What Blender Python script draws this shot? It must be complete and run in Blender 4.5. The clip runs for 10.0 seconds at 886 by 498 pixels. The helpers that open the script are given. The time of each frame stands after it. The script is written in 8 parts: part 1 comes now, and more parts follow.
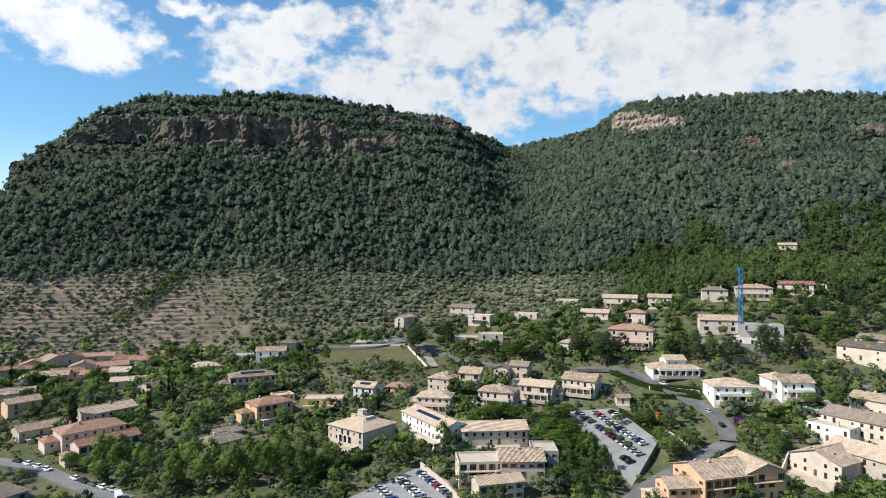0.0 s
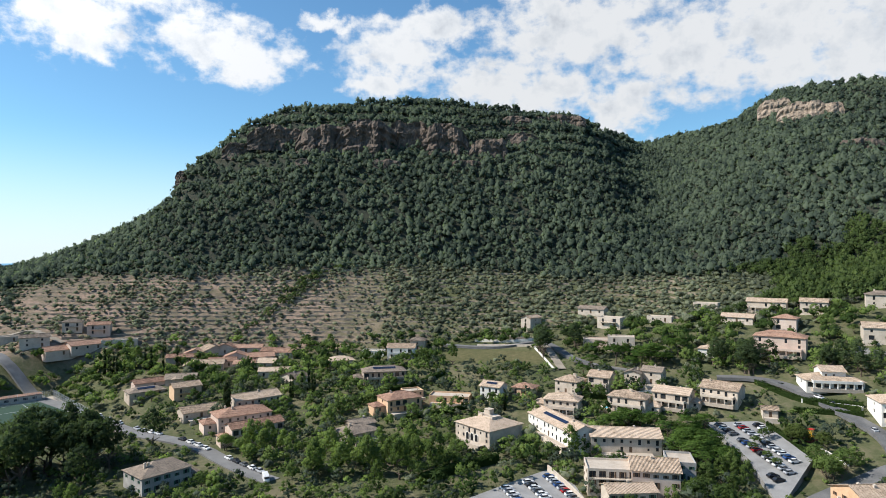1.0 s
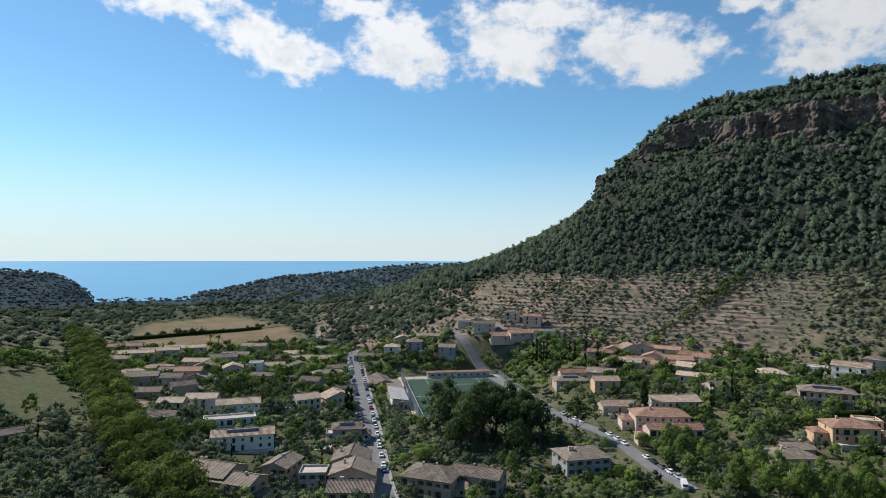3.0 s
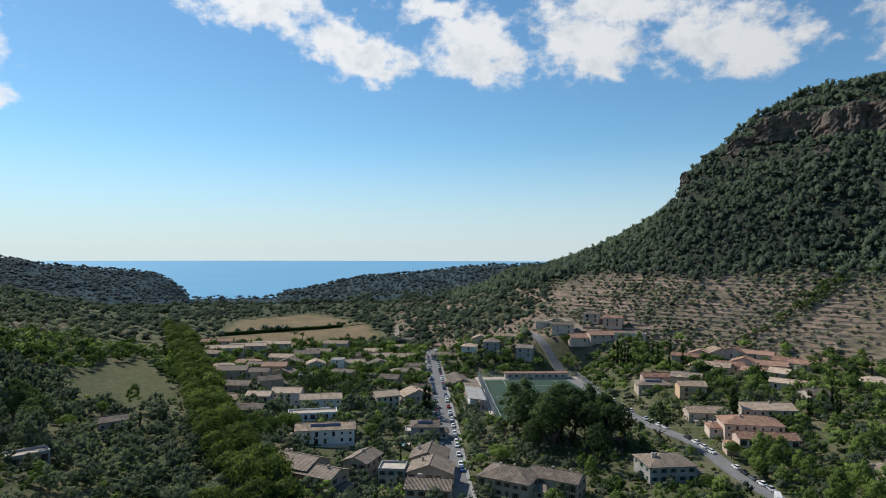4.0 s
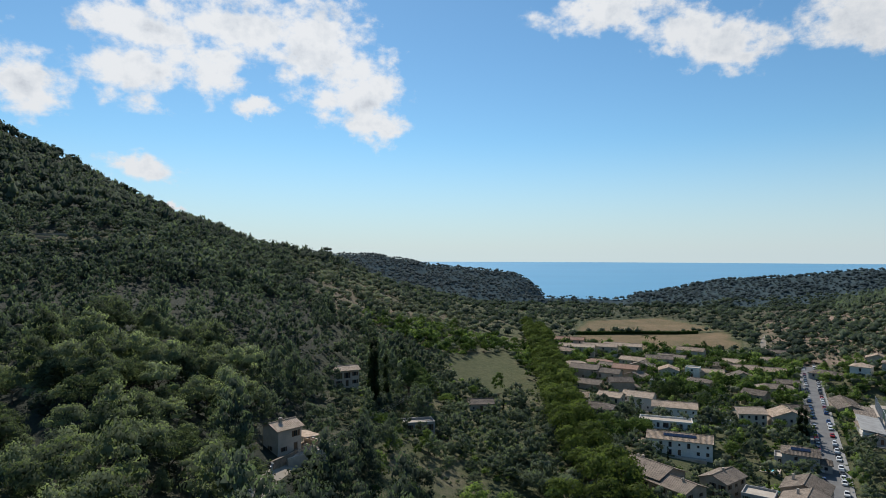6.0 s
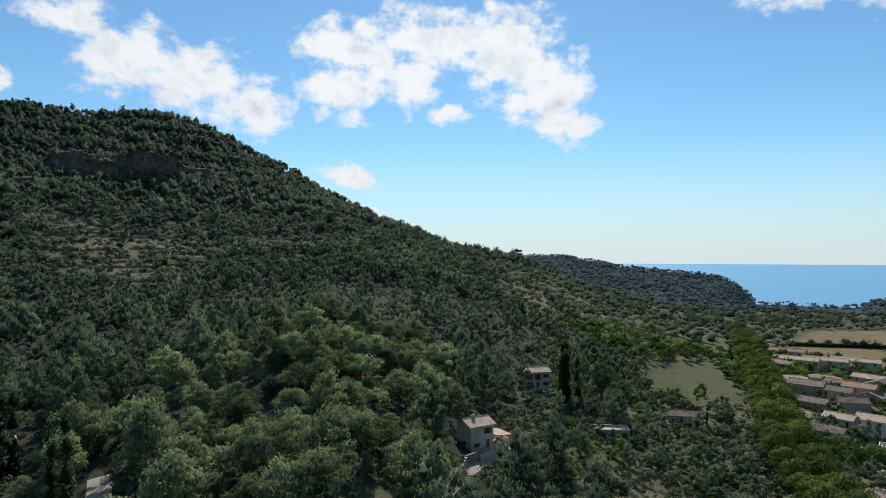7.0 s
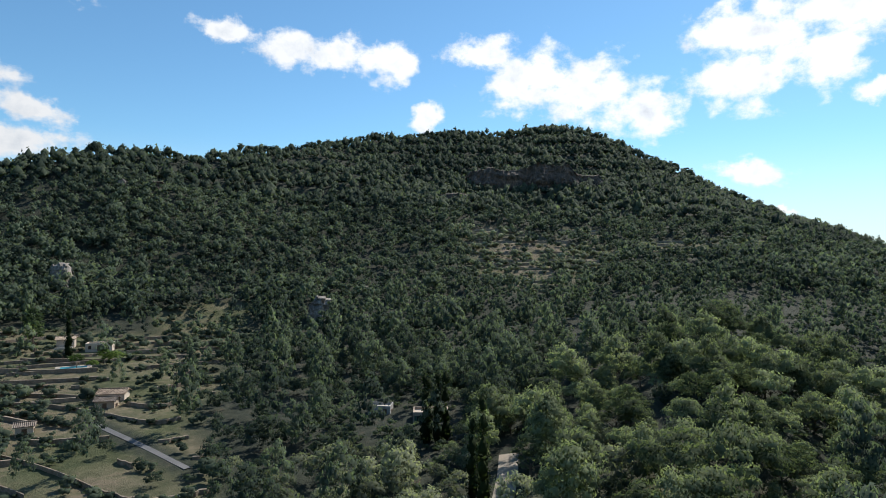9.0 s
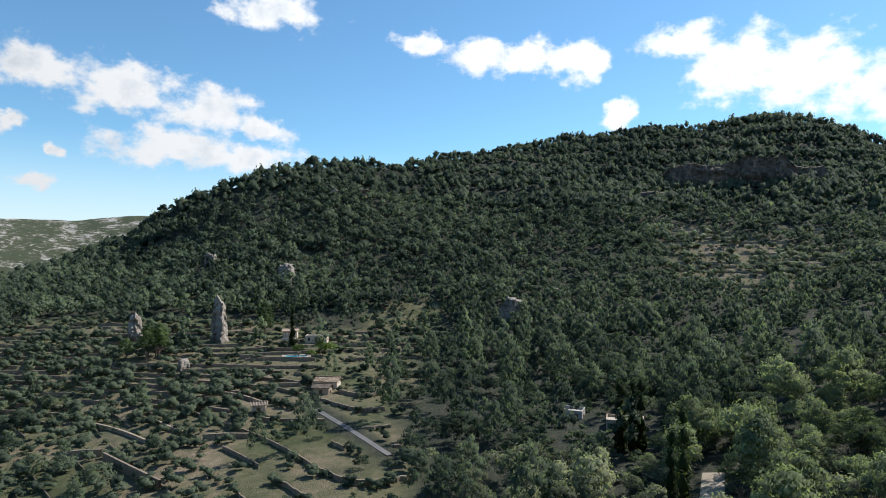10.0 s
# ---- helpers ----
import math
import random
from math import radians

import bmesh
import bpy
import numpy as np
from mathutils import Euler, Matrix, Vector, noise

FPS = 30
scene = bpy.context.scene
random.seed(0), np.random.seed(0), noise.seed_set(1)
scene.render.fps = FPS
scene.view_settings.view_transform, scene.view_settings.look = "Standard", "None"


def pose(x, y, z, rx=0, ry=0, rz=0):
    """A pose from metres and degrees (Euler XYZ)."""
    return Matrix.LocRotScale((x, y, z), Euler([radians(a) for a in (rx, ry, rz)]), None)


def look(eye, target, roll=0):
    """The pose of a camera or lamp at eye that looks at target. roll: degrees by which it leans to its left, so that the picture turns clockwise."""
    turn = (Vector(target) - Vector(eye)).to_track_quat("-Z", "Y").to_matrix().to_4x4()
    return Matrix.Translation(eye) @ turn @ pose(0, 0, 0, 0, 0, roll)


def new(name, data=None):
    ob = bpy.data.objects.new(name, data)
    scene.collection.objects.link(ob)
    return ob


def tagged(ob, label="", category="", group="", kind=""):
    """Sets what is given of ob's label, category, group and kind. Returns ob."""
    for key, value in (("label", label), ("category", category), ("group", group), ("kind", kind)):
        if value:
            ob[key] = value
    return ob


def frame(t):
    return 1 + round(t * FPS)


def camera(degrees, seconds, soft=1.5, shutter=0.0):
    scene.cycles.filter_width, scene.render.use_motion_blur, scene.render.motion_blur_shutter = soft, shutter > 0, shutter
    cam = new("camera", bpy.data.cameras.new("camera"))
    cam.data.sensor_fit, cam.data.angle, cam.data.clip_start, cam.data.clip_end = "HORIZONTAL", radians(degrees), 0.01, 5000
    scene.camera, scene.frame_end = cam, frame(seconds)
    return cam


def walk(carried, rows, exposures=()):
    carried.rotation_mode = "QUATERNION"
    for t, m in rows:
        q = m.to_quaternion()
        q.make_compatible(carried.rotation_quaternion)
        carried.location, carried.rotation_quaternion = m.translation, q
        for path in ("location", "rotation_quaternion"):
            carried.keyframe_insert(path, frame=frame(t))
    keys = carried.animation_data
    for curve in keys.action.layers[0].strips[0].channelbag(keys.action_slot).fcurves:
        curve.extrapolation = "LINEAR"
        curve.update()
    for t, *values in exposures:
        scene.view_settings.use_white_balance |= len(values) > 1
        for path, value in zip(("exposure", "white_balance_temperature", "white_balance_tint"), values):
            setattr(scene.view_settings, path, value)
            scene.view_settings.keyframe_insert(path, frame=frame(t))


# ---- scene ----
# ------------------------------------------------------------------ camera
EYE = 80.0
cam = camera(71.1, 10.0, soft=0.9)
TURNS = [
    (0.0, 0.0, 0.52, 0.0), (0.5, 4.85, 0.51, -0.04), (1.0, 11.63, 0.53, -0.03), (1.5, 20.61, 0.56, -0.04),
    (2.0, 30.38, 0.53, -0.07), (2.5, 40.21, 0.49, -0.15), (3.0, 48.82, 0.46, -0.23), (4.5, 60.77, 0.42, -0.20),
    (5.0, 69.77, 0.40, -0.25), (5.5, 78.74, 0.40, -0.27), (6.0, 87.46, 0.50, -0.10), (7.5, 113.63, 0.68, -0.08),
    (8.0, 122.37, 0.76, -0.10), (8.5, 131.12, 0.81, -0.14), (9.0, 139.85, 0.87, -0.24), (9.5, 148.57, 0.93, -0.26),
    (10.0, 157.30, 0.95, -0.33),
]
walk(cam, [(t, pose(0, 0, EYE, 90 + pitch, roll, yaw)) for t, yaw, pitch, roll in TURNS],
     [(0.0, 0.42), (1.0, 0.38), (2.5, 0.14), (4.5, -0.14), (6.0, -0.21), (7.5, 0.03), (8.5, 0.13), (10.0, 0.36)])

# ------------------------------------------------------------------ light
SUN_AZ, SUN_EL = 104.0, 44.0          # degrees to the left of +y, and above the horizon


def toward(az, el=0.0):
    a, e = radians(az), radians(el)
    return Vector((-math.sin(a) * math.cos(e), math.cos(a) * math.cos(e), math.sin(e)))


def node(tree, kind, links=None, **values):
    """A node with its inputs set by index or name: sockets are linked, anything else is a value."""
    n = tree.nodes.new(kind)
    for key, value in values.items():
        if key == "operation":
            n.operation = value
        elif key == "blend_type":
            n.blend_type = value
        elif key == "data_type":
            n.data_type = value
    for key, value in (links or {}).items():
        if isinstance(value, bpy.types.NodeSocket):
            tree.links.new(value, n.inputs[key])
        else:
            n.inputs[key].default_value = value
    return n


def calc(tree, op, a, b=0.0, c=0.0):
    return node(tree, "ShaderNodeMath", {0: a, 1: b, 2: c}, operation=op).outputs[0]


def vec(tree, op, a, b=(0, 0, 0), c=(0, 0, 0)):
    n = node(tree, "ShaderNodeVectorMath", {0: a, 1: b, 2: c}, operation=op)
    return n.outputs["Value"] if op in ("LENGTH", "DOT_PRODUCT") else n.outputs["Vector"]


def ramp(tree, fac, stops):
    n = node(tree, "ShaderNodeValToRGB", {0: fac})
    els = n.color_ramp.elements
    while len(els) < len(stops):
        els.new(0.5)
    for e, (p, c) in zip(els, stops):
        e.position = p
        e.color = (*c, 1) if len(c) == 3 else c
    return n.outputs[0]


def blend(tree, fac, a, b, kind="MIX"):
    n = tree.nodes.new("ShaderNodeMix")
    n.data_type, n.blend_type = "RGBA", kind
    for i, value in ((0, fac), (6, a), (7, b)):
        if isinstance(value, bpy.types.NodeSocket):
            tree.links.new(value, n.inputs[i])
        else:
            n.inputs[i].default_value = value if i == 0 or len(value) == 4 else (*value, 1)
    return n.outputs[2]


def fractal(tree, at, scale, detail=4.0, rough=0.55):
    n = node(tree, "ShaderNodeTexNoise", {"Vector": at, "Scale": scale, "Detail": detail, "Roughness": rough})
    return n.outputs[0]


# cloud banks: azimuth, elevation, half width, half height in degrees
CLOUDS_NORTH = [(30.1, 17.2, 6.2, 2.6), (28.9, 15.9, 3.2, 1.7), (32.4, 18.0, 4.3, 1.9), (16.0, 17.8, 5.6, 3.7), (17.5, 15.2, 3.5, 1.6), (12.6,
    20.1, 4.7, 2.1), (6.5, 15.3, 6.5, 3.0), (1.8, 14.4, 4.4, 2.7), (-0.8, 19.7, 10.4, 4.9), (-10.2, 17.1, 9.0, 4.9), (-4.5, 12.9, 4.1,
    3.0), (-17.6, 18.4, 9.5, 5.8), (-17.1, 14.7, 4.5, 2.6), (-25.3, 16.2, 8.5, 5.0), (-32.5, 16.4, 7.0, 5.6), (-23.1, 14.7, 7.4, 2.5),
    (22.1, 20.3, 2.8, 0.9)]
CLOUDS_SEA = [(62.6, 17.3, 4.1, 2.1), (52.9, 18.5, 4.4, 2.8), (50.2, 17.0, 2.7, 1.8), (42.0, 18.1, 4.7, 3.0), (40.5, 21.0, 8.0, 1.9), (41.5,
    16.1, 2.1, 1.2), (94.3, 14.4, 3.4, 4.3), (93.2, 11.8, 2.4, 1.6), (72.4, 20.8, 6.8, 1.9), (65.7, 19.0, 4.4, 2.1), (61.8, 17.2, 3.2,
    2.1), (56.4, 21.6, 4.4, 1.2), (53.2, 19.0, 4.0, 2.7), (52.2, 16.3, 1.6, 1.4), (43.3, 18.8, 5.0, 2.9), (41.9, 16.4, 2.9, 1.3),
    (32.2, 18.1, 6.4, 2.7), (64.2, 17.7, 3.9, 1.6), (61.8, 16.4, 2.0, 1.2), (54.3,
    17.5, 3.3, 2.1)]
CLOUDS_HILL = [(113.9, 14.9, 4.6, 2.9), (113.5, 18.2, 5.3, 2.7), (105.9, 19.4, 6.9, 2.9), (99.1, 18.3, 5.0, 4.3), (96.0, 14.5, 4.3, 3.0), (94.5,
    12.0, 3.0, 1.7), (107.7, 15.6, 2.7, 2.6), (104.4, 12.8, 2.3, 1.0), (121.7, 12.1, 2.8, 2.0), (113.5, 7.1, 3.1, 1.3), (110.9, 4.1,
    1.0, 0.3), (153.9, 18.2, 3.0, 1.3), (149.7, 17.6, 3.9, 1.4), (145.2, 17.5, 3.5, 1.6), (141.3, 12.9, 1.9, 1.2), (136.0, 18.2, 3.4,
    1.9), (132.0, 15.9, 4.3, 3.2), (126.8, 14.8, 4.9, 3.0), (122.1, 12.9, 3.6, 2.5)]
CLOUDS_SOUTH = [(173.0, 21.1, 4.6, 1.7), (190.9, 14.5, 3.6, 1.9), (184.7, 13.7, 4.8, 2.2), (178.1, 12.6, 4.6, 2.2), (173.4, 11.1, 2.8, 1.3),
    (181.2, 9.2, 6.2, 1.8), (175.3, 8.8, 5.0, 1.3), (189.7, 8.4, 0.7, 0.6), (190.8, 5.9, 2.0, 0.7), (192.6, 10.1, 0.8, 0.8), (159.7,
    19.3, 2.5, 1.2), (153.9, 18.6, 3.3, 1.5), (149.3, 18.1, 3.0, 1.4), (144.2, 17.3, 2.9, 1.7), (141.5, 12.8, 1.8, 1.2)]

world = bpy.data.worlds.new("sky")
scene.world = world
world.use_nodes = True
wt = world.node_tree
wt.nodes.clear()
way = node(wt, "ShaderNodeTexCoord").outputs["Generated"]
split = node(wt, "ShaderNodeSeparateXYZ", {0: way})
up = calc(wt, "MAXIMUM", split.outputs[2], 0.012)
sky = wt.nodes.new("ShaderNodeTexSky")
sky.sky_type, sky.sun_disc = "NISHITA", False
sky.sun_elevation, sky.sun_rotation = radians(SUN_EL), radians(-SUN_AZ)
sky.altitude, sky.air_density, sky.dust_density, sky.ozone_density = 400, 1.0, 0.15, 3.0
wt.links.new(node(wt, "ShaderNodeCombineXYZ", {0: split.outputs[0], 1: split.outputs[1], 2: up}).outputs[0], sky.inputs[0])
MID = 75.0
side, ahead = toward(MID + 90), toward(MID)
az = calc(wt, "ARCTAN2", vec(wt, "DOT_PRODUCT", way, tuple(side)), vec(wt, "DOT_PRODUCT", way, tuple(ahead)))
az = calc(wt, "MULTIPLY_ADD", az, 180 / math.pi, MID)
el = calc(wt, "MULTIPLY", calc(wt, "ARCSINE", split.outputs[2]), 180 / math.pi)
flat = node(wt, "ShaderNodeCombineXYZ", {0: az, 1: el, 2: 0.0}).outputs[0]
warp = node(wt, "ShaderNodeTexNoise", {"Vector": flat, "Scale": 0.42, "Detail": 6.0, "Roughness": 0.6})
shift = vec(wt, "MULTIPLY_ADD", warp.outputs["Color"], (3.4, 2.4, 0), (-1.7, -1.2, 0))
bent = vec(wt, "ADD", flat, (0, 0, 0))
wt.links.new(shift, bent.node.inputs[1])
near = None
for a, e, w, h in CLOUDS_NORTH + CLOUDS_SEA + CLOUDS_HILL + CLOUDS_SOUTH:
    d = vec(wt, "LENGTH", vec(wt, "MULTIPLY_ADD", bent, (1 / w, 1 / h, 0), (-a / w, -e / h, 0)))
    near = d if near is None else calc(wt, "SMOOTH_MIN", near, d, 0.18)
puff = fractal(wt, vec(wt, "MULTIPLY", flat, (1.0, 1.35, 1.0)), 0.42, 9.0, 0.58)
high = calc(wt, "MULTIPLY", calc(wt, "MAXIMUM", calc(wt, "SUBTRACT", el, 24.0), 0.0), 0.05)
edge = calc(wt, "SUBTRACT", calc(wt, "MULTIPLY_ADD", puff, 2.3, -1.12), calc(wt, "MINIMUM", high, 0.3))
field = calc(wt, "ADD", near, edge)
cover = node(wt, "ShaderNodeMapRange", {0: field, 1: 1.16, 2: 0.44, 3: 0.0, 4: 1.0})
cover.interpolation_type = "SMOOTHSTEP"
belly = fractal(wt, vec(wt, "ADD", flat, (3.0, 1.2, 0)), 0.30, 6.0, 0.6)
thick = node(wt, "ShaderNodeMapRange", {0: field, 1: 0.5, 2: -0.4, 3: 0.0, 4: 0.12}).outputs[0]
cloud = ramp(wt, calc(wt, "SUBTRACT", belly, thick), [(0.22, (0.66, 0.71, 0.79)), (0.36, (0.85, 0.90, 0.965)), (0.48, (0.98, 1.01, 1.05))])
toward_sun = vec(wt, "DOT_PRODUCT", way, tuple(toward(SUN_AZ, SUN_EL)))
glare = node(wt, "ShaderNodeMapRange", {0: toward_sun, 1: 0.1, 2: 0.88, 3: 5.3, 4: 8.1}).outputs[0]
cloud = vec(wt, "SCALE", cloud)
wt.links.new(glare, cloud.node.inputs["Scale"])
clear_sky = blend(wt, 1.0, sky.outputs[0], (0.73, 1.0, 1.05), "MULTIPLY")
low = node(wt, "ShaderNodeMapRange", {0: el, 1: 11.0, 2: -1.0, 3: 0.0, 4: 0.78})
low.interpolation_type = "SMOOTHSTEP"
clear_sky = blend(wt, low.outputs[0], clear_sky, (5.45, 6.05, 6.85))
mixed = blend(wt, cover.outputs[0], clear_sky, cloud)
bg = node(wt, "ShaderNodeBackground", {"Color": mixed, "Strength": 0.118})
wt.links.new(bg.outputs[0], node(wt, "ShaderNodeOutputWorld").inputs[0])

sun = new("sun", bpy.data.lights.new("sun", "SUN"))
sun.data.energy, sun.data.angle, sun.data.color = 5.0, radians(0.55), (1.0, 0.95, 0.88)
sun.matrix_world = look(toward(SUN_AZ, SUN_EL) * 900, (0, 0, 0))

# ------------------------------------------------------------------ the lie of the land
# Rows across the valley from one azimuth to the next: azimuth, distance, height (or elevation seen from the eye).
NEAR = [(-60, -2), (60, 0), (75, 6), (85, 16), (95, 26), (105, 33), (120, 38), (135, 36), (150, 32), (170, 32), (195, 30), (240, 12), (300, -2)]
FOOT = [(-60, 260, 8), (-35, 240, 4), (0, 240, 2), (20, 250, 2), (35, 260, 0), (50, 300, 0), (60, 300, 2), (75, 300, 8), (85, 300, 16),
        (95, 260, 32), (103, 165, 36), (110, 172, 46), (117, 178, 55), (125, 155, 45), (135, 160, 40), (150, 190, 38), (165, 200, 40),
        (180, 210, 36), (195, 220, 30), (240, 250, 20), (300, 260, 8)]
BENCH = [(-60, 400, -3.5), (-35, 400, -3.5), (-25, 400, -3.5), (-15, 390, -5), (-5, 385, -6.2), (5, 380, -7.4), (15, 385, -8.4), (25, 400, -8.8),
         (35, 420, -8.4), (45, 430, -7.3), (52, 450, -8.2), (57, 470, -9), (65, 500, -8.3), (75, 480, -8.2), (83, 450, -8), (90, 400, -6.5),
         (97, 330, -5.5), (105, 300, -4), (115, 300, -3), (125, 300, -3.5), (135, 280, -6), (150, 290, -6.5), (165, 300, -6.5), (175, 310, -5.5),
         (185, 320, -5), (195, 340, -5), (240, 400, -3), (300, 400, -3.5)]
EDGE = [(-60, 480, -1), (-25, 480, -0.8), (-15, 500, -1.5), (-5, 500, -1.6), (5, 500, -1.1), (15, 500, -0.5), (25, 510, -0.2), (35, 530, -0.7),
        (42, 575, -1.3), (48, 610, -2.2), (52, 630, -3.7), (57, 640, -5.7), (60, 645, -6.3), (68, 700, -6.0), (76, 680, -5.8), (84, 620, -5), (90, 520, -4),
        (97, 440, -2.5), (105, 400, -0.5), (115, 400, 1), (125, 420, 1.5), (135, 380, 0), (150, 370, -1), (165, 370, -1), (175, 370, -1.5),
        (185, 380, -3), (195, 400, -4), (240, 480, 0), (300, 480, -1)]
CRAG = [(-60, 640, 7), (-25, 640, 7.5), (-17, 650, 8.5), (-8, 760, 6), (-4, 640, 7), (3, 610, 8.6), (15, 610, 9.4), (25, 600, 8.4), (31, 590, 5.6),
        (35, 590, 3.2), (40, 615, 0.6), (46, 665, -1.7), (50, 700, -2.6), (55, 760, -4.4), (68, 900, -4.5), (84, 800, -4.6), (90, 640, -3.5), (97, 520, -1.3),
        (105, 480, 0.6), (115, 520, 4.3), (122, 580, 6.4), (130, 600, 7.8), (140, 560, 7), (150, 480, 5), (165, 430, 4), (175, 430, 2.5),
        (185, 450, -1.5), (195, 480, -3), (240, 620, 3), (300, 640, 7)]
CREST_FAR = [(-60, 800), (-35, 800), (-17, 800), (-13, 850), (-6, 1000), (-2, 760), (15, 720), (29, 690), (35, 640), (40, 650), (46, 740),
             (55, 950), (85, 1000), (91, 700), (97, 560), (105, 540), (112, 600), (120, 680), (128, 740), (145, 660), (160, 540), (175, 500),
             (185, 520), (195, 560), (240, 760), (300, 800)]
CREST_NORTH = [(-60, 11), (-35.4, 11.7), (-26.8, 12.8), (-20.7, 13.0), (-17, 12.9), (-15.3, 12.1), (-13.6, 10.8), (-8.6, 9.8), (-6, 9.4),
               (-4.5, 10.1), (-2.4, 11.3), (0.2, 12.3), (4.4, 12.9), (13.5, 13.8), (22.4, 13.15), (26.3, 12.6), (29.2, 11.4), (32.3, 8.5),
               (34.4, 6.8), (35.1, 4.7), (36.8, 3.0), (39.9, 1.2), (42.2, -0.2), (45.3, -1.3), (50, -1.9), (52.4, -3.1), (55, -3.7), (58.4, -4.7), (62, -5.1), (78, -5.3)]
CREST_WEST = [(85, -5.3), (88, -4.4), (92, -3.3), (96.3, -1.7), (97.7, -0.8), (102.2, 0.0), (105.2, 0.6), (107.2, 1.9), (111, 3.2),
              (117.2, 6.6), (121.4, 8.5), (125.5, 10.7), (128.5, 11.6), (136.5, 11.2), (146, 10.75), (156.2, 9.25), (161.4, 8.5), (168.5, 8.3),
              (173.4, 7.3), (179.4, 4.9), (182, 3.5), (184.1, 1.4), (188.9, -0.8), (192.4, -1.9), (200, -2.4), (240, 4), (300, 11)]
HEADLAND_R = [(38, -1.5), (45, -1.05), (49.6, -1.0), (54.7, -1.35), (59.9, -1.8), (63.3, -2.05), (65.1, -2.6), (68.3, -3.2), (70.8, -3.6), (73, -4.6)]
HEADLAND_L = [(76, -5.5), (78.2, -3.5), (79.4, -2.3), (80.8, -1.65), (84.6, -1.3), (88.5, -0.95), (91, -0.5), (94.3, 0.15), (97, 0.0), (104, 0.6), (112, -1)]
RANGE_S = [(168, 1.5), (176, 3.0), (183.3, 3.6), (188, 3.0), (192.4, 3.0), (200, 3.4), (212, 2)]

AZ_N, AZ0 = 1440, -60.0
az_line = AZ0 + np.arange(AZ_N) * 360.0 / AZ_N


def across(rows, column=1, soft=1.0):
    """One row's value over all azimuths, gently rounded."""
    rows = np.array(rows, float)
    v = np.interp(az_line, rows[:, 0], rows[:, column])
    k = np.exp(-0.5 * (np.arange(-16, 17) * 0.25 / soft) ** 2)
    return np.convolve(np.concatenate([v[-16:], v, v[:16]]), k / k.sum(), "valid")


def lattice(x, y, seed):
    """Smooth value noise in the plane, -1 to 1."""
    xi, yi = np.floor(x), np.floor(y)
    fx, fy = x - xi, y - yi
    fx, fy = fx * fx * (3 - 2 * fx), fy * fy * (3 - 2 * fy)

    def rnd(i, j):
        n = np.sin(i * 127.1 + j * 311.7 + seed * 74.7) * 43758.5453
        return 2 * (n - np.floor(n)) - 1

    top = rnd(xi, yi) * (1 - fx) + rnd(xi + 1, yi) * fx
    low = rnd(xi, yi + 1) * (1 - fx) + rnd(xi + 1, yi + 1) * fx
    return top * (1 - fy) + low * fy


def rough(x, y, size, octaves=4, seed=0, keep=0.5):
    total, amp, norm = 0, 1.0, 0
    for k in range(octaves):
        total = total + amp * lattice(x / size + 17.3 * k, y / size - 9.1 * k, seed + k)
        norm += amp
        amp *= keep
        size *= 0.5
    return total / norm


def rise(t):
    t = np.clip(t, 0, 1)
    return t * t * (3 - 2 * t)


def lift(r, el):
    return EYE + r * np.tan(np.radians(el))


r_foot, r_bench, r_edge, r_crag = across(FOOT), across(BENCH), across(EDGE), across(CRAG)
r_crest = across(CREST_FAR)
z_crest = lift(r_crest, across(CREST_NORTH + CREST_WEST, soft=0.35))
z_lines = [across(NEAR), across(FOOT, 2), lift(r_bench, across(BENCH, 2)), lift(r_edge, across(EDGE, 2)), lift(r_crag, across(CRAG, 2)), z_crest]
r_lines = [np.full(AZ_N, 60.0), r_foot, r_bench, r_edge, r_crag, r_crest]
r_back = r_crest * 1.3
r_lines += [r_back, r_back + 500, np.full(AZ_N, 2600.0)]
z_lines += [np.minimum(np.minimum(z_crest * 0.75 - 5, z_crest - 12), lift(r_back, np.maximum(across(CREST_NORTH + CREST_WEST) - 1.0, -5.6))),
            lift(r_back + 500, -6.5), np.full(AZ_N, -240.0)]
R_TABLE = np.concatenate([np.arange(0, 700, 4.0), np.arange(700, 1300, 10.0), np.arange(1300, 2601, 25.0)])
HEIGHTS = np.empty((AZ_N, len(R_TABLE)))
for i in range(AZ_N):
    HEIGHTS[i] = np.interp(R_TABLE, [q[i] for q in r_lines], [q[i] for q in z_lines])
kernel = np.exp(-0.5 * (np.arange(-6, 7) * 4 / 9.0) ** 2)
kernel /= kernel.sum()
NEAR_N = 112
for i in range(AZ_N):
    pad = np.concatenate([np.full(6, HEIGHTS[i, 0]), HEIGHTS[i, :NEAR_N + 6]])
    HEIGHTS[i, :NEAR_N] = np.convolve(pad, kernel, "valid")[:NEAR_N]
for rows, dist, slope in ((HEADLAND_R, 1450.0, 0.16), (HEADLAND_L, 1750.0, 0.2), (RANGE_S, 1500.0, 0.35)):
    lo, hi = rows[0][0], rows[-1][0]
    e = across(rows, soft=0.6)
    crest = lift(dist, e)
    inside = np.minimum(rise((az_line - lo) / 2.5), rise((hi - az_line) / 2.5))
    bump = crest[:, None] - np.abs(R_TABLE[None, :] - dist) * slope - (1 - inside[:, None]) * 140
    HEIGHTS = np.maximum(HEIGHTS, bump)


# levelled places: x, y, turn, half width, half depth, height
PADS = [(-251.8, 236.6, 57.7, 34.0, 56.0, 1.5)]


def polar(x, y):
    a = np.degrees(np.arctan2(-x, y))
    return (a - AZ0) % 360.0 + AZ0, np.hypot(x, y)


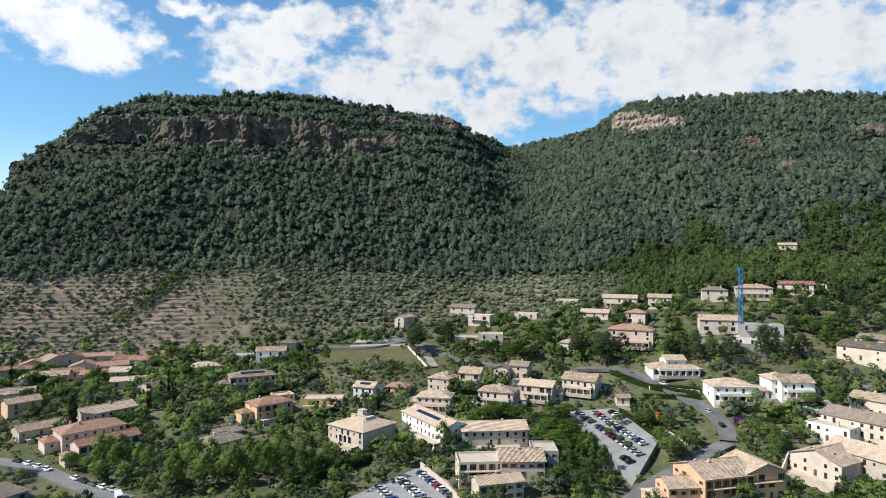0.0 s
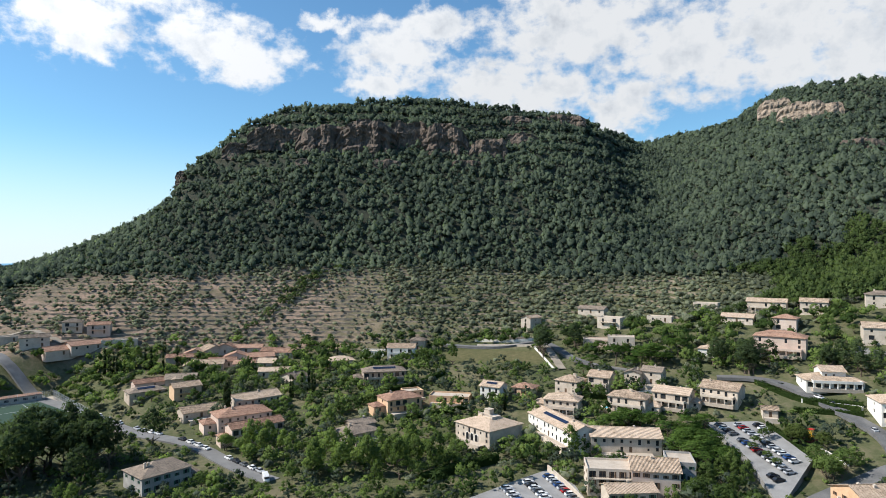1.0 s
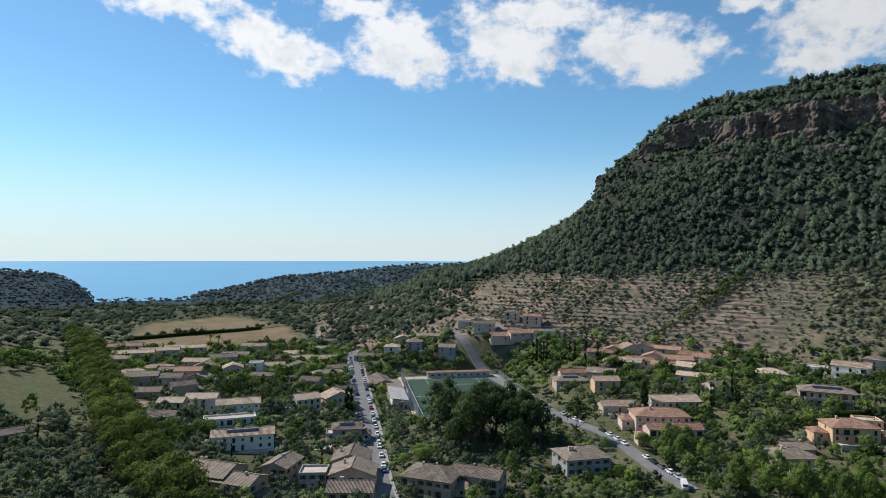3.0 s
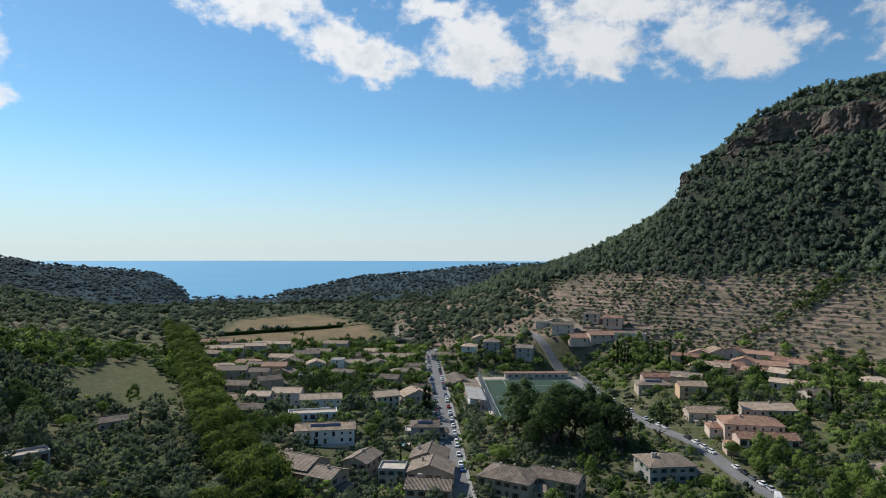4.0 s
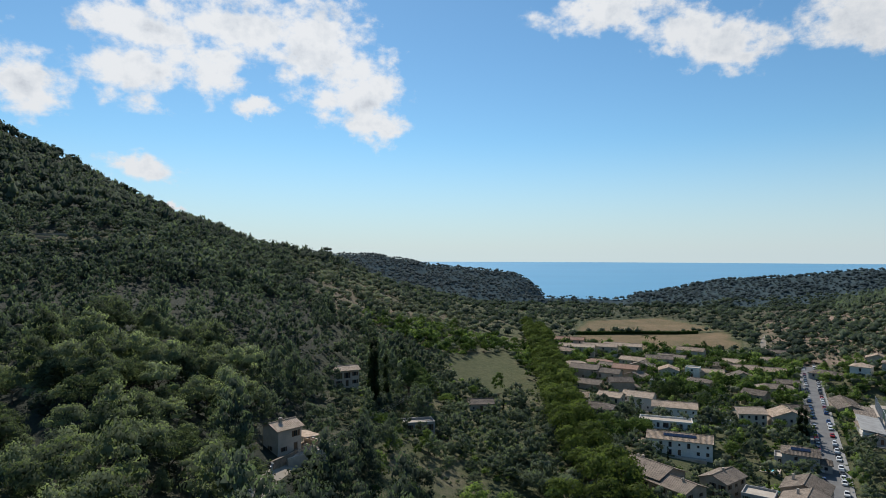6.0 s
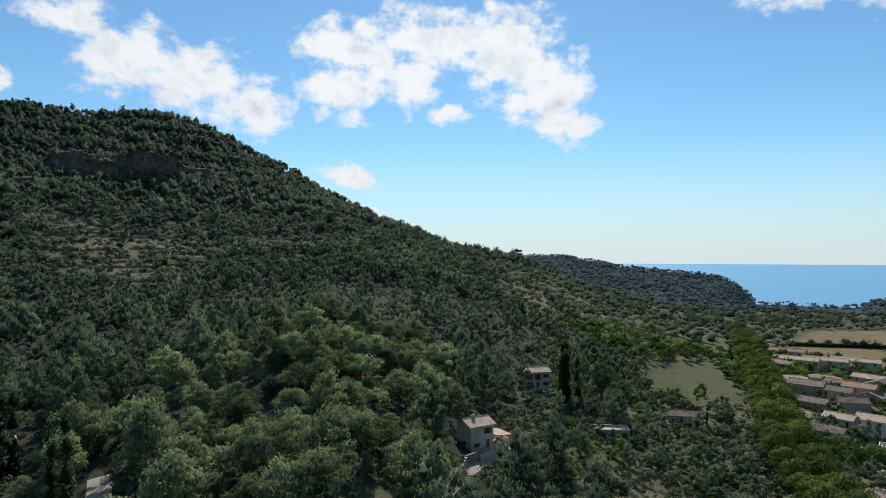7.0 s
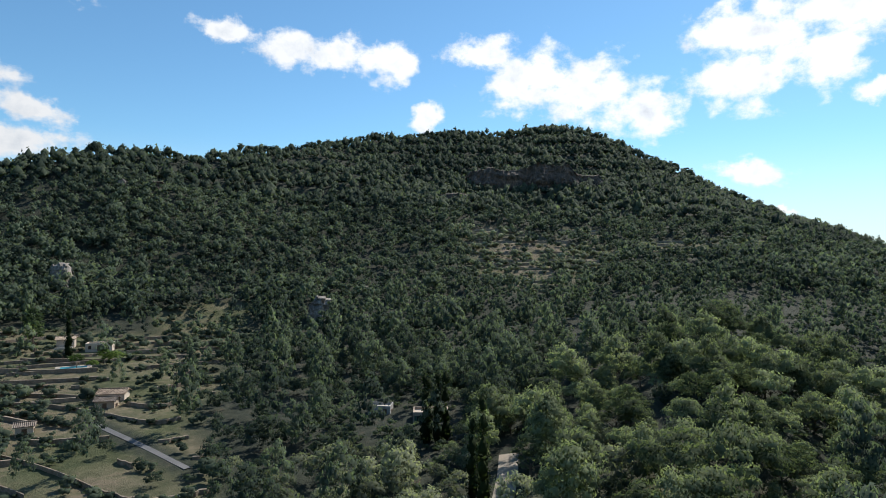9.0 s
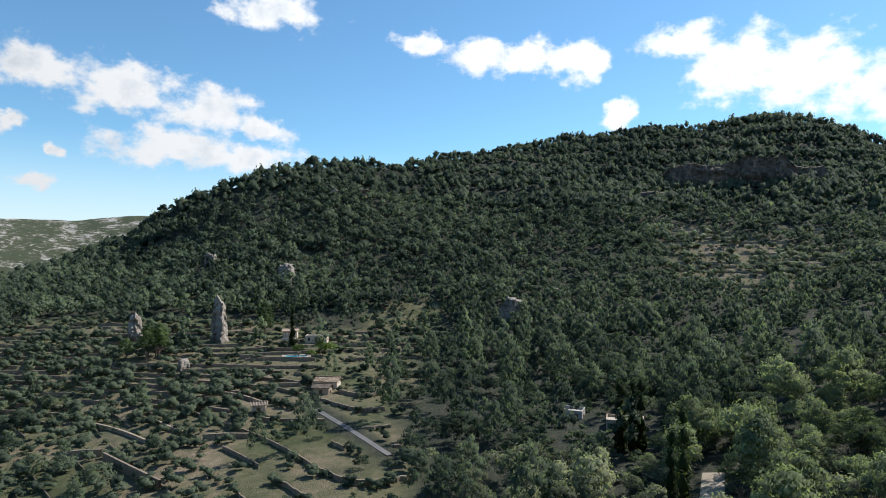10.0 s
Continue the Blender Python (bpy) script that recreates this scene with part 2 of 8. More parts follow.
def zone(az, r, lines, a0, a1, k0, k1, soft=3.0):
    """1 between two azimuths and two of the rows, fading over some metres and degrees."""
    i = ((az - AZ0) * AZ_N / 360.0).astype(int) % AZ_N
    near, far = lines[k0][i], lines[k1][i]
    return (np.minimum(rise((az - a0) / soft + 0.5), rise((a1 - az) / soft + 0.5))
            * np.minimum(rise((r - near) / 16 + 0.5), rise((far - r) / 16 + 0.5)))


# open glades and groves on the western hillside: azimuth, distance, half breadth in degrees, half depth in metres
GLADES = [(130.5, 372, 7.0, 58), (117.2, 402, 5.5, 26), (127.2, 440, 2.6, 14), (91.5, 455, 9.0, 120), (160.5, 312, 4.0, 20), (136, 430, 3.5, 12)]


def glade(az, r):
    x, y = -np.sin(np.radians(az)) * r, np.cos(np.radians(az)) * r
    q = np.minimum.reduce([np.hypot((az - a) / da, (r - d) / dr) for a, d, da, dr in GLADES])
    return rise((1.12 + 0.5 * rough(x, y, 34, 3, 37) - q) / 0.3)


HILL_LANE = [(-33.5, -181.0), (-35.9, -168.2), (-37.6, -159.1), (-40.1, -146.1), (-42.8, -132.2)]


def beside_lane(x, y):
    """1 on the hill lane and close to it, where the terraces are worn down to an even slope."""
    d = np.full(np.shape(x), 1e9)
    for (x0, y0), (x1, y1) in zip(HILL_LANE, HILL_LANE[1:]):
        k = np.clip(((x - x0) * (x1 - x0) + (y - y0) * (y1 - y0)) / ((x1 - x0) ** 2 + (y1 - y0) ** 2), 0, 1)
        d = np.minimum(d, np.hypot(x - x0 - k * (x1 - x0), y - y0 - k * (y1 - y0)))
    return rise((5.5 - d) / 3.5)


def terraced(az, r):
    wander = 7.0 * rough(-np.sin(np.radians(az)) * r, np.cos(np.radians(az)) * r, 55, 3, 38)
    worn = beside_lane(-np.sin(np.radians(az)) * r, np.cos(np.radians(az)) * r)
    return (1 - worn) * np.maximum.reduce([0.9 * glade(az, r), zone(az, r, r_lines, -21, 54, 2, 3), zone(az + wander * (az > 145), r, r_lines, 158, 200, 0, 2, 5.0),
                              0.8 * zone(az, r, r_lines, 40, 50, 3, 4)])


def ground(x, y, fine=True):
    """The land's height at any place."""
    x, y = np.asarray(x, float), np.asarray(y, float)
    a, r = polar(x, y)
    fa = (a - AZ0) * AZ_N / 360.0
    ia = np.floor(fa).astype(int)
    fa = fa - ia
    ja = (ia + 1) % AZ_N
    ia = ia % AZ_N
    ir = np.clip(np.searchsorted(R_TABLE, r, side="right") - 1, 0, len(R_TABLE) - 2)
    fr = np.clip((r - R_TABLE[ir]) / (R_TABLE[ir + 1] - R_TABLE[ir]), 0, 1)
    z = ((HEIGHTS[ia, ir] * (1 - fr) + HEIGHTS[ia, ir + 1] * fr) * (1 - fa) + (HEIGHTS[ja, ir] * (1 - fr) + HEIGHTS[ja, ir + 1] * fr) * fa)
    wild = rise((r - r_lines[3][ia] + 20) / 120)
    z = z + wild * (5.0 * rough(x, y, 90, 4, 3) + 1.6 * rough(x, y, 22, 3, 8)) + (1 - wild) * 0.3 * rough(x, y, 40, 2, 5)
    for px, py, turn, half_w, half_d, level in PADS:
        c, n = math.cos(radians(turn)), math.sin(radians(turn))
        u, v = (x - px) * c + (y - py) * n, -(x - px) * n + (y - py) * c
        k = rise((half_w + 34 - np.abs(u)) / 34) * rise((half_d + 34 - np.abs(v)) / 34)
        z = z * (1 - k) + level * k
    if fine:
        k = terraced(a, r)
        step = np.where(a > 150, 0.9, 2.3)
        sway = np.where(a > 150, 0.3, 1.2) * rough(x, y, 45, 2, 11)
        q = (z + sway) / step
        n = np.floor(q)
        flatter = step * (n + 0.18 * (q - n) + 0.82 * rise((q - n - 0.72) / 0.2)) - sway
        z = z * (1 - k) + flatter * k
        # broken rock bands below the northern crests
        band = zone(a, r, r_lines, -6, 36, 4, 5, 2.0) + 0.3 * zone(a, r, r_lines, -36, -6, 4, 5, 2.0) + 0.7 * zone(a, r, r_lines, 122, 165, 4, 5, 4.0)
        jag = rough(x, y, 34, 4, 21)
        q = (z + 9 * jag) / 17.0
        n = np.floor(q)
        z = z + band * (17.0 * (n + rise((q - n - 0.55) / 0.25)) - 17.0 * q) * 0.55
    return z


def risers(a0, a1, k0, k1):
    """The lines along which the terraces step up: for each level, runs of azimuth and distance."""
    runs = {}
    for a in np.arange(a0, a1, 0.3):
        i = int((a - AZ0) * AZ_N / 360.0) % AZ_N
        r = np.arange(r_lines[k0][i] + 4, r_lines[k1][i] - 4, 0.8)
        x, y = -np.sin(radians(a)) * r, np.cos(radians(a)) * r
        q = (ground(x, y, False) + (0.3 if a > 150 else 1.2) * rough(x, y, 45, 2, 11)) / (0.9 if a > 150 else 2.3) - 0.80
        n = np.floor(q).astype(int)
        for j in np.nonzero(np.diff(n) > 0)[0]:
            runs.setdefault(int(n[j + 1]), []).append((a, r[j]))
    return runs


def height(x, y):
    return float(ground(np.array([x]), np.array([y]))[0])

# ------------------------------------------------------------------ materials
def material(name, rough_value=0.8, metal=0.0, spec=0.4):
    m = bpy.data.materials.new(name)
    m.use_nodes = True
    t = m.node_tree
    b = t.nodes["Principled BSDF"]
    b.inputs["Roughness"].default_value = rough_value
    b.inputs["Metallic"].default_value = metal
    b.inputs["Specular IOR Level"].default_value = spec
    return m, t, b


def place(t):
    return node(t, "ShaderNodeNewGeometry").outputs["Position"]


def local(t):
    return node(t, "ShaderNodeTexCoord").outputs["Object"]


def bumped(t, b, value, strength=0.5, distance=0.1):
    n = node(t, "ShaderNodeBump", {"Strength": strength, "Distance": distance, "Height": value})
    t.links.new(n.outputs[0], b.inputs["Normal"])


def mottled(name, dark, light, size, grain=8.0, rough_value=0.85, bump=0.3, distance=0.05, pick=0.25, own=False):
    """A surface of two colours, in patches of about size metres and in a finer grain, that differs a little from thing to thing."""
    m, t, b = material(name, rough_value)
    at = local(t) if own else place(t)
    broad = fractal(t, at, 1 / size, 4.0)
    small = fractal(t, at, grain / size, 5.0, 0.65)
    f = calc(t, "MULTIPLY_ADD", small, 0.55, calc(t, "MULTIPLY_ADD", broad, 0.9, -0.22))
    each = node(t, "ShaderNodeObjectInfo").outputs["Random"]
    f = calc(t, "ADD", f, calc(t, "MULTIPLY_ADD", each, pick, -pick / 2))
    t.links.new(ramp(t, f, [(0.22, dark), (0.78, light)]), b.inputs["Base Color"])
    bumped(t, b, small, bump, distance)
    return m


def foliage(name, dark, light, size=2.5, gloss=0.85, through_light=0.48, vary=1.1):
    """Leaves: tint varies from clump to clump and from tree to tree, and a little light comes through."""
    m, t, b = material(name, gloss, spec=0.08)
    geo = node(t, "ShaderNodeNewGeometry")
    each = node(t, "ShaderNodeObjectInfo").outputs["Random"]
    own = node(t, "ShaderNodeAttribute")
    own.attribute_name = "tint"
    tint = own.outputs["Fac"]
    broad = fractal(t, geo.outputs["Position"], 1 / 9.0, 2.0)
    clump = fractal(t, geo.outputs["Position"], 1 / size, 2.0)
    f = calc(t, "MULTIPLY_ADD", geo.outputs["Random Per Island"], 0.22, calc(t, "MULTIPLY_ADD", each, 0.3, calc(t, "MULTIPLY_ADD", tint, vary, -vary / 2)))
    f = calc(t, "ADD", f, calc(t, "MULTIPLY_ADD", broad, 0.8, -0.3))
    f = calc(t, "ADD", f, calc(t, "MULTIPLY_ADD", clump, 0.6, -0.3))
    f = calc(t, "ADD", f, calc(t, "MULTIPLY_ADD", fractal(t, geo.outputs["Position"], 1 / 85.0, 3.0), 1.5, -0.75))
    colour = ramp(t, f, [(0.0, dark), (0.9, light)])
    t.links.new(colour, b.inputs["Base Color"])
    glow = node(t, "ShaderNodeBsdfTranslucent", {"Color": blend(t, 1.0, colour, (1.3, 1.4, 0.85), "MULTIPLY")})
    mix = node(t, "ShaderNodeMixShader", {0: through_light, 1: b.outputs[0], 2: glow.outputs[0]})
    t.links.new(mix.outputs[0], t.nodes["Material Output"].inputs[0])
    return m


def land_material():
    m, t, b = material("earth_and_grass", 0.95, spec=0.15)
    at = place(t)
    cover = node(t, "ShaderNodeVertexColor")
    cover.layer_name = "cover"
    part = node(t, "ShaderNodeSeparateColor", {0: cover.outputs[0]})
    wood, field, red = part.outputs[0], part.outputs[1], part.outputs[2]
    slope = node(t, "ShaderNodeSeparateXYZ", {0: node(t, "ShaderNodeNewGeometry").outputs["Normal"]}).outputs[2]
    n1, n2, n3 = fractal(t, at, 0.045, 5.0), fractal(t, at, 0.35, 5.0, 0.65), fractal(t, at, 2.2, 4.0, 0.7)
    patch = calc(t, "MULTIPLY_ADD", n2, 0.8, calc(t, "MULTIPLY_ADD", n1, 1.0, -0.4))
    base = ramp(t, patch, [(0.25, (0.055, 0.068, 0.030)), (0.48, (0.098, 0.105, 0.051)), (0.64, (0.140, 0.130, 0.075)), (0.85, (0.215, 0.180, 0.115))])
    terra = ramp(t, patch, [(0.2, (0.100, 0.094, 0.058)), (0.42, (0.165, 0.136, 0.094)), (0.6, (0.265, 0.190, 0.143)), (0.85, (0.350, 0.265, 0.205))])
    base = blend(t, red, base, terra)
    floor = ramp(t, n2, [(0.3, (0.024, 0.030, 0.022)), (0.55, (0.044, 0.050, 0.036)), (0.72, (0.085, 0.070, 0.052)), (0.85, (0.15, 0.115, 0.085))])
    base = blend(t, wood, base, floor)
    straw = ramp(t, patch, [(0.25, (0.125, 0.110, 0.052)), (0.5, (0.185, 0.135, 0.074)), (0.8, (0.250, 0.172, 0.098))])
    meadow = ramp(t, n2, [(0.3, (0.050, 0.066, 0.026)), (0.55, (0.082, 0.096, 0.040)), (0.75, (0.130, 0.122, 0.062))])
    base = blend(t, calc(t, "MINIMUM", calc(t, "MULTIPLY", field, 8.0), 1.0), base, meadow)
    base = blend(t, field, base, straw)
    stone = ramp(t, calc(t, "MULTIPLY_ADD", n3, 0.5, calc(t, "MULTIPLY", n2, 0.5)),
                 [(0.32, (0.085, 0.078, 0.068)), (0.5, (0.21, 0.175, 0.145)), (0.62, (0.30, 0.23, 0.175)), (0.75, (0.36, 0.33, 0.29))])
    steep = node(t, "ShaderNodeMapRange", {0: calc(t, "ADD", slope, calc(t, "MULTIPLY_ADD", n2, 0.3, -0.15)), 1: 0.66, 2: 0.50, 3: 0.0, 4: 1.0}).outputs[0]
    steep = calc(t, "MULTIPLY", steep, calc(t, "MULTIPLY_ADD", wood, -0.4, 1.0))
    base = blend(t, steep, base, stone)
    scrub = calc(t, "MULTIPLY_ADD", fractal(t, at, 0.02, 6.0, 0.7), 1.0, calc(t, "MULTIPLY_ADD", fractal(t, at, 0.11, 4.0, 0.7), 0.8, -0.4))
    karst = ramp(t, scrub, [(0.46, (0.055, 0.066, 0.038)), (0.55, (0.115, 0.115, 0.080)), (0.62, (0.30, 0.28, 0.25)), (0.80, (0.44, 0.42, 0.39))])
    base = blend(t, calc(t, "SUBTRACT", 1.0, cover.outputs[1]), base, karst)
    t.links.new(base, b.inputs["Base Color"])
    bumped(t, b, calc(t, "ADD", n3, n2), 0.8, 0.5)
    return m


LAND = land_material()
# Distance haze is put into these two colours as a blue tint.
FAR_WOOD = foliage("haze_tinted_far_pines", (0.050, 0.074, 0.086), (0.100, 0.135, 0.150))
FAR_GROUND = mottled("haze_tinted_far_ground", (0.040, 0.062, 0.068), (0.080, 0.108, 0.116), 30.0, 9.0, 0.95, 0.3, 1.0)
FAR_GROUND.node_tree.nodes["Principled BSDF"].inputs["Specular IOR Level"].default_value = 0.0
TOWN_PINE = foliage("dark_town_pine_needles", (0.034, 0.054, 0.028), (0.100, 0.140, 0.062))
# Pine and oak greens are shifted towards blue to stand in for haze.
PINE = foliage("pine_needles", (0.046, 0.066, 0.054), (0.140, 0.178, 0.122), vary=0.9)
OAK = foliage("holm_oak_leaves", (0.046, 0.066, 0.050), (0.134, 0.164, 0.112), vary=0.85)
OLIVE = foliage("olive_leaves", (0.100, 0.116, 0.080), (0.270, 0.292, 0.200))
GARDEN = foliage("garden_leaves", (0.046, 0.078, 0.024), (0.200, 0.270, 0.084))
# Lighter pine copy: sunlight on the near spur is put into its colour.
SPUR = foliage("sunlight_painted_needles", (0.064, 0.086, 0.048), (0.235, 0.275, 0.162))
# Greener pine copy: imitates a sunlit patch; also colours the terrace thicket.
GREEN_PINE = foliage("sun_patch_and_thicket_green", (0.046, 0.072, 0.026), (0.130, 0.178, 0.062), vary=0.7)
STONE_PINE = foliage("umbrella_pine_needles", (0.050, 0.095, 0.022), (0.130, 0.205, 0.050))
LIME = foliage("plane_leaves", (0.066, 0.092, 0.028), (0.158, 0.198, 0.062))
CYPRESS = foliage("cypress_leaves", (0.014, 0.024, 0.012), (0.038, 0.055, 0.022))
BARK = mottled("bark", (0.060, 0.045, 0.032), (0.17, 0.13, 0.095), 0.8, 6.0, 0.9, 0.6)


def sea_material():
    m, t, b = material("sea_water", 0.28, spec=0.5)
    at = place(t)
    n = fractal(t, vec(t, "MULTIPLY", at, (0.004, 0.0012, 0.0)), 1.0, 5.0)
    t.links.new(ramp(t, n, [(0.3, (0.050, 0.235, 0.400)), (0.7, (0.075, 0.285, 0.455))]), b.inputs["Base Color"])
    bumped(t, b, fractal(t, at, 0.05, 4.0), 0.25, 2.0)
    return m


SEA = sea_material()

# ------------------------------------------------------------------ ground, sea
def mesh_from(name, verts, faces, mat, smooth=False, normals=None):
    """faces: an array of corner numbers, three or four to a face; normals, one to a vertex, round off the shading of leaves."""
    me = bpy.data.meshes.new(name)
    verts, faces = np.asarray(verts, np.float32), np.asarray(faces, np.int32)
    n, k = faces.shape
    me.vertices.add(len(verts))
    me.vertices.foreach_set("co", verts.ravel())
    me.loops.add(n * k)
    me.loops.foreach_set("vertex_index", faces.ravel())
    me.polygons.add(n)
    me.polygons.foreach_set("loop_start", np.arange(n, dtype=np.int32) * k)
    me.polygons.foreach_set("use_smooth", np.full(n, smooth))
    me.update(calc_edges=True)
    if normals is not None:
        me.attributes.new("custom_normal", "FLOAT_VECTOR", "POINT").data.foreach_set("vector", np.asarray(normals, np.float32).ravel())
        me.update()
    for one in (mat if isinstance(mat, (list, tuple)) else [mat]):
        me.materials.append(one)
    return me


# fields and open ground: how dry (1 straw, less is greener), then the outline
FIELDS = [
    (1.0, [(-470, 116), (-533, 144), (-572, 290), (-476, 256), (-455, 178)]),
    (0.95, [(-545, 142), (-650, 184), (-700, 280), (-622, 292), (-585, 290)]),
    (0.12, [(-337, 16), (-420, 60), (-310, 62), (-284, 30)]),
    (0.30, [(-76, 343), (-70, 364), (-17, 352), (-13, 333)]),
    (0.16, [(130, 283), (145, 288), (160, 270), (145, 267)]),
]


def in_field(x, y, corners, soft):
    """1 inside an outline that turns one way, fading across its edge."""
    c = np.array(corners, float)
    mid = c.mean(0)
    d = np.full(np.shape(x), 1e9)
    for (x0, y0), (x1, y1) in zip(c, np.roll(c, -1, 0)):
        n = np.array([y1 - y0, x0 - x1]) / math.hypot(x1 - x0, y1 - y0)
        if np.dot(n, mid - (x0, y0)) < 0:
            n = -n
        d = np.minimum(d, (x - x0) * n[0] + (y - y0) * n[1])
    return rise(d / soft + 0.5)


def land_cover(x, y):
    a, r = polar(x, y)
    i = ((a - AZ0) * AZ_N / 360.0).astype(int) % AZ_N
    wob = 14 * rough(x, y, 60, 3, 31)
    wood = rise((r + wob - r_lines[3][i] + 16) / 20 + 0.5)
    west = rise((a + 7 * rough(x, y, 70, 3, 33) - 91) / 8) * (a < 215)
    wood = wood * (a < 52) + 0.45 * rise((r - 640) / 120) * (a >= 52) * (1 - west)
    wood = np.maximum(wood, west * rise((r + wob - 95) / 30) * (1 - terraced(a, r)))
    # Forest-floor colour slightly darkens the open west terraces, imitating cloud shade.
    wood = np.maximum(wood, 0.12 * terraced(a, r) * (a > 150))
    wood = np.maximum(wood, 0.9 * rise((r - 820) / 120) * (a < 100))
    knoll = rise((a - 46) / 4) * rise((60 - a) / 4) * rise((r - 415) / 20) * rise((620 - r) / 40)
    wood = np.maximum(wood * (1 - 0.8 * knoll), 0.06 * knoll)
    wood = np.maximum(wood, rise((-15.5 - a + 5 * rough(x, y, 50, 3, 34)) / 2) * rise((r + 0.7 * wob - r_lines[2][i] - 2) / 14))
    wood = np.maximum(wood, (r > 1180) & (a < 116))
    field = np.zeros_like(a)
    for dry, corners in FIELDS:
        field = np.maximum(field, dry * in_field(x, y, corners, 5.0))
    red = np.clip(terraced(a, r) + zone(a, r, r_lines, 46, 60, 2, 4), 0, 1) * rise((a - 12) / 14) * np.where(a < 82, 1.0, np.where(a < 150, 0.5, 0.45 * np.clip(0.6 + 1.4 * rough(x, y, 26, 2, 35), 0, 1)))
    return wood, field, red


az_steps = np.concatenate([np.arange(-44, 199, 0.66), np.arange(199, 316, 3.0)])
r_steps = np.concatenate([[0.2, 6.0], np.arange(12, 60, 8.0), np.arange(60, 190, 4.0), np.arange(190, 560, 2.9), np.arange(560, 1100, 8), np.arange(1100, 2600, 30.0)])
ga, gr = np.meshgrid(np.radians(az_steps), r_steps, indexing="ij")
gx, gy = (-np.sin(ga) * gr).ravel(), (np.cos(ga) * gr).ravel()
gz = ground(gx, gy)
na, nr = len(az_steps), len(r_steps)
ia, ir = np.meshgrid(np.arange(na), np.arange(nr - 1), indexing="ij")
ja = (ia + 1) % na
quads = np.stack([ia * nr + ir, ja * nr + ir, ja * nr + ir + 1, ia * nr + ir + 1], -1).reshape(-1, 4)[:, ::-1]
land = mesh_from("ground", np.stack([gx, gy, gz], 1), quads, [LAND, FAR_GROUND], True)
# Far faces take the ground colour that carries the haze tint.
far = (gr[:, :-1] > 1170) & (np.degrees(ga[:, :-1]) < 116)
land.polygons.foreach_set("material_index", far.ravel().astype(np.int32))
cover = land.color_attributes.new("cover", "FLOAT_COLOR", "POINT")
wood, field, red = land_cover(gx, gy)
karst = 1.0 - ((np.hypot(gx, gy) > 1150) & (polar(gx, gy)[0] > 165) & (polar(gx, gy)[0] < 215))
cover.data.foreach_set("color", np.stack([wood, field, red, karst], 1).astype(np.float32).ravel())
tagged(new("ground", land), "dry earth, grass and rock of a terraced mountain valley", "ground", kind="structure")

sa = np.radians(np.arange(30, 121, 3.0))
sr = np.array([1500, 1900, 2400, 3000, 3700, 4400, 4880.0])
sz = np.interp(sr, [1500, 1900, 4880], [-62, -52, EYE - 4880 * math.tan(radians(0.68))])
sv = [(-math.sin(a) * r, math.cos(a) * r, z) for a in sa for r, z in zip(sr, sz)]
sf = [(i * 7 + j, i * 7 + j + 1, i * 7 + j + 8, i * 7 + j + 7) for i in range(len(sa) - 1) for j in range(6)]
tagged(new("sea", mesh_from("sea", sv, sf, SEA, True)), "calm blue sea reaching to the horizon", "sea", kind="structure")

# ------------------------------------------------------------------ where the houses stand
# houses: x, y, turn, breadth, depth, storeys, then roof, wall and what else they have
HOUSES_NORTH_A = [
    (-33.2, 255.5, -38, 20, 19, 2, "H", "s", "ct"),
    (-0.0, 299.8, -25, 11, 11, 2, "H", "s", "c"),
    (14.3, 303.3, -18, 10, 11, 2, "G", "s", "cbp"),
    (29.5, 305.4, -21, 7.5, 9, 2, "E", "s", "c"),
    (38.2, 306.1, -22, 9, 9, 2, "G", "s", "c"),
    (-3.3, 280.4, -11, 15, 11, 2, "H", "s", "cp"),
    (25.1, 281.8, -20, 16, 11, 2, "H", "s", "cbp"),
    (43.6, 283.9, -24, 15, 10, 2, "G", "s", "cbp"),
    (63.9, 285.7, -28, 15, 12, 2, "G", "s", "cp"),
    (-35.8, 293.5, -18, 10, 9, 2, "G", "w", "s"),
    (-21.2, 298.7, -16, 10, 9, 1, "H", "o", "-"),
    (-55.9, 289.7, 1, 19, 10, 1, "F", "o", "b"),
    (-76.2, 295.1, 34, 9, 8, 1, "F", "o", "-"),
]
HOUSES_NORTH_B = [
    (-78.2, 279.3, 41, 17, 12, 2, "H", "o", "cb"),
    (-88.0, 247.8, 50, 15, 12, 1, "H", "b", "c"),
    (-89.1, 255.3, 44, 11, 8, 1, "G", "b", "c"),
    (-96.7, 314.5, 25, 22, 11, 2, "H", "b", "sbp"),
    (-97.4, 353.4, 7, 16, 10, 2, "G", "w", "bp"),
    (-90.5, 365.5, 6, 9, 9, 2, "H", "b", "-"),
    (-116.0, 357.2, 8, 13, 8, 1, "F", "w", "-"),
    (-131.2, 340.9, 31, 15, 10, 1, "H", "p", "-"),
    (-141.6, 302.9, 60, 10, 11, 2, "G", "s", "c"),
    (-189.2, 278.9, 50, 13, 9, 2, "G", "o", "b"),
    (-169.2, 259.3, 50, 16, 10, 1, "G", "s", "-"),
        (-147.5, 271.5, 52, 22, 11, 2, "G", "s", "c"),
]
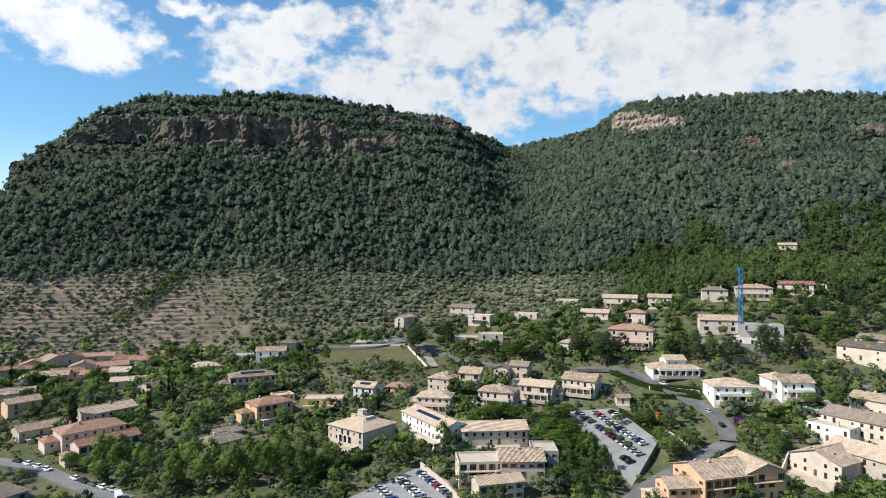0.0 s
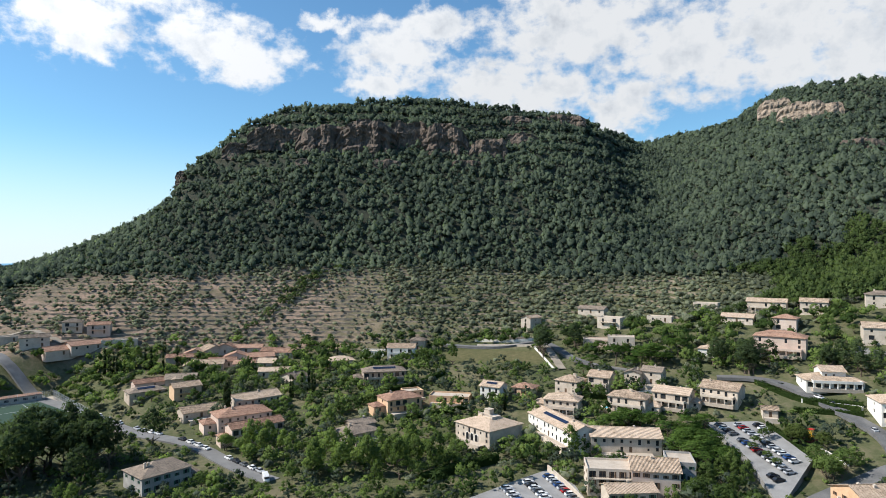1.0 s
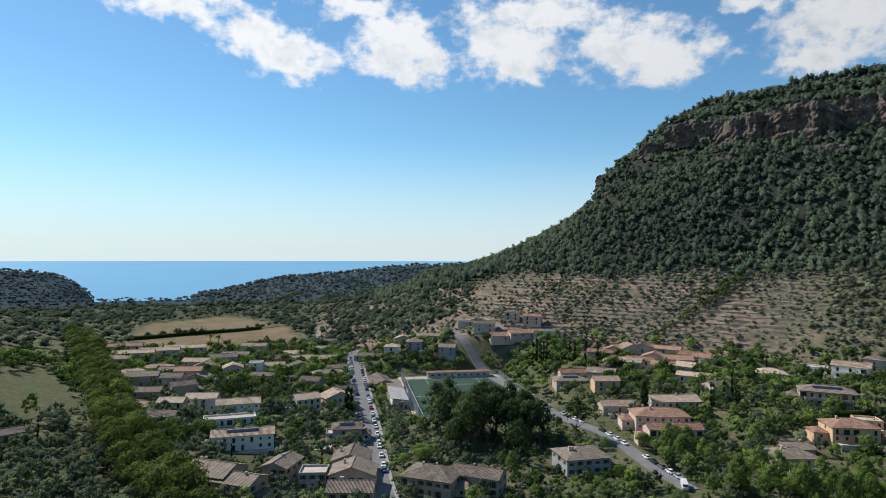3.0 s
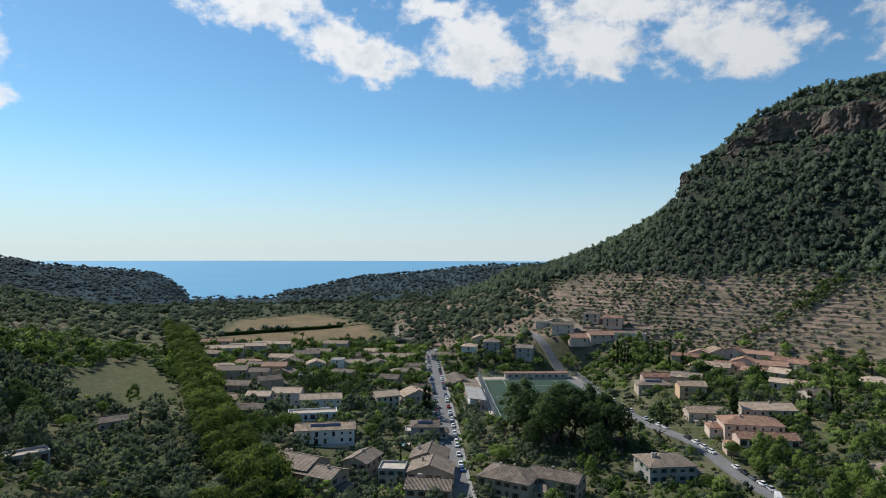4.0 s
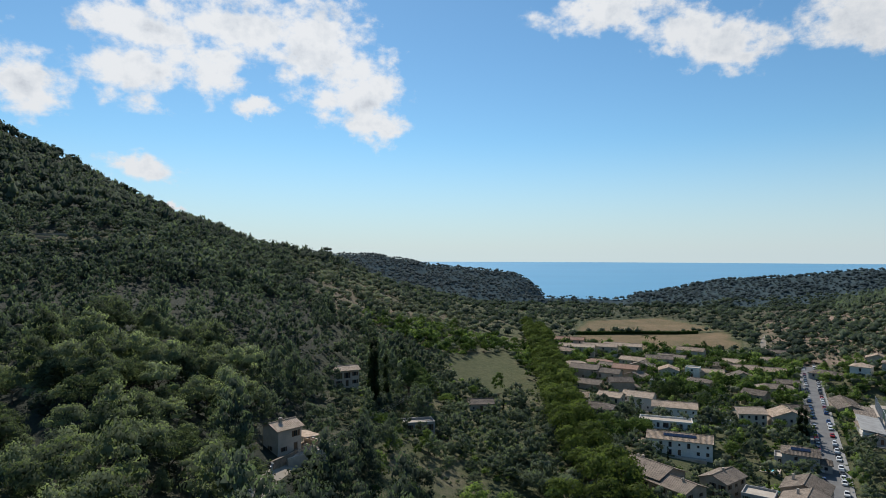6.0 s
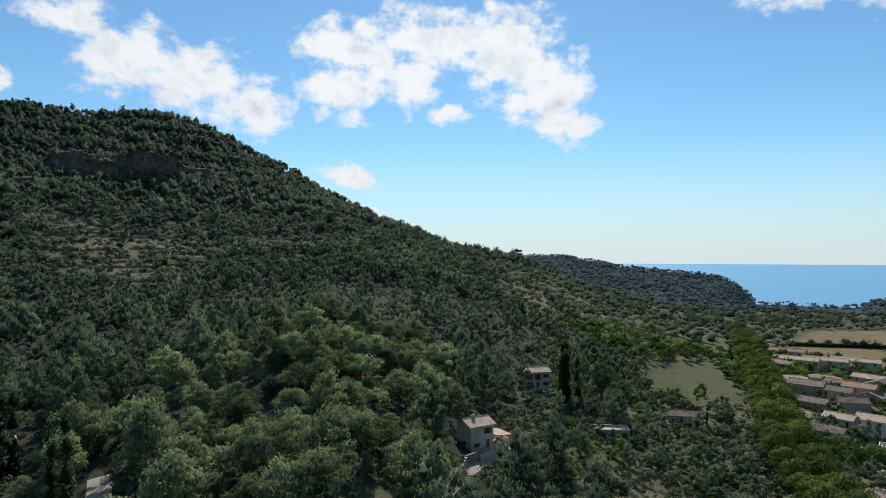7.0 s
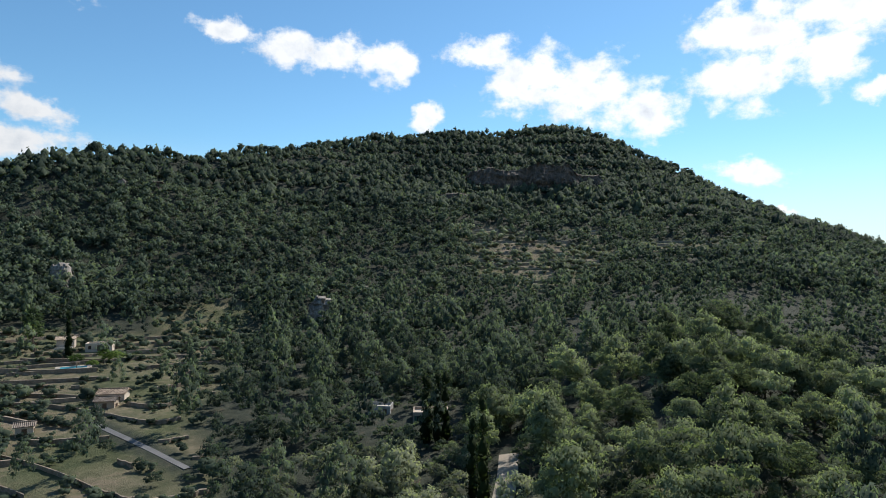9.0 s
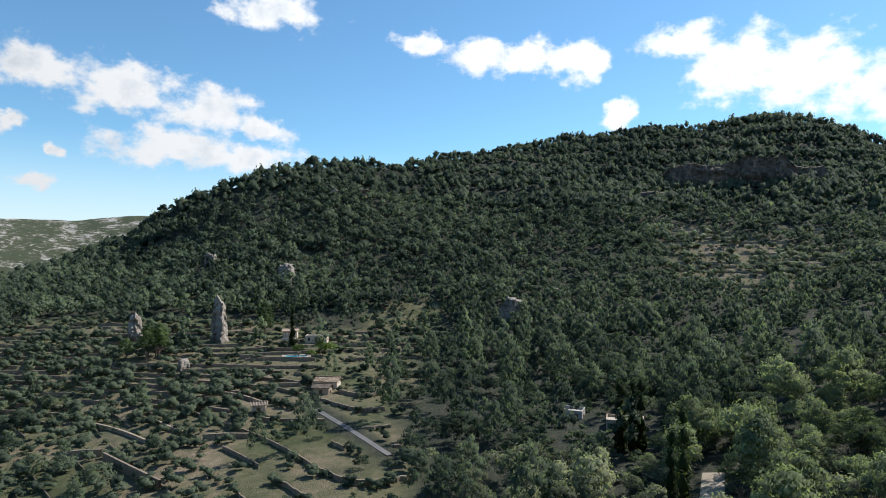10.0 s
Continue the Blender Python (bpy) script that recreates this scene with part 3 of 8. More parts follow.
HOUSES_NORTH_C = [
    (-143.5, 252.5, 46, 23, 13, 2, "H", "p", "c"),
    (-131.0, 241.5, 49, 22, 9, 2, "G", "p", "b"),
    (-203.6, 296.9, 26, 15, 10, 1, "G", "b", "-"),
    (-160.2, 319.0, 17, 18, 8, 1, "G", "s", "-"),
    (-227.0, 330.8, 25, 16, 8, 1, "G", "p", "-"),
    (-223.3, 339.9, 23, 14, 9, 1, "E", "p", "-"),
    (-205.1, 323.9, 23, 18, 10, 1, "G", "p", "-"),
    (-217.7, 347.3, 60, 15, 10, 1, "E", "p", "-"),
    (-199.8, 330.7, 24, 15, 9, 1, "G", "p", "-"),
    (-209.8, 351.5, 14, 17, 8, 1, "E", "p", "-"),
    (-196.8, 341.1, 23, 14, 10, 1, "E", "p", "-"),
    (-184.4, 329.0, 17, 12, 9, 1, "G", "p", "-"),
    (-198.5, 356.4, 17, 19, 8, 1, "G", "p", "-"),
]
HOUSES_NORTH_D = [
    (-183.0, 344.4, 32, 15, 10, 1, "G", "p", "-"),
    (-172.8, 333.9, 6, 10, 10, 1, "G", "p", "-"),
    (-179.5, 354.8, 7, 14, 8, 1, "G", "p", "-"),
    (-171.3, 353.8, 5, 13, 9, 1, "G", "p", "-"),
    (-210.5, 319.6, 31, 12, 9, 1, "E", "p", "-"),
]
HOUSES_EAST_A = [
    (-3.8, 259.0, -58, 34, 12, 2, "G", "w", "sc"),
    (20.0, 249.9, 5, 26, 12, 2, "G", "s", "c"),
    (12.8, 214.2, 5, 16, 11, 3, "F", "s", "b"),
    (26.6, 215.3, 1, 15, 13, 3, "G", "p", "c"),
    (36.2, 224.2, -1, 9, 12, 3, "F", "g", "-"),
    (17.6, 201.6, 15, 15, 8, 2, "G", "s", "c"),
    (99.0, 325.7, -22, 22, 12, 3, "H", "p", "bap"),
    (144.2, 325.2, -16, 19, 11, 2, "G", "s", "a"),
    (159.3, 312.0, -19, 20, 10, 2, "F", "g", "b"),
    (156.3, 303.4, -19, 26, 10, 1, "F", "w", "-"),
    (107.4, 290.7, -0, 22, 12, 1, "H", "w", "ap"),
    (108.0, 292.5, -0, 9, 9, 2, "G", "w", "-"),
    (121.1, 263.2, -3, 17, 13, 2, "H", "w", "ap"),
]
HOUSES_EAST_B = [
    (131.3, 261.6, -5, 8, 8, 1, "H", "w", "-"),
    (145.0, 258.8, -4, 13, 12, 2, "G", "w", "cp"),
    (140.4, 262.5, -3, 8, 11, 2, "H", "w", "-"),
    (86.5, 199.4, 15, 18, 16, 3, "G", "o", "cb"),
    (100.1, 201.9, 12, 14, 14, 3, "E", "o", "b"),
    (76.9, 196.4, 4, 16, 10, 2, "G", "o", "c"),
    (129.6, 209.5, -62, 17, 14, 2, "E", "s", "s"),
    (143.3, 207.3, -65, 24, 14, 2, "G", "s", "-"),
    (142.1, 226.3, -57, 15, 9, 2, "F", "w", "c"),
    (153.1, 227.3, -59, 22, 13, 2, "G", "s", "c"),
    (166.2, 235.6, -55, 18, 10, 2, "G", "s", "c"),
    (187.4, 274.3, -59, 20, 11, 2, "G", "s", "c"),
    (200.1, 284.1, -55, 16, 9, 1, "G", "s", "-"),
]
HOUSES_EAST_C = [
    (78.1, 270.9, -6, 5.5, 5, 1, "G", "s", "-"),
    (110.0, 353.2, -27, 11, 9, 2, "H", "p", "a"),
    (109.4, 382.5, -24, 20, 9, 2, "G", "s", "bp"),
    (129.6, 370.5, -24, 13, 9, 2, "G", "s", "a"),
    (81.5, 404.8, -23, 14, 8, 1, "F", "s", "b"),
    (159.3, 364.3, -19, 14, 9, 2, "H", "s", "c"),
    (179.0, 358.0, -19, 19, 9, 2, "H", "s", "cp"),
    (201.9, 355.1, -30, 18, 8, 2, "G", "p", "b"),
    (218.1, 358.4, -31, 15, 8, 1, "F", "w", "-"),
    (239.2, 431.0, -24, 11, 7, 2, "G", "s", "-"),
    (14.1, 408.9, -22, 17, 9, 1, "G", "s", "-"),
    (23.8, 384.4, -24, 14, 9, 2, "F", "s", "b"),
    (-24.2, 391.7, -31, 7, 12, 2, "E", "s", "-"),
]
HOUSES_EAST_D = [
    (15.0, 357.7, -2, 16, 10, 1, "F", "p", "-"),
    (26.9, 351.5, -4, 14, 10, 2, "F", "s", "-"),
    (52.2, 387.7, -18, 14, 8, 1, "F", "s", "-"),
    (68.6, 333.3, -22, 10, 8, 1, "H", "w", "-"),
    (91.2, 370.8, -24, 16, 9, 1, "G", "s", "-"),
]
HOUSES_TOWN_A = [
    (-199.2, 75.9, 31, 18, 13, 2, "G", "b", "c"),
    (-188.3, 79.5, 29, 16, 10, 2, "G", "b", "c"),
    (-196.8, 99.3, 35, 9, 12, 2, "E", "b", "c"),
    (-178.9, 116.5, 49, 15, 11, 2, "E", "b", "c"),
    (-191.3, 123.8, 49, 13, 12, 2, "E", "b", "c"),
    (-186.3, 105.6, 52, 9, 8, 2, "F", "g", "-"),
    (-166.6, 107.8, 49, 14, 10, 2, "G", "b", "c"),
    (-224.4, 142.8, 58, 12, 10, 2, "H", "g", "s"),
    (-229.3, 139.8, 59, 7, 8, 1, "F", "g", "-"),
    (-276.8, 151.9, 81, 12, 10, 2, "G", "s", "-"),
    (-272.6, 167.2, 78, 15, 11, 2, "E", "s", "c"),
    (-292.7, 183.2, 73, 11, 9, 1, "G", "b", "-"),
    (-258.2, 105.8, 68, 21, 8, 2, "F", "w", "b"),
]
HOUSES_TOWN_B = [
    (-280.8, 119.2, 67, 19, 9, 2, "G", "w", "-"),
    (-233.5, 101.1, 65, 23, 9, 2, "G", "w", "s"),
    (-296.5, 108.4, 55, 14, 9, 2, "G", "w", "-"),
    (-371.9, 169.4, 56, 8, 8, 2, "F", "w", "-"),
    (-332.4, 131.7, 58, 7, 6, 2, "F", "g", "-"),
    (-334.6, 198.6, 69, 19, 9, 1, "H", "b", "-"),
    (-345.2, 210.9, 69, 13, 8, 1, "G", "b", "-"),
    (-391.2, 197.9, 55, 20, 9, 1, "G", "s", "-"),
    (-404.0, 211.3, 54, 14, 9, 1, "G", "s", "-"),
    (-377.2, 221.1, 65, 16, 9, 1, "G", "s", "-"),
    (-410.3, 241.5, 65, 15, 8, 1, "G", "s", "-"),
    (-436.5, 259.1, 64, 13, 8, 1, "G", "s", "-"),
    (-430.7, 194.8, 51, 18, 9, 2, "G", "s", "-"),
]
HOUSES_TOWN_C = [
    (-416.4, 175.0, 52, 18, 9, 1, "G", "b", "-"),
    (-406.2, 162.2, 53, 16, 9, 1, "G", "b", "-"),
    (-402.7, 144.4, 50, 18, 9, 1, "G", "s", "-"),
    (-439.7, 148.9, 63, 26, 8, 2, "G", "s", "-"),
    (-434.0, 130.3, 65, 24, 8, 2, "G", "s", "-"),
    (-427.6, 112.4, 67, 24, 8, 2, "G", "s", "-"),
    (-455.8, 111.6, 68, 26, 8, 2, "G", "p", "-"),
    (-360.8, 124.3, 56, 14, 9, 2, "G", "o", "-"),
    (-347.4, 109.2, 58, 14, 9, 2, "G", "s", "-"),
    (-355.5, 98.4, 60, 16, 10, 2, "G", "b", "-"),
    (-391.3, 116.7, 63, 16, 8, 1, "H", "p", "-"),
    (-271.5, 80.3, 64, 14, 9, 2, "H", "g", "-"),
    (-330.5, 93.0, 54, 15, 9, 1, "G", "b", "-"),
]
HOUSES_TOWN_D = [
    (-346.5, 256.8, 43, 10, 9, 2, "H", "w", "c"),
    (-314.5, 279.7, 38, 11, 9, 2, "G", "g", "c"),
    (-345.6, 288.5, 45, 16, 8, 1, "G", "s", "-"),
    (-301.1, 214.9, 66, 11, 24, 1, "E", "b", "-"),
    (-260.0, 196.3, 65, 6, 26, 1, "E", "g", "-"),
    (-161.1, 136.8, 28, 18, 14, 2, "H", "b", "c"),
    (-151.4, 148.9, 27, 17, 10, 2, "G", "b", "c"),
    (-141.0, 192.1, 62, 17, 14, 2, "H", "g", "c"),
    (-216.2, 290.1, 52, 19, 8, 1, "G", "p", "-"),
    (-203.4, 297.7, 49, 13, 8, 1, "H", "s", "-"),
    (-212.8, 279.8, 52, 17, 10, 1, "H", "b", "s"),
    (-297.2, 315.5, 63, 19, 11, 1, "G", "p", "-"),
    (-287.9, 327.6, 63, 24, 11, 1, "G", "p", "-"),
]
HOUSES_TOWN_E = [
    (-312.0, 312.4, 45, 15, 8, 2, "G", "s", "-"),
    (-334.2, 315.4, 47, 12, 8, 1, "F", "s", "-"),
    (-310.7, 339.9, 37, 11, 9, 2, "H", "s", "b"),
    (-293.8, 343.1, 31, 13, 8, 2, "G", "p", "b"),
    (-274.5, 337.6, 34, 20, 7, 1, "F", "s", "-"),
    (-408.8, 96.5, 56, 16, 9, 2, "H", "s", "-"),
    (-379.8, 98.2, 83, 14, 8, 1, "H", "s", "-"),
    (-378.2, 120.7, 47, 14, 10, 1, "G", "b", "-"),
    (-383.4, 142.1, 51, 16, 10, 1, "E", "b", "-"),
    (-325.6, 108.7, 86, 12, 9, 2, "G", "b", "-"),
    (-354.6, 127.1, 51, 12, 10, 1, "E", "b", "-"),
    (-361.8, 150.1, 69, 11, 10, 2, "E", "s", "-"),
    (-347.2, 160.9, 50, 14, 8, 1, "H", "s", "-"),
]
HOUSES_TOWN_F = [
    (-372.2, 180.7, 70, 14, 8, 1, "G", "s", "-"),
    (-359.6, 193.1, 75, 16, 9, 1, "E", "b", "-"),
    (-310.7, 174.2, 39, 11, 9, 2, "G", "b", "-"),
    (-383.6, 208.3, 75, 14, 10, 1, "G", "s", "-"),
    (-293.5, 93.7, 53, 11, 8, 2, "G", "s", "-"),
    (-396.7, 158.4, 67, 16, 9, 2, "G", "g", "-"),
    (-301.0, 79.2, 67, 11, 9, 1, "G", "w", "-"),
    (-357.4, 243.1, 38, 16, 9, 1, "H", "g", "-"),
    (-337.4, 269.2, 49, 11, 10, 2, "H", "g", "-"),
    (-365.5, 281.1, 51, 12, 9, 1, "E", "s", "-"),
]
HOUSES_WEST_A = [
    (-145.1, -30.7, 137, 6.4, 6, 2, "G", "s", "vc"),
    (-226.9, -25.7, 116, 9, 6, 2, "G", "s", "-"),
    (-203.8, 1.0, 100, 10, 6, 1, "F", "g", "-"),
    (-258.4, 27.1, 94, 10, 7, 1, "G", "s", "-"),
    (-96.6, -140.5, 135, 6, 5, 1, "F", "g", "k"),
    (-52.9, -265.2, 158, 9, 5, 1, "F", "s", "-"),
    (-42.9, -196.6, 150, 7, 4.5, 1, "G", "s", "k"),
    (-39.9, -190.9, 150, 5, 3.6, 1, "G", "b", "k"),
    (-43.6, -276.6, 161, 6, 4, 1, "G", "s", "-"),
    (-20.2, -182.8, 169, 3.8, 3.0, 1, "G", "s", "k"),
    (-101.5, -125.0, 141, 9, 6, 1, "F", "b", "k"),
]
# roads: name, width, then a line of x, y
ROADS = [
    ("main_street", 8.5, [(-156.9, 114.1), (-175.2, 123.8), (-230.8, 158.5), (-282.9, 189.5), (-345.2, 226.7), (-392.8, 255.4)]),
    ("mill_road", 6.5, [(-339.8, 303.4), (-309.5, 292.0), (-294.1, 292.0), (-226.1, 260.5), (-189.1, 239.9), (-166.6, 232.5), (-149.5, 229.0), (-131.3, 217.4), (-116.1, 207.7), (-102.1, 200.5)]),
    ("upper_road", 6.5, [(107.0, 233.5), (91.8, 226.6), (75.6, 215.6), (60.4, 198.0), (53.0, 188.0)]),
    ("slope_road", 6.5, [(65.9, 306.0), (84.5, 302.5), (95.9, 288.0), (103.9, 268.1), (110.4, 252.4), (113.0, 240.8), (107.6, 233.9)]),
    ("stair_lane", 4, [(-16.5, 369.1), (-10.1, 345.9), (-4.1, 324.5)]),
    ("field_track", 4, [(-453.8, 261.0), (-492.4, 282.1), (-532.3, 308.1)]),
    ("terrace_lane", 4.5, [(-340.0, 320.9), (-335.3, 333.0), (-316.0, 324.6), (-300.3, 321.6)]),
    ("grove_track", 3.5, [(-112.8, -29.3), (-122.9, -30.2), (-132.8, -29.5), (-146.9, -24.8)]),
    ("house_lane", 4, [(-78.0, -76.0), (-86.3, -82.9), (-94.5, -90.5)]),
    ("hill_road", 1.5, HILL_LANE),
    ("pool_road", 5, [(-75.3, 369.4), (-40.5, 358.7), (-16.5, 369.1), (4.8, 331.5), (27.9, 319.8)]),
    ("east_road", 6, [(162.6, 256.8), (173.7, 252.5), (179.1, 251.2)]),
]
CAR_PARK = [(53.0, 266.3), (74.1, 267.9), (82.5, 238.1), (63.1, 208.1), (61.8, 237.6)]
LOWER_PARK = [(-33.0, 197.8), (-18.5, 216.7), (-8.1, 229.4), (1.2, 216.5), (8.1, 193.3)]
PLANE_ROW = [(-171.8, 58.5), (-198.5, 56.9), (-241.2, 59.8), (-299.8, 68.5), (-366.7, 78.6), (-445.2, 89.1), (-499.0, 95.1)]

# ------------------------------------------------------------------ houses
def part(name, data, mat, parent, label="", at=(0, 0, 0), turn=0.0):
    """Links a bmesh, or a mesh that others share, as one mesh object under a thing or under a part."""
    if isinstance(data, bmesh.types.BMesh):
        me = bpy.data.meshes.new(name)
        data.to_mesh(me)
        data.free()
        for one in (mat if isinstance(mat, (list, tuple)) else [mat]):
            me.materials.append(one)
    else:
        me = data
    ob = new(name, me)
    ob.parent = parent
    ob.location, ob.rotation_euler = at, (0, 0, radians(turn))
    if label:
        tagged(ob, label)
    return ob


def box(bm, x0, x1, y0, y1, z0, z1, slot=0):
    v = [bm.verts.new(p) for p in ((x0, y0, z0), (x1, y0, z0), (x1, y1, z0), (x0, y1, z0), (x0, y0, z1), (x1, y0, z1), (x1, y1, z1), (x0, y1, z1))]
    for f in ((3, 2, 1, 0), (4, 5, 6, 7), (0, 1, 5, 4), (1, 2, 6, 5), (2, 3, 7, 6), (3, 0, 4, 7)):
        bm.faces.new([v[i] for i in f]).material_index = slot
    return v


def boxes(*list_of):
    bm = bmesh.new()
    for b in list_of:
        box(bm, *b)
    return bm


def shared(name, bm, *mats):
    me = bpy.data.meshes.new(name)
    bm.to_mesh(me)
    bm.free()
    for m in mats:
        me.materials.append(m)
    return me


def roof_tiles(name, dark, light):
    """Curved clay tiles in channels that run down the slope, mossy and bleached in patches."""
    m, t, b = material(name, 0.85, spec=0.2)
    co = node(t, "ShaderNodeTexCoord")
    p, n = node(t, "ShaderNodeSeparateXYZ", {0: co.outputs["Object"]}), node(t, "ShaderNodeSeparateXYZ", {0: co.outputs["Normal"]})
    side = calc(t, "GREATER_THAN", calc(t, "ABSOLUTE", n.outputs[0]), calc(t, "ABSOLUTE", n.outputs[1]))
    lane = calc(t, "ADD", calc(t, "MULTIPLY", p.outputs[1], side), calc(t, "MULTIPLY", p.outputs[0], calc(t, "SUBTRACT", 1.0, side)))
    roll = calc(t, "SINE", calc(t, "MULTIPLY", lane, 2 * math.pi / 0.42))
    course = calc(t, "FRACT", calc(t, "MULTIPLY", p.outputs[2], 1 / 0.16))
    one = node(t, "ShaderNodeTexWhiteNoise", {"Vector": vec(t, "SNAP", co.outputs["Object"], (0.42, 0.42, 0.16))}).outputs[0]
    broad, small = fractal(t, place(t), 0.45, 4.0), fractal(t, place(t), 3.0, 4.0, 0.7)
    each = node(t, "ShaderNodeObjectInfo").outputs["Random"]
    f = calc(t, "MULTIPLY_ADD", one, 0.32, calc(t, "MULTIPLY_ADD", broad, 0.7, calc(t, "MULTIPLY_ADD", small, 0.5, -0.42)))
    f = calc(t, "ADD", f, calc(t, "MULTIPLY_ADD", each, 0.35, -0.17))
    f = calc(t, "ADD", f, calc(t, "MULTIPLY", roll, 0.10))
    mid = tuple((a + c) / 2 for a, c in zip(dark, light))
    t.links.new(ramp(t, f, [(0.05, tuple(0.45 * c for c in dark)), (0.3, dark), (0.55, mid), (0.9, light)]), b.inputs["Base Color"])
    bumped(t, b, calc(t, "MULTIPLY_ADD", course, 0.3, roll), 0.9, 0.08)
    return m


TILES = roof_tiles("clay_roof_tiles", (0.44, 0.325, 0.230), (0.74, 0.585, 0.450))
TILES_OLD = roof_tiles("weathered_roof_tiles", (0.20, 0.160, 0.125), (0.42, 0.335, 0.26))
TILES_RED = roof_tiles("terracotta_roof_tiles", (0.36, 0.21, 0.145), (0.56, 0.37, 0.27))
STONE = mottled("sandstone_wall", (0.40, 0.335, 0.265), (0.66, 0.57, 0.47), 2.6, 7.0, 0.9, 0.6, 0.04, 0.3)
WHITE = mottled("white_render", (0.58, 0.55, 0.49), (0.80, 0.78, 0.72), 4.0, 6.0, 0.85, 0.15)
PINK = mottled("pink_render", (0.48, 0.36, 0.29), (0.68, 0.55, 0.46), 4.0, 6.0, 0.85, 0.15)
ORANGE = mottled("ochre_render", (0.50, 0.32, 0.19), (0.68, 0.47, 0.30), 4.0, 6.0, 0.85, 0.15)
GREY = mottled("grey_render", (0.26, 0.25, 0.235), (0.46, 0.45, 0.42), 3.0, 6.0, 0.88, 0.25)
BROWN = mottled("brown_render", (0.30, 0.24, 0.18), (0.52, 0.43, 0.34), 3.0, 6.0, 0.88, 0.3)
PAVING = mottled("terrace_paving", (0.34, 0.28, 0.22), (0.52, 0.45, 0.37), 2.5, 8.0, 0.85, 0.2)
SHUTTER = mottled("brown_shutters", (0.085, 0.050, 0.030), (0.16, 0.10, 0.06), 0.8, 6.0, 0.6, 0.3)
SHUTTER_GREEN = mottled("green_shutters", (0.020, 0.070, 0.045), (0.05, 0.13, 0.085), 0.8, 6.0, 0.6, 0.3)
IRON = mottled("dark_iron", (0.03, 0.03, 0.032), (0.07, 0.07, 0.075), 0.6, 6.0, 0.5, 0.2)
STEEL = mottled("galvanised_steel", (0.32, 0.33, 0.34), (0.50, 0.51, 0.52), 0.8, 6.0, 0.45, 0.2)


def glossy(name, colour, rough_value, metal=0.0):
    m, t, b = material(name, rough_value, metal, 0.5)
    n = fractal(t, place(t), 0.7, 3.0)
    t.links.new(ramp(t, n, [(0.3, tuple(0.8 * c for c in colour)), (0.7, colour)]), b.inputs["Base Color"])
    return m


PANE = glossy("window_glass", (0.030, 0.034, 0.040), 0.06)
SOLAR = glossy("solar_cells", (0.016, 0.024, 0.055), 0.12)
POOL = glossy("pool_water", (0.10, 0.48, 0.60), 0.08)
WALLS = {"s": (STONE, "honey-coloured stone"), "w": (WHITE, "white-rendered"), "p": (PINK, "pale pink rendered"), "o": (ORANGE, "ochre rendered"),
         "g": (GREY, "grey-rendered"), "b": (BROWN, "brown stone")}


def window_mesh(w, h, wood):
    """One moulded frame with its mullion, set back in the opening; front towards -y."""
    bm = bmesh.new()
    e = 0.07
    xs, zs = [-w / 2, -w / 2 + e, -0.03, 0.03, w / 2 - e, w / 2], [0, e, h - e, h]
    corner = {(i, j): bm.verts.new((x, 0.10, z)) for i, x in enumerate(xs) for j, z in enumerate(zs)}
    front = [bm.faces.new([corner[i, j], corner[i + 1, j], corner[i + 1, j + 1], corner[i, j + 1]])
             for i in range(5) for j in range(3) if not (j == 1 and i in (1, 3))]
    deep = bmesh.ops.extrude_face_region(bm, geom=front)["geom"]
    bmesh.ops.translate(bm, vec=(0, 0.07, 0), verts=[v for v in deep if isinstance(v, bmesh.types.BMVert)])
    bmesh.ops.recalc_face_normals(bm, faces=bm.faces)
    return shared("window", bm, wood)


def plain_mesh(name, w, h, mat, y0=0.14, y1=0.17):
    return shared(name, boxes((-w / 2, w / 2, y0, y1, 0, h)), mat)


WINDOW_KINDS = {}
for key, (w, h) in {"small": (0.8, 1.0), "middle": (1.05, 1.35), "tall": (1.1, 2.0), "wide": (2.2, 2.1)}.items():
    WINDOW_KINDS[key] = (w, h, [window_mesh(w, h, SHUTTER), window_mesh(w, h, SHUTTER_GREEN)], plain_mesh("pane", w - 0.14, h - 0.14, PANE),
                         [plain_mesh("shutter", w * 0.5, h, m, -0.06, -0.004) for m in (SHUTTER, SHUTTER_GREEN)], plain_mesh("window", w, h, SHUTTER, 0.171, 0.23))
DOOR_MESH = shared("door", boxes((-0.55, 0.55, 0.10, 0.16, 0, 2.15), (-0.40, -0.06, 0.07, 0.098, 0.25, 1.0), (0.06, 0.40, 0.07, 0.098, 0.25, 1.0),
                                 (-0.40, -0.06, 0.07, 0.098, 1.2, 1.95), (0.06, 0.40, 0.07, 0.098, 1.2, 1.95)), SHUTTER)
CHIMNEY = shared("chimney", boxes((-0.35, 0.35, -0.3, 0.3, -1.2, 0.9), (-0.45, 0.45, -0.4, 0.4, 0.9, 1.02), (-0.30, 0.30, -0.25, 0.25, 1.02, 1.2)), STONE)
SOLAR_MESH = shared("solar_panel", boxes((-0.5, 0.5, -0.85, 0.85, 0.0, 0.06)), SOLAR)
STOREY = 2.8


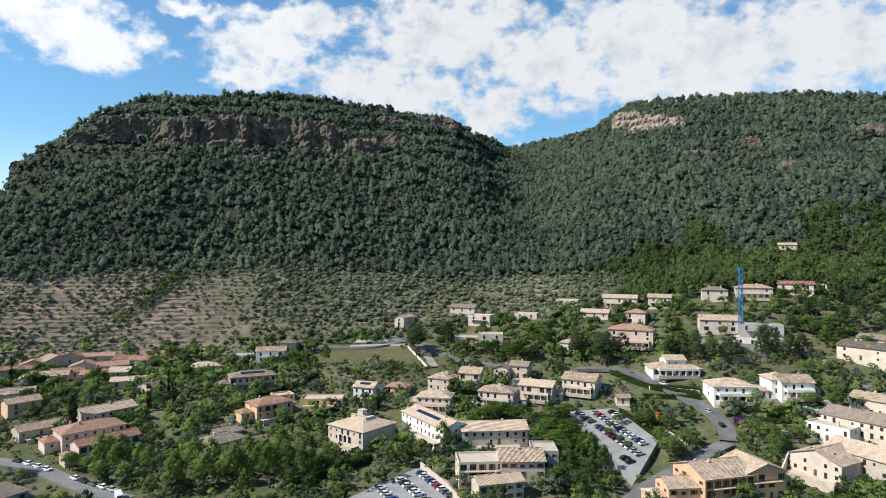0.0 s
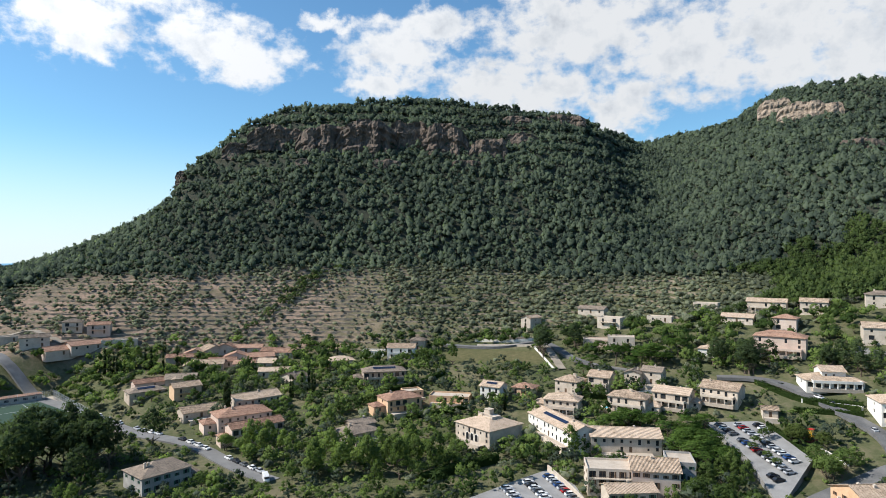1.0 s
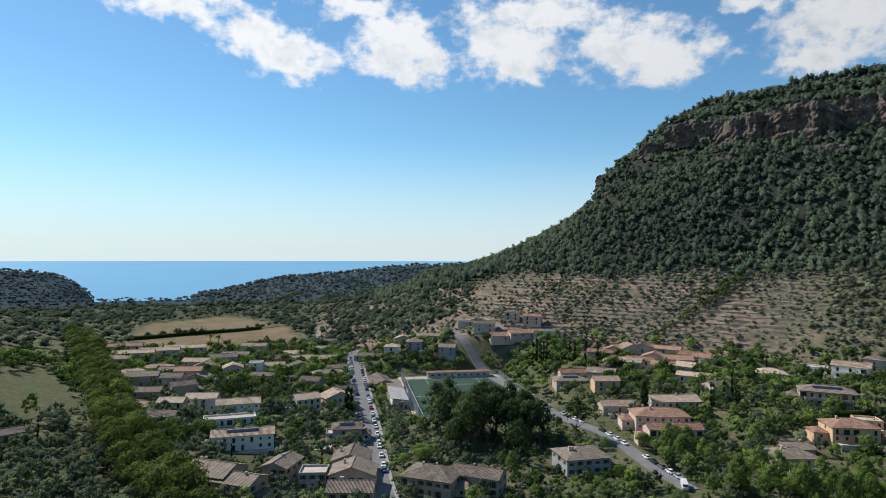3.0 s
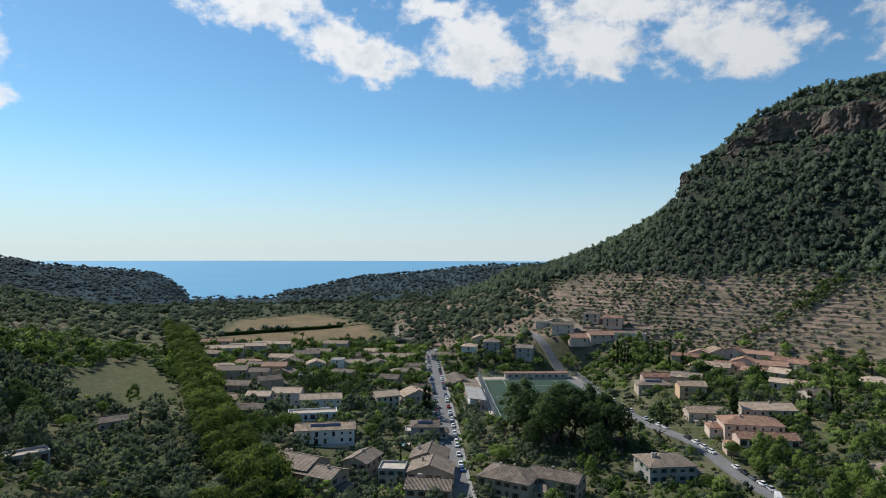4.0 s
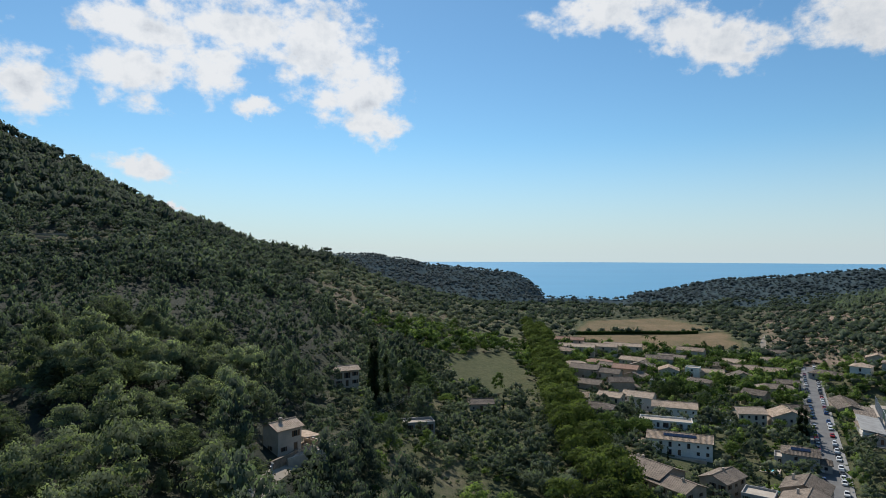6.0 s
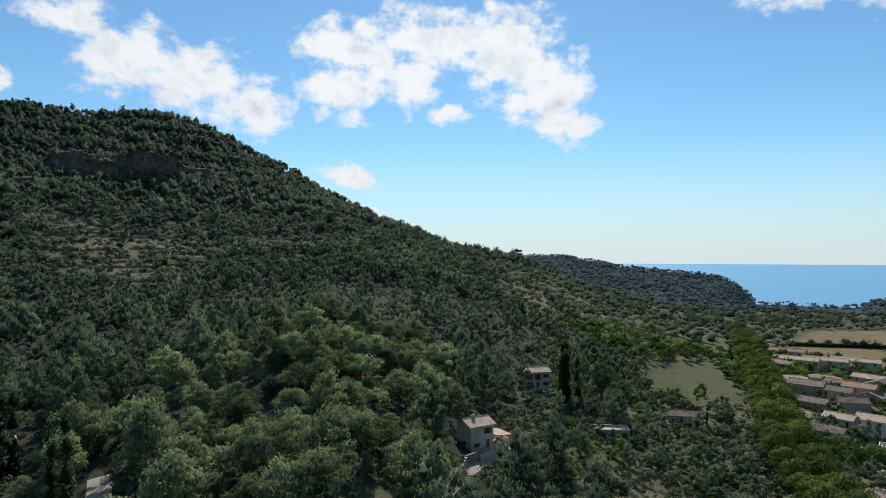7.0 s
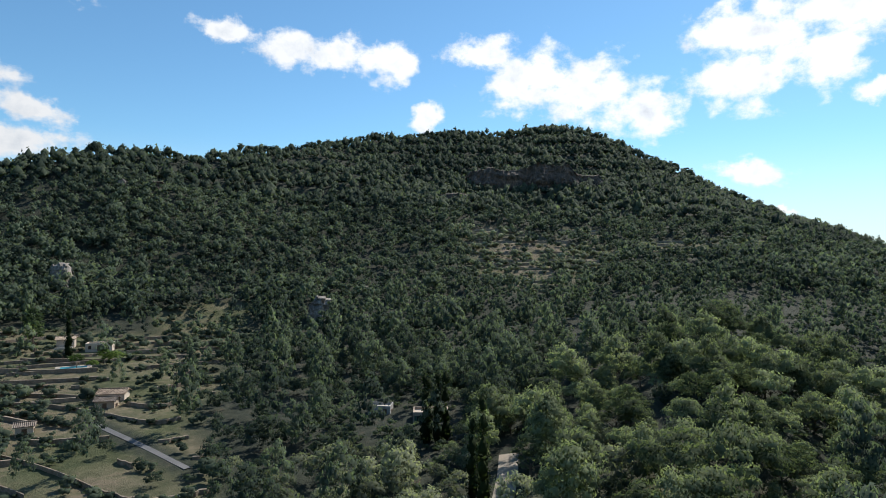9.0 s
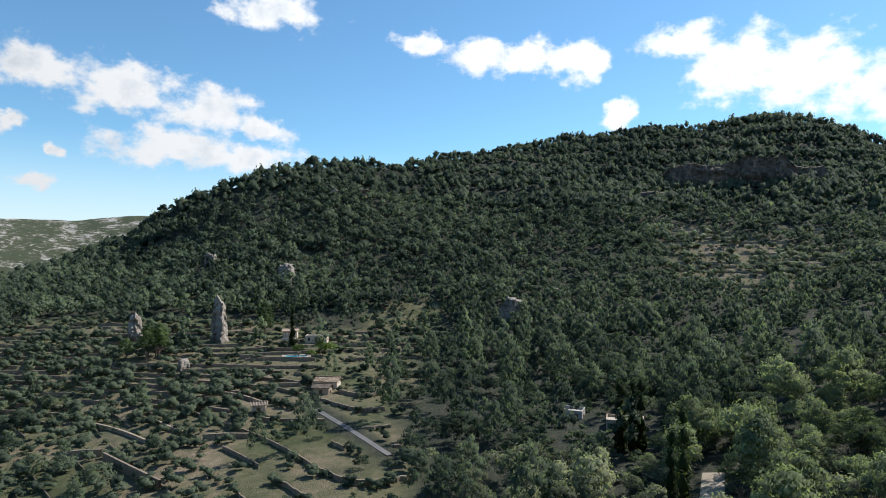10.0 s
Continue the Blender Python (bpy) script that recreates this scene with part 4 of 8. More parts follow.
def facade(bm, length, tall, holes, put):
    """A wall with real openings: put(u, out, z) gives the corner at u along the wall. Reveals go 0.25 m in."""
    us = sorted({-length / 2, length / 2, *[u for h in holes for u in h[:2]]})
    zs = sorted({-3.0, tall, *[z for h in holes for z in h[2:4]]})
    for u0, u1 in zip(us, us[1:]):
        for z0, z1 in zip(zs, zs[1:]):
            um, zm = (u0 + u1) / 2, (z0 + z1) / 2
            if not any(h[0] < um < h[1] and h[2] < zm < h[3] for h in holes):
                bm.faces.new([bm.verts.new(put(u, 0, z)) for u, z in ((u0, z0), (u1, z0), (u1, z1), (u0, z1))])
    for u0, u1, z0, z1 in (h[:4] for h in holes):
        ring = [(u0, z0), (u1, z0), (u1, z1), (u0, z1)]
        for (a, b), (c, d) in zip(ring, ring[1:] + ring[:1]):
            bm.faces.new([bm.verts.new(p) for p in (put(a, 0, b), put(a, 0.25, b), put(c, 0.25, d), put(c, 0, d))])


def roof_mesh(kind, w, d, pitch=0.36, over=0.55):
    """A tiled roof with thickness: hip, or gable with its ridge along x (or along y)."""
    bm = bmesh.new()
    if kind == "E":
        w, d = d, w
    a, b = w / 2 + over, d / 2 + over
    rise_h = b * pitch
    ridge = max(a - b, 0.4) if kind == "H" else a
    drop = over * pitch
    for low, high in ((0.0, 0.0), (-0.16, -0.16)):
        c = [(-a, -b, low - drop), (a, -b, low - drop), (a, b, low - drop), (-a, b, low - drop), (-ridge, 0, rise_h - drop + high), (ridge, 0, rise_h - drop + high)]
        if kind == "E":
            c = [(-y, x, z) for x, y, z in c]
        v = [bm.verts.new(p) for p in c]
        for f in ((0, 1, 5, 4), (2, 3, 4, 5)) + (((1, 2, 5), (3, 0, 4)) if kind == "H" else ()):
            bm.faces.new([v[i] for i in (f if low == 0 else f[::-1])])
        top = v if low == 0 else top
    rims = ((0, 1), (1, 2), (2, 3), (3, 0)) if kind == "H" else ((0, 1), (1, 5), (5, 2), (2, 3), (3, 4), (4, 0))
    for i, j in rims:
        bm.faces.new([top[i], v[i], v[j], top[j]])
    bmesh.ops.recalc_face_normals(bm, faces=bm.faces)
    # ridge tiles, a course of half-round caps
    cap = bmesh.ops.create_cone(bm, cap_ends=True, segments=8, radius1=0.17, radius2=0.17, depth=2 * ridge)["verts"]
    m = Matrix.Translation((0, 0, rise_h - drop + 0.02)) @ (Euler((radians(90), 0, 0)) if kind == "E" else Euler((0, radians(90), 0))).to_matrix().to_4x4()
    bmesh.ops.transform(bm, matrix=m, verts=cap)
    return bm, rise_h


dice = random.Random(5)
SIGHT_STRIPS = []                                  # strips towards the camera kept free of trees, so houses in the woods show
SPOTS = []                                  # what stands on the ground: x, y, turn, half breadth, half depth


def free_yard(x, y, margin):
    for hx, hy, turn, a, b in SPOTS[:-1]:
        k, n = math.cos(radians(turn)), math.sin(radians(turn))
        u, v = (x - hx) * k + (y - hy) * n, -(x - hx) * n + (y - hy) * k
        if abs(u) < a + margin and abs(v) < b + margin:
            return False
    return True


def house(x, y, turn, w, d, floors, roof, wall, extra):
    mat, words = WALLS[wall]
    c, s = math.cos(radians(turn)), math.sin(radians(turn))
    corners = [(x + u * c - v * s, y + u * s + v * c) for u in (-w / 2, w / 2) for v in (-d / 2, d / 2)]
    base = sum(height(*q) for q in corners + [(x, y)]) / 5 - (1.1 if "k" in extra else 0.1)          # cut into the slope, or on it
    SPOTS.append((x, y, turn, w / 2, d / 2))
    if x < 0 and y < 40 and math.hypot(x, y) < 320:
        SIGHT_STRIPS.append((x, y, math.degrees(math.atan2(-x, y)), w / 2 + 3, d / 2 + 15))
    body = new("house")
    body.location, body.rotation_euler = (x, y, base), (0, 0, radians(turn))
    cover = {"H": "hipped clay-tiled roof", "G": "pitched clay-tiled roof", "E": "gabled clay-tiled roof", "F": "flat roof terrace"}[roof]
    size = {1: "low one-storey", 2: "two-storey", 3: "three-storey", 4: "four-storey"}[floors]
    tagged(body, f"{size} {words} house with {cover}", "house", "houses of the town")
    tall = STOREY * floors + 0.35
    old = wall in "bg" or (wall == "s" and dice.random() < 0.25)
    tiles = TILES_RED if wall == "p" and dice.random() < 0.7 or (wall == "o" and x < 0 and dice.random() < 0.5) else TILES_OLD if old else TILES
    bm = bmesh.new()
    sides = [(w, lambda u, o, z: (u, -d / 2 + o, z), 0, (0, -d / 2)), (d, lambda u, o, z: (w / 2 - o, u, z), 90, (w / 2, 0)),
             (w, lambda u, o, z: (-u, d / 2 - o, z), 180, (0, d / 2)), (d, lambda u, o, z: (-w / 2 + o, -u, z), 270, (-w / 2, 0))]
    colour = 1 if dice.random() < 0.25 else 0
    put = []
    close = math.hypot(x, y) < 246
    for k, (length, fn, angle, mid) in enumerate(sides):
        holes = []
        n = max(1, int(length / ((3.0 if math.hypot(x, y) < 330 else 5.2) if k == 0 else 3.9))) if k != 2 and (close or k == 0) else 1
        for f in range(floors):
            for i in range(n):
                u = (i + 0.5) * length / n - length / 2
                if f == 0 and k == 0 and i == n // 2:
                    kind, w1, h1, low = "door", 1.1, 2.15, 0.3
                elif f == 0 and k == 0 and "a" in extra:
                    kind = "wide"
                    w1, h1, low = 2.2, 2.1, 0.32
                else:
                    if dice.random() < (0.12 if k == 0 else 0.3):
                        continue
                    kind = dice.choice(["small", "middle", "middle", "tall"]) if k in (0, 2) else dice.choice(["small", "middle"])
                    if "b" in extra and k == 0 and f == floors - 1:
                        kind = dice.choice(["tall", "wide"])
                    w1, h1 = WINDOW_KINDS[kind][:2]
                    low = f * STOREY + (0.35 if kind in ("tall", "wide") else 1.0)
                if length / n < w1 + 0.5:
                    continue
                holes.append((u - w1 / 2, u + w1 / 2, low, low + h1))
                put.append((kind, fn(u, 0, low), angle, k))
        facade(bm, length, tall, holes, fn)
    rise_h = 0.0
    if roof in "GEH":
        roof_bm, rise_h = roof_mesh(roof, w, d)
        part("roof", roof_bm, tiles, body, at=(0, 0, tall + 0.19))
        if roof == "G":
            for sx in (-1, 1):
                bm.faces.new([bm.verts.new(p) for p in ((sx * w / 2, -d / 2, tall), (sx * w / 2, d / 2, tall), (sx * w / 2, 0, tall + d / 2 * 0.36))])
        if roof == "E":
            for sy in (-1, 1):
                bm.faces.new([bm.verts.new(p) for p in ((-w / 2, sy * d / 2, tall), (w / 2, sy * d / 2, tall), (0, sy * d / 2, tall + w / 2 * 0.36))])
    else:
        part("roof", boxes((-w / 2 + 0.26, w / 2 - 0.26, -d / 2 + 0.26, d / 2 - 0.26, tall - 0.75, tall - 0.55)), PAVING, body, "paved flat roof terrace")
        part("parapet", boxes((-w / 2, w / 2, -d / 2 + 0.003, -d / 2 + 0.25, tall, tall + 0.12), (-w / 2, w / 2, d / 2 - 0.25, d / 2 - 0.003, tall, tall + 0.12),
                              (-w / 2, -w / 2 + 0.25, -d / 2 + 0.25, d / 2 - 0.25, tall, tall + 0.12), (w / 2 - 0.25, w / 2, -d / 2 + 0.25, d / 2 - 0.25, tall, tall + 0.12)),
             mat, body)
        for q in (0, 1):          # inside faces of the parapet
            box(bm, -w / 2 + 0.02, w / 2 - 0.02, (-d / 2 + 0.22, d / 2 - 0.26)[q], (-d / 2 + 0.26, d / 2 - 0.22)[q], tall - 0.6, tall - 0.01)
            box(bm, (-w / 2 + 0.22, w / 2 - 0.26)[q], (-w / 2 + 0.26, w / 2 - 0.22)[q], -d / 2 + 0.27, d / 2 - 0.27, tall - 0.6, tall - 0.01)
    bmesh.ops.remove_doubles(bm, verts=bm.verts, dist=0.001)
    bmesh.ops.recalc_face_normals(bm, faces=bm.faces)
    part("wall", bm, mat, body)
    if w >= 11 and 190 < math.hypot(x, y) < 345 and "a" not in extra and "t" not in extra and dice.random() < 0.62:
        side = dice.choice([-1, 1])
        aw, ad, fl = dice.uniform(3.6, 5.5), d * dice.uniform(0.55, 0.75), max(1, floors - 1)
        ah = STOREY * fl + dice.uniform(-0.1, 0.25)
        cx, cy = side * (w / 2 + aw / 2 - 0.02), -d / 2 + ad / 2 + dice.uniform(0.1, 0.3) * d
        if free_yard(x + cx * c - cy * s, y + cx * s + cy * c, 2.5):
            wing = bmesh.new()
            hole = (-0.55, 0.55, STOREY * (fl - 1) + 1.0, STOREY * (fl - 1) + 2.2)
            facade(wing, aw, ah, [hole], lambda u, o, z: (cx + u, cy - ad / 2 + o, z))
            facade(wing, ad, ah, [], lambda u, o, z: (cx + aw / 2 - o, cy + u, z))
            facade(wing, aw, ah, [], lambda u, o, z: (cx - u, cy + ad / 2 - o, z))
            facade(wing, ad, ah, [], lambda u, o, z: (cx - aw / 2 + o, cy - u, z))
            bmesh.ops.remove_doubles(wing, verts=wing.verts, dist=0.001)
            bmesh.ops.recalc_face_normals(wing, faces=wing.faces)
            part("side_wing", wing, mat, body, "lower side wing")
            wing_roof, _ = roof_mesh("H", aw, ad, 0.34, 0.4)
            part("wing_roof", wing_roof, tiles, body, "", (cx, cy, ah + 0.15))
            win = part("window", plain_mesh("window", 1.1, 1.2, SHUTTER, 0.171, 0.23), None, body, "", (cx, cy - ad / 2, hole[2]))
            part("pane", plain_mesh("pane", 0.96, 1.06, PANE), None, win, "", (0, 0, 0.07))
            SPOTS.append((x + cx * c - cy * s, y + cx * s + cy * c, turn, aw / 2, ad / 2))
    if 190 < math.hypot(x, y) < 330 and dice.random() < 0.6 and "p" not in extra:
        deep = dice.uniform(2.5, 4.5)
        if free_yard(x + (d / 2 + deep / 2 + 0.3) * s, y - (d / 2 + deep / 2 + 0.3) * c, deep / 2):
            u = w * dice.uniform(0.35, 0.5)
            part("patio", boxes((-u, u, -d / 2 - deep, -d / 2 - 0.01, 0.02, 0.22)), PAVING, body, "paved patio before the house")
            part("retaining_wall", boxes((-u - 0.2, u + 0.2, -d / 2 - deep - 0.25, -d / 2 - deep - 0.003, -2.6, 0.55)), STONE, body, "low stone retaining wall")
            SPOTS.append((x + (d / 2 + deep / 2) * s, y - (d / 2 + deep / 2) * c, turn, u, deep / 2))
    for kind, at, angle, k in put:
        if kind == "door":
            part("door", DOOR_MESH, None, body, "brown panelled wooden door", at, angle)
        else:
            win = part("window", WINDOW_KINDS[kind][2][colour] if close else WINDOW_KINDS[kind][5], None, body, "", at, angle)
            part("pane", WINDOW_KINDS[kind][3], None, win, "", (0, 0, 0.07))
            if close and kind != "wide":
                w1 = WINDOW_KINDS[kind][0]
                for q in (-1, 1):
                    part("shutter", WINDOW_KINDS[kind][4][colour], None, win, "", (q * (0.76 * w1 + 0.02), 0, 0))
    if "c" in extra:
        for i in range(dice.choice([1, 1, 2])):
            part("chimney", CHIMNEY, None, body, "stone chimney", (dice.uniform(-0.35, 0.35) * w, dice.uniform(-0.12, 0.12) * d, tall + 0.75 * rise_h), 0)
    if "s" in extra:
        n = int(w * 0.5)
        q = -d * 0.22
        for i in range(n):
            for j in (0,):
                ob = part("solar_panel", SOLAR_MESH, None, body, "dark blue solar panel", ((i - n / 2 + 0.5) * 1.06, q, tall + 0.35 + (d / 2 + q) * 0.36))
                ob.rotation_euler = (math.atan(0.36), 0, 0)
    if "b" in extra and "p" not in extra:
        z = STOREY * (floors - 1) + 0.3
        part("balcony", boxes((-w * 0.36, w * 0.36, -d / 2 - 1.5, -d / 2 - 0.003, z - 0.2, z)), mat, body, "projecting balcony slab")
        rail = bmesh.new()
        box(rail, -w * 0.36, w * 0.36, -d / 2 - 1.48, -d / 2 - 1.42, z + 0.92, z + 0.98)
        for i in range(int(w * 0.72 / 0.4) + 1):
            u = -w * 0.36 + 0.02 + i * 0.4
            box(rail, u, u + 0.04, -d / 2 - 1.47, -d / 2 - 1.43, z, z + 0.92)
        part("railing", rail, IRON, body)
    if "p" in extra:
        # an open loggia before the ground floor, its flat top a terrace with a parapet
        pw, pd = w * 0.42, 2.6
        part("loggia_floor", boxes((-pw - 0.1, pw + 0.1, -d / 2 - pd - 0.1, -d / 2 - 0.004, -1.2, 0.26)), PAVING, body, "paved loggia floor")
        n = max(3, int(2 * pw / 3.0))
        for i in range(n + 1):
            u = -pw + 0.2 + i * (2 * pw - 0.4) / n
            part("pillar", boxes((u - 0.2, u + 0.2, -d / 2 - pd, -d / 2 - pd + 0.4, 0.263, 2.45)), mat, body)
        part("loggia_top", boxes((-pw, pw, -d / 2 - pd - 0.05, -d / 2 - 0.005, 2.453, 2.78)), mat, body, "flat loggia top")
        part("loggia_parapet", boxes((-pw, pw, -d / 2 - pd - 0.05, -d / 2 - pd + 0.13, 2.783, 3.55), (-pw, -pw + 0.18, -d / 2 - pd + 0.133, -d / 2 - 0.006, 2.783, 3.55),
                                     (pw - 0.18, pw, -d / 2 - pd + 0.133, -d / 2 - 0.006, 2.783, 3.55)), mat, body, "low terrace parapet")
        SPOTS.append((x + (d / 2 + pd / 2) * s, y - (d / 2 + pd / 2) * c, turn, pw, pd / 2))
    if "v" in extra:
        # covered veranda beside the house, and a walled terrace before it
        x1 = w / 2 + 4.6
        part("veranda_floor", boxes((w / 2 + 0.003, x1, -d / 2 - 1.0, d / 2 - 1.0, -3.0, 0.28)), STONE, body, "stone veranda base")
        lean = bmesh.new()
        ring = [(w / 2 + 0.004, 3.25), (x1 + 0.4, 2.75), (x1 + 0.4, 2.93), (w / 2 + 0.004, 3.43)]
        ends = [[lean.verts.new((a, b, z)) for a, z in ring] for b in (-d / 2 - 1.3, d / 2 - 0.8)]
        for i in range(4):
            j = (i + 1) % 4
            lean.faces.new([ends[0][i], ends[0][j], ends[1][j], ends[1][i]])
        lean.faces.new(ends[0]), lean.faces.new(ends[1][::-1])
        bmesh.ops.recalc_face_normals(lean, faces=lean.faces)
        part("veranda_roof", lean, tiles, body, "sloping tiled veranda roof")
        for b in (-d / 2 - 0.8, -0.4, d / 2 - 1.4):
            part("post", boxes((x1 - 0.35, x1 - 0.05, b - 0.15, b + 0.15, 0.28, 2.8)), mat, body)
        part("parapet", boxes((x1 - 0.22, x1 - 0.02, -d / 2 - 0.6, d / 2 - 1.6, 0.28, 1.15)), mat, body, "low veranda parapet")
        part("terrace", boxes((-w / 2 - 0.5, x1 + 1.6, -d / 2 - 4.2, -d / 2 - 1.004, -3.5, 0.12)), PAVING, body, "paved terrace")
        part("terrace_wall", boxes((-w / 2 - 0.5, x1 + 2.0, -d / 2 - 4.55, -d / 2 - 4.203, -4.5, 0.9), (x1 + 1.65, x1 + 2.0, -d / 2 - 4.2, d / 2, -4.5, 0.9)), STONE, body, "stone terrace wall")
        SPOTS.append((x + 2.5 * c + (d / 2 + 2) * s, y + 2.5 * s - (d / 2 + 2) * c, turn, w / 2 + 4, 3.5))
    if "t" in extra:
        z = tall + rise_h * 0.62
        part("roof_terrace", boxes((-4.2, 4.2, -2.2, 2.8, z - 2.0, z + 0.9), (-1.6, 1.0, -0.6, 1.8, z + 0.9, z + 3.0), (-1.8, 1.2, -0.8, 2.0, z + 3.0, z + 3.2)), mat, body,
             "raised roof terrace with small lantern room")
        tr = bmesh.new()
        for i in range(22):
            box(tr, -4.1 + i * 0.38, -4.0 + i * 0.38, -2.15, -2.05, z + 0.9, z + 1.6)
        box(tr, -4.15, 4.15, -2.18, -2.02, z + 1.6, z + 1.75)
        part("balustrade", tr, mat, body)
        # three tall arched doors with stone surrounds
        for u in (-2.6, 0.0, 2.6):
            arc = [(u + 0.85 * math.cos(q), 2.3 + 0.85 * math.sin(q)) for q in (math.pi * i / 10 for i in range(11))]
            inner = [(u + 0.85, 0.3)] + arc + [(u - 0.85, 0.3)]
            outer = [(u + 1.1, 0.3)] + [(u + 1.1 * math.cos(q), 2.3 + 1.1 * math.sin(q)) for q in (math.pi * i / 10 for i in range(11))] + [(u - 1.1, 0.3)]
            glass = bmesh.new()
            glass.faces.new([glass.verts.new((a, -d / 2 - 0.04, b)) for a, b in inner])
            bmesh.ops.solidify(glass, geom=glass.faces[:], thickness=0.036)
            door = part("door", glass, PANE, body, "dark arched glazed door")
            rim = bmesh.new()
            rows = [[rim.verts.new((a, y1, b)) for a, b in line] for line, y1 in ((inner, -d / 2 - 0.005), (inner, -d / 2 - 0.16), (outer, -d / 2 - 0.16), (outer, -d / 2 - 0.005))]
            for p, q in zip(rows, rows[1:]):
                for i in range(len(p) - 1):
                    rim.faces.new([p[i], p[i + 1], q[i + 1], q[i]])
            bmesh.ops.recalc_face_normals(rim, faces=rim.faces)
            part("surround", rim, WHITE, door, "pale stone arch surround")
    return body


for row in (HOUSES_NORTH_A + HOUSES_NORTH_B + HOUSES_NORTH_C + HOUSES_NORTH_D + HOUSES_EAST_A + HOUSES_EAST_B
            + HOUSES_EAST_C + HOUSES_EAST_D + HOUSES_TOWN_A + HOUSES_TOWN_B + HOUSES_TOWN_C + HOUSES_TOWN_D
            + HOUSES_TOWN_E + HOUSES_TOWN_F + HOUSES_WEST_A):
    house(*row)

# ------------------------------------------------------------------ roads, car parks, sports ground
ASPHALT = mottled("worn_asphalt", (0.090, 0.090, 0.090), (0.190, 0.187, 0.182), 5.0, 12.0, 0.9, 0.3, 0.03)
TRACK = mottled("pale_gravel", (0.20, 0.17, 0.13), (0.36, 0.31, 0.25), 3.0, 10.0, 0.95, 0.4, 0.05)
KERB = mottled("kerb_stone", (0.20, 0.195, 0.185), (0.32, 0.31, 0.295), 1.5, 8.0, 0.9, 0.3)
TURF = mottled("artificial_turf", (0.012, 0.040, 0.024), (0.024, 0.062, 0.036), 12.0, 10.0, 0.85, 0.2, 0.02)
LINE = mottled("white_line_paint", (0.60, 0.60, 0.58), (0.80, 0.80, 0.78), 1.0, 6.0, 0.7, 0.1)
DRYWALL = mottled("dry_stone", (0.15, 0.118, 0.085), (0.36, 0.29, 0.215), 0.9, 5.0, 0.95, 1.0, 0.1, 0.3)


def along(line, step):
    """Points at even steps along a line of x, y, with the way that it runs there."""
    p = np.array(line, float)
    n = np.hypot(*np.diff(p, axis=0).T)
    s = np.concatenate([[0], np.cumsum(n)])
    q = np.linspace(0, s[-1], max(2, int(s[-1] / step) + 1))
    x, y = np.interp(q, s, p[:, 0]), np.interp(q, s, p[:, 1])
    k = 5
    if len(x) > 2 * k:
        pad = lambda v: np.concatenate([2 * v[0] - v[k:0:-1], v, 2 * v[-1] - v[-2:-k - 2:-1]])
        x, y = (np.convolve(pad(v), np.ones(2 * k + 1) / (2 * k + 1), "valid") for v in (x, y))
    dx, dy = np.gradient(x), np.gradient(y)
    m = np.hypot(dx, dy)
    return x, y, dx / m, dy / m


def strip(name, line, width, mat, up, label, category="road", shift=0.0, thick=0.3):
    x, y, dx, dy = along(line, 2.5)
    x, y = x - dy * shift, y + dx * shift
    us = np.array([-0.5, 0.0, 0.5]) * width
    smooth = lambda q: np.convolve(np.concatenate([q[:1]] * 2 + [q] + [q[-1:]] * 2), np.ones(5) / 5, "valid")
    edges = [smooth(ground(x - dy * u, y + dx * u)) for u in us]
    if np.hypot(x[0], y[0]) < 205 and y[0] < 0:          # hill lanes tilt with the slope
        z = {us[0]: edges[0] + 0.10, us[2]: edges[2] + 0.10}
    else:
        level = smooth(np.max([ground(x - dy * u, y + dx * u) for u in us], axis=0)) + up
        z = {us[0]: level, us[2]: level}
    verts, faces = [], []
    for i in range(len(x)):
        for u, low in ((us[0], thick), (us[0], 0), (us[2], 0), (us[2], thick)):
            verts.append((x[i] - dy[i] * u, y[i] + dx[i] * u, z[u][i] - low - (1.0 if low else 0)))
    for i in range(len(x) - 1):
        a, b = 4 * i, 4 * i + 4
        faces += [(a, a + 1, b + 1, b), (a + 1, a + 2, b + 2, b + 1), (a + 2, a + 3, b + 3, b + 2)]
    return tagged(new(name, mesh_from(name, verts, np.array(faces)[:, ::-1], mat)), label, category, kind="structure")


for name, width, line in ROADS:
    paved = name.endswith(("street", "road"))
    strip(name, line, width, ASPHALT if paved else TRACK, 0.22, "grey asphalt road between houses" if paved else "narrow pale gravel lane")
    if name == "main_street":
        for s in (-1, 1):
            strip("pavement", line, 1.4, KERB, 0.34, "raised concrete pavement beside the street", "pavement", s * (width / 2 + 0.7))


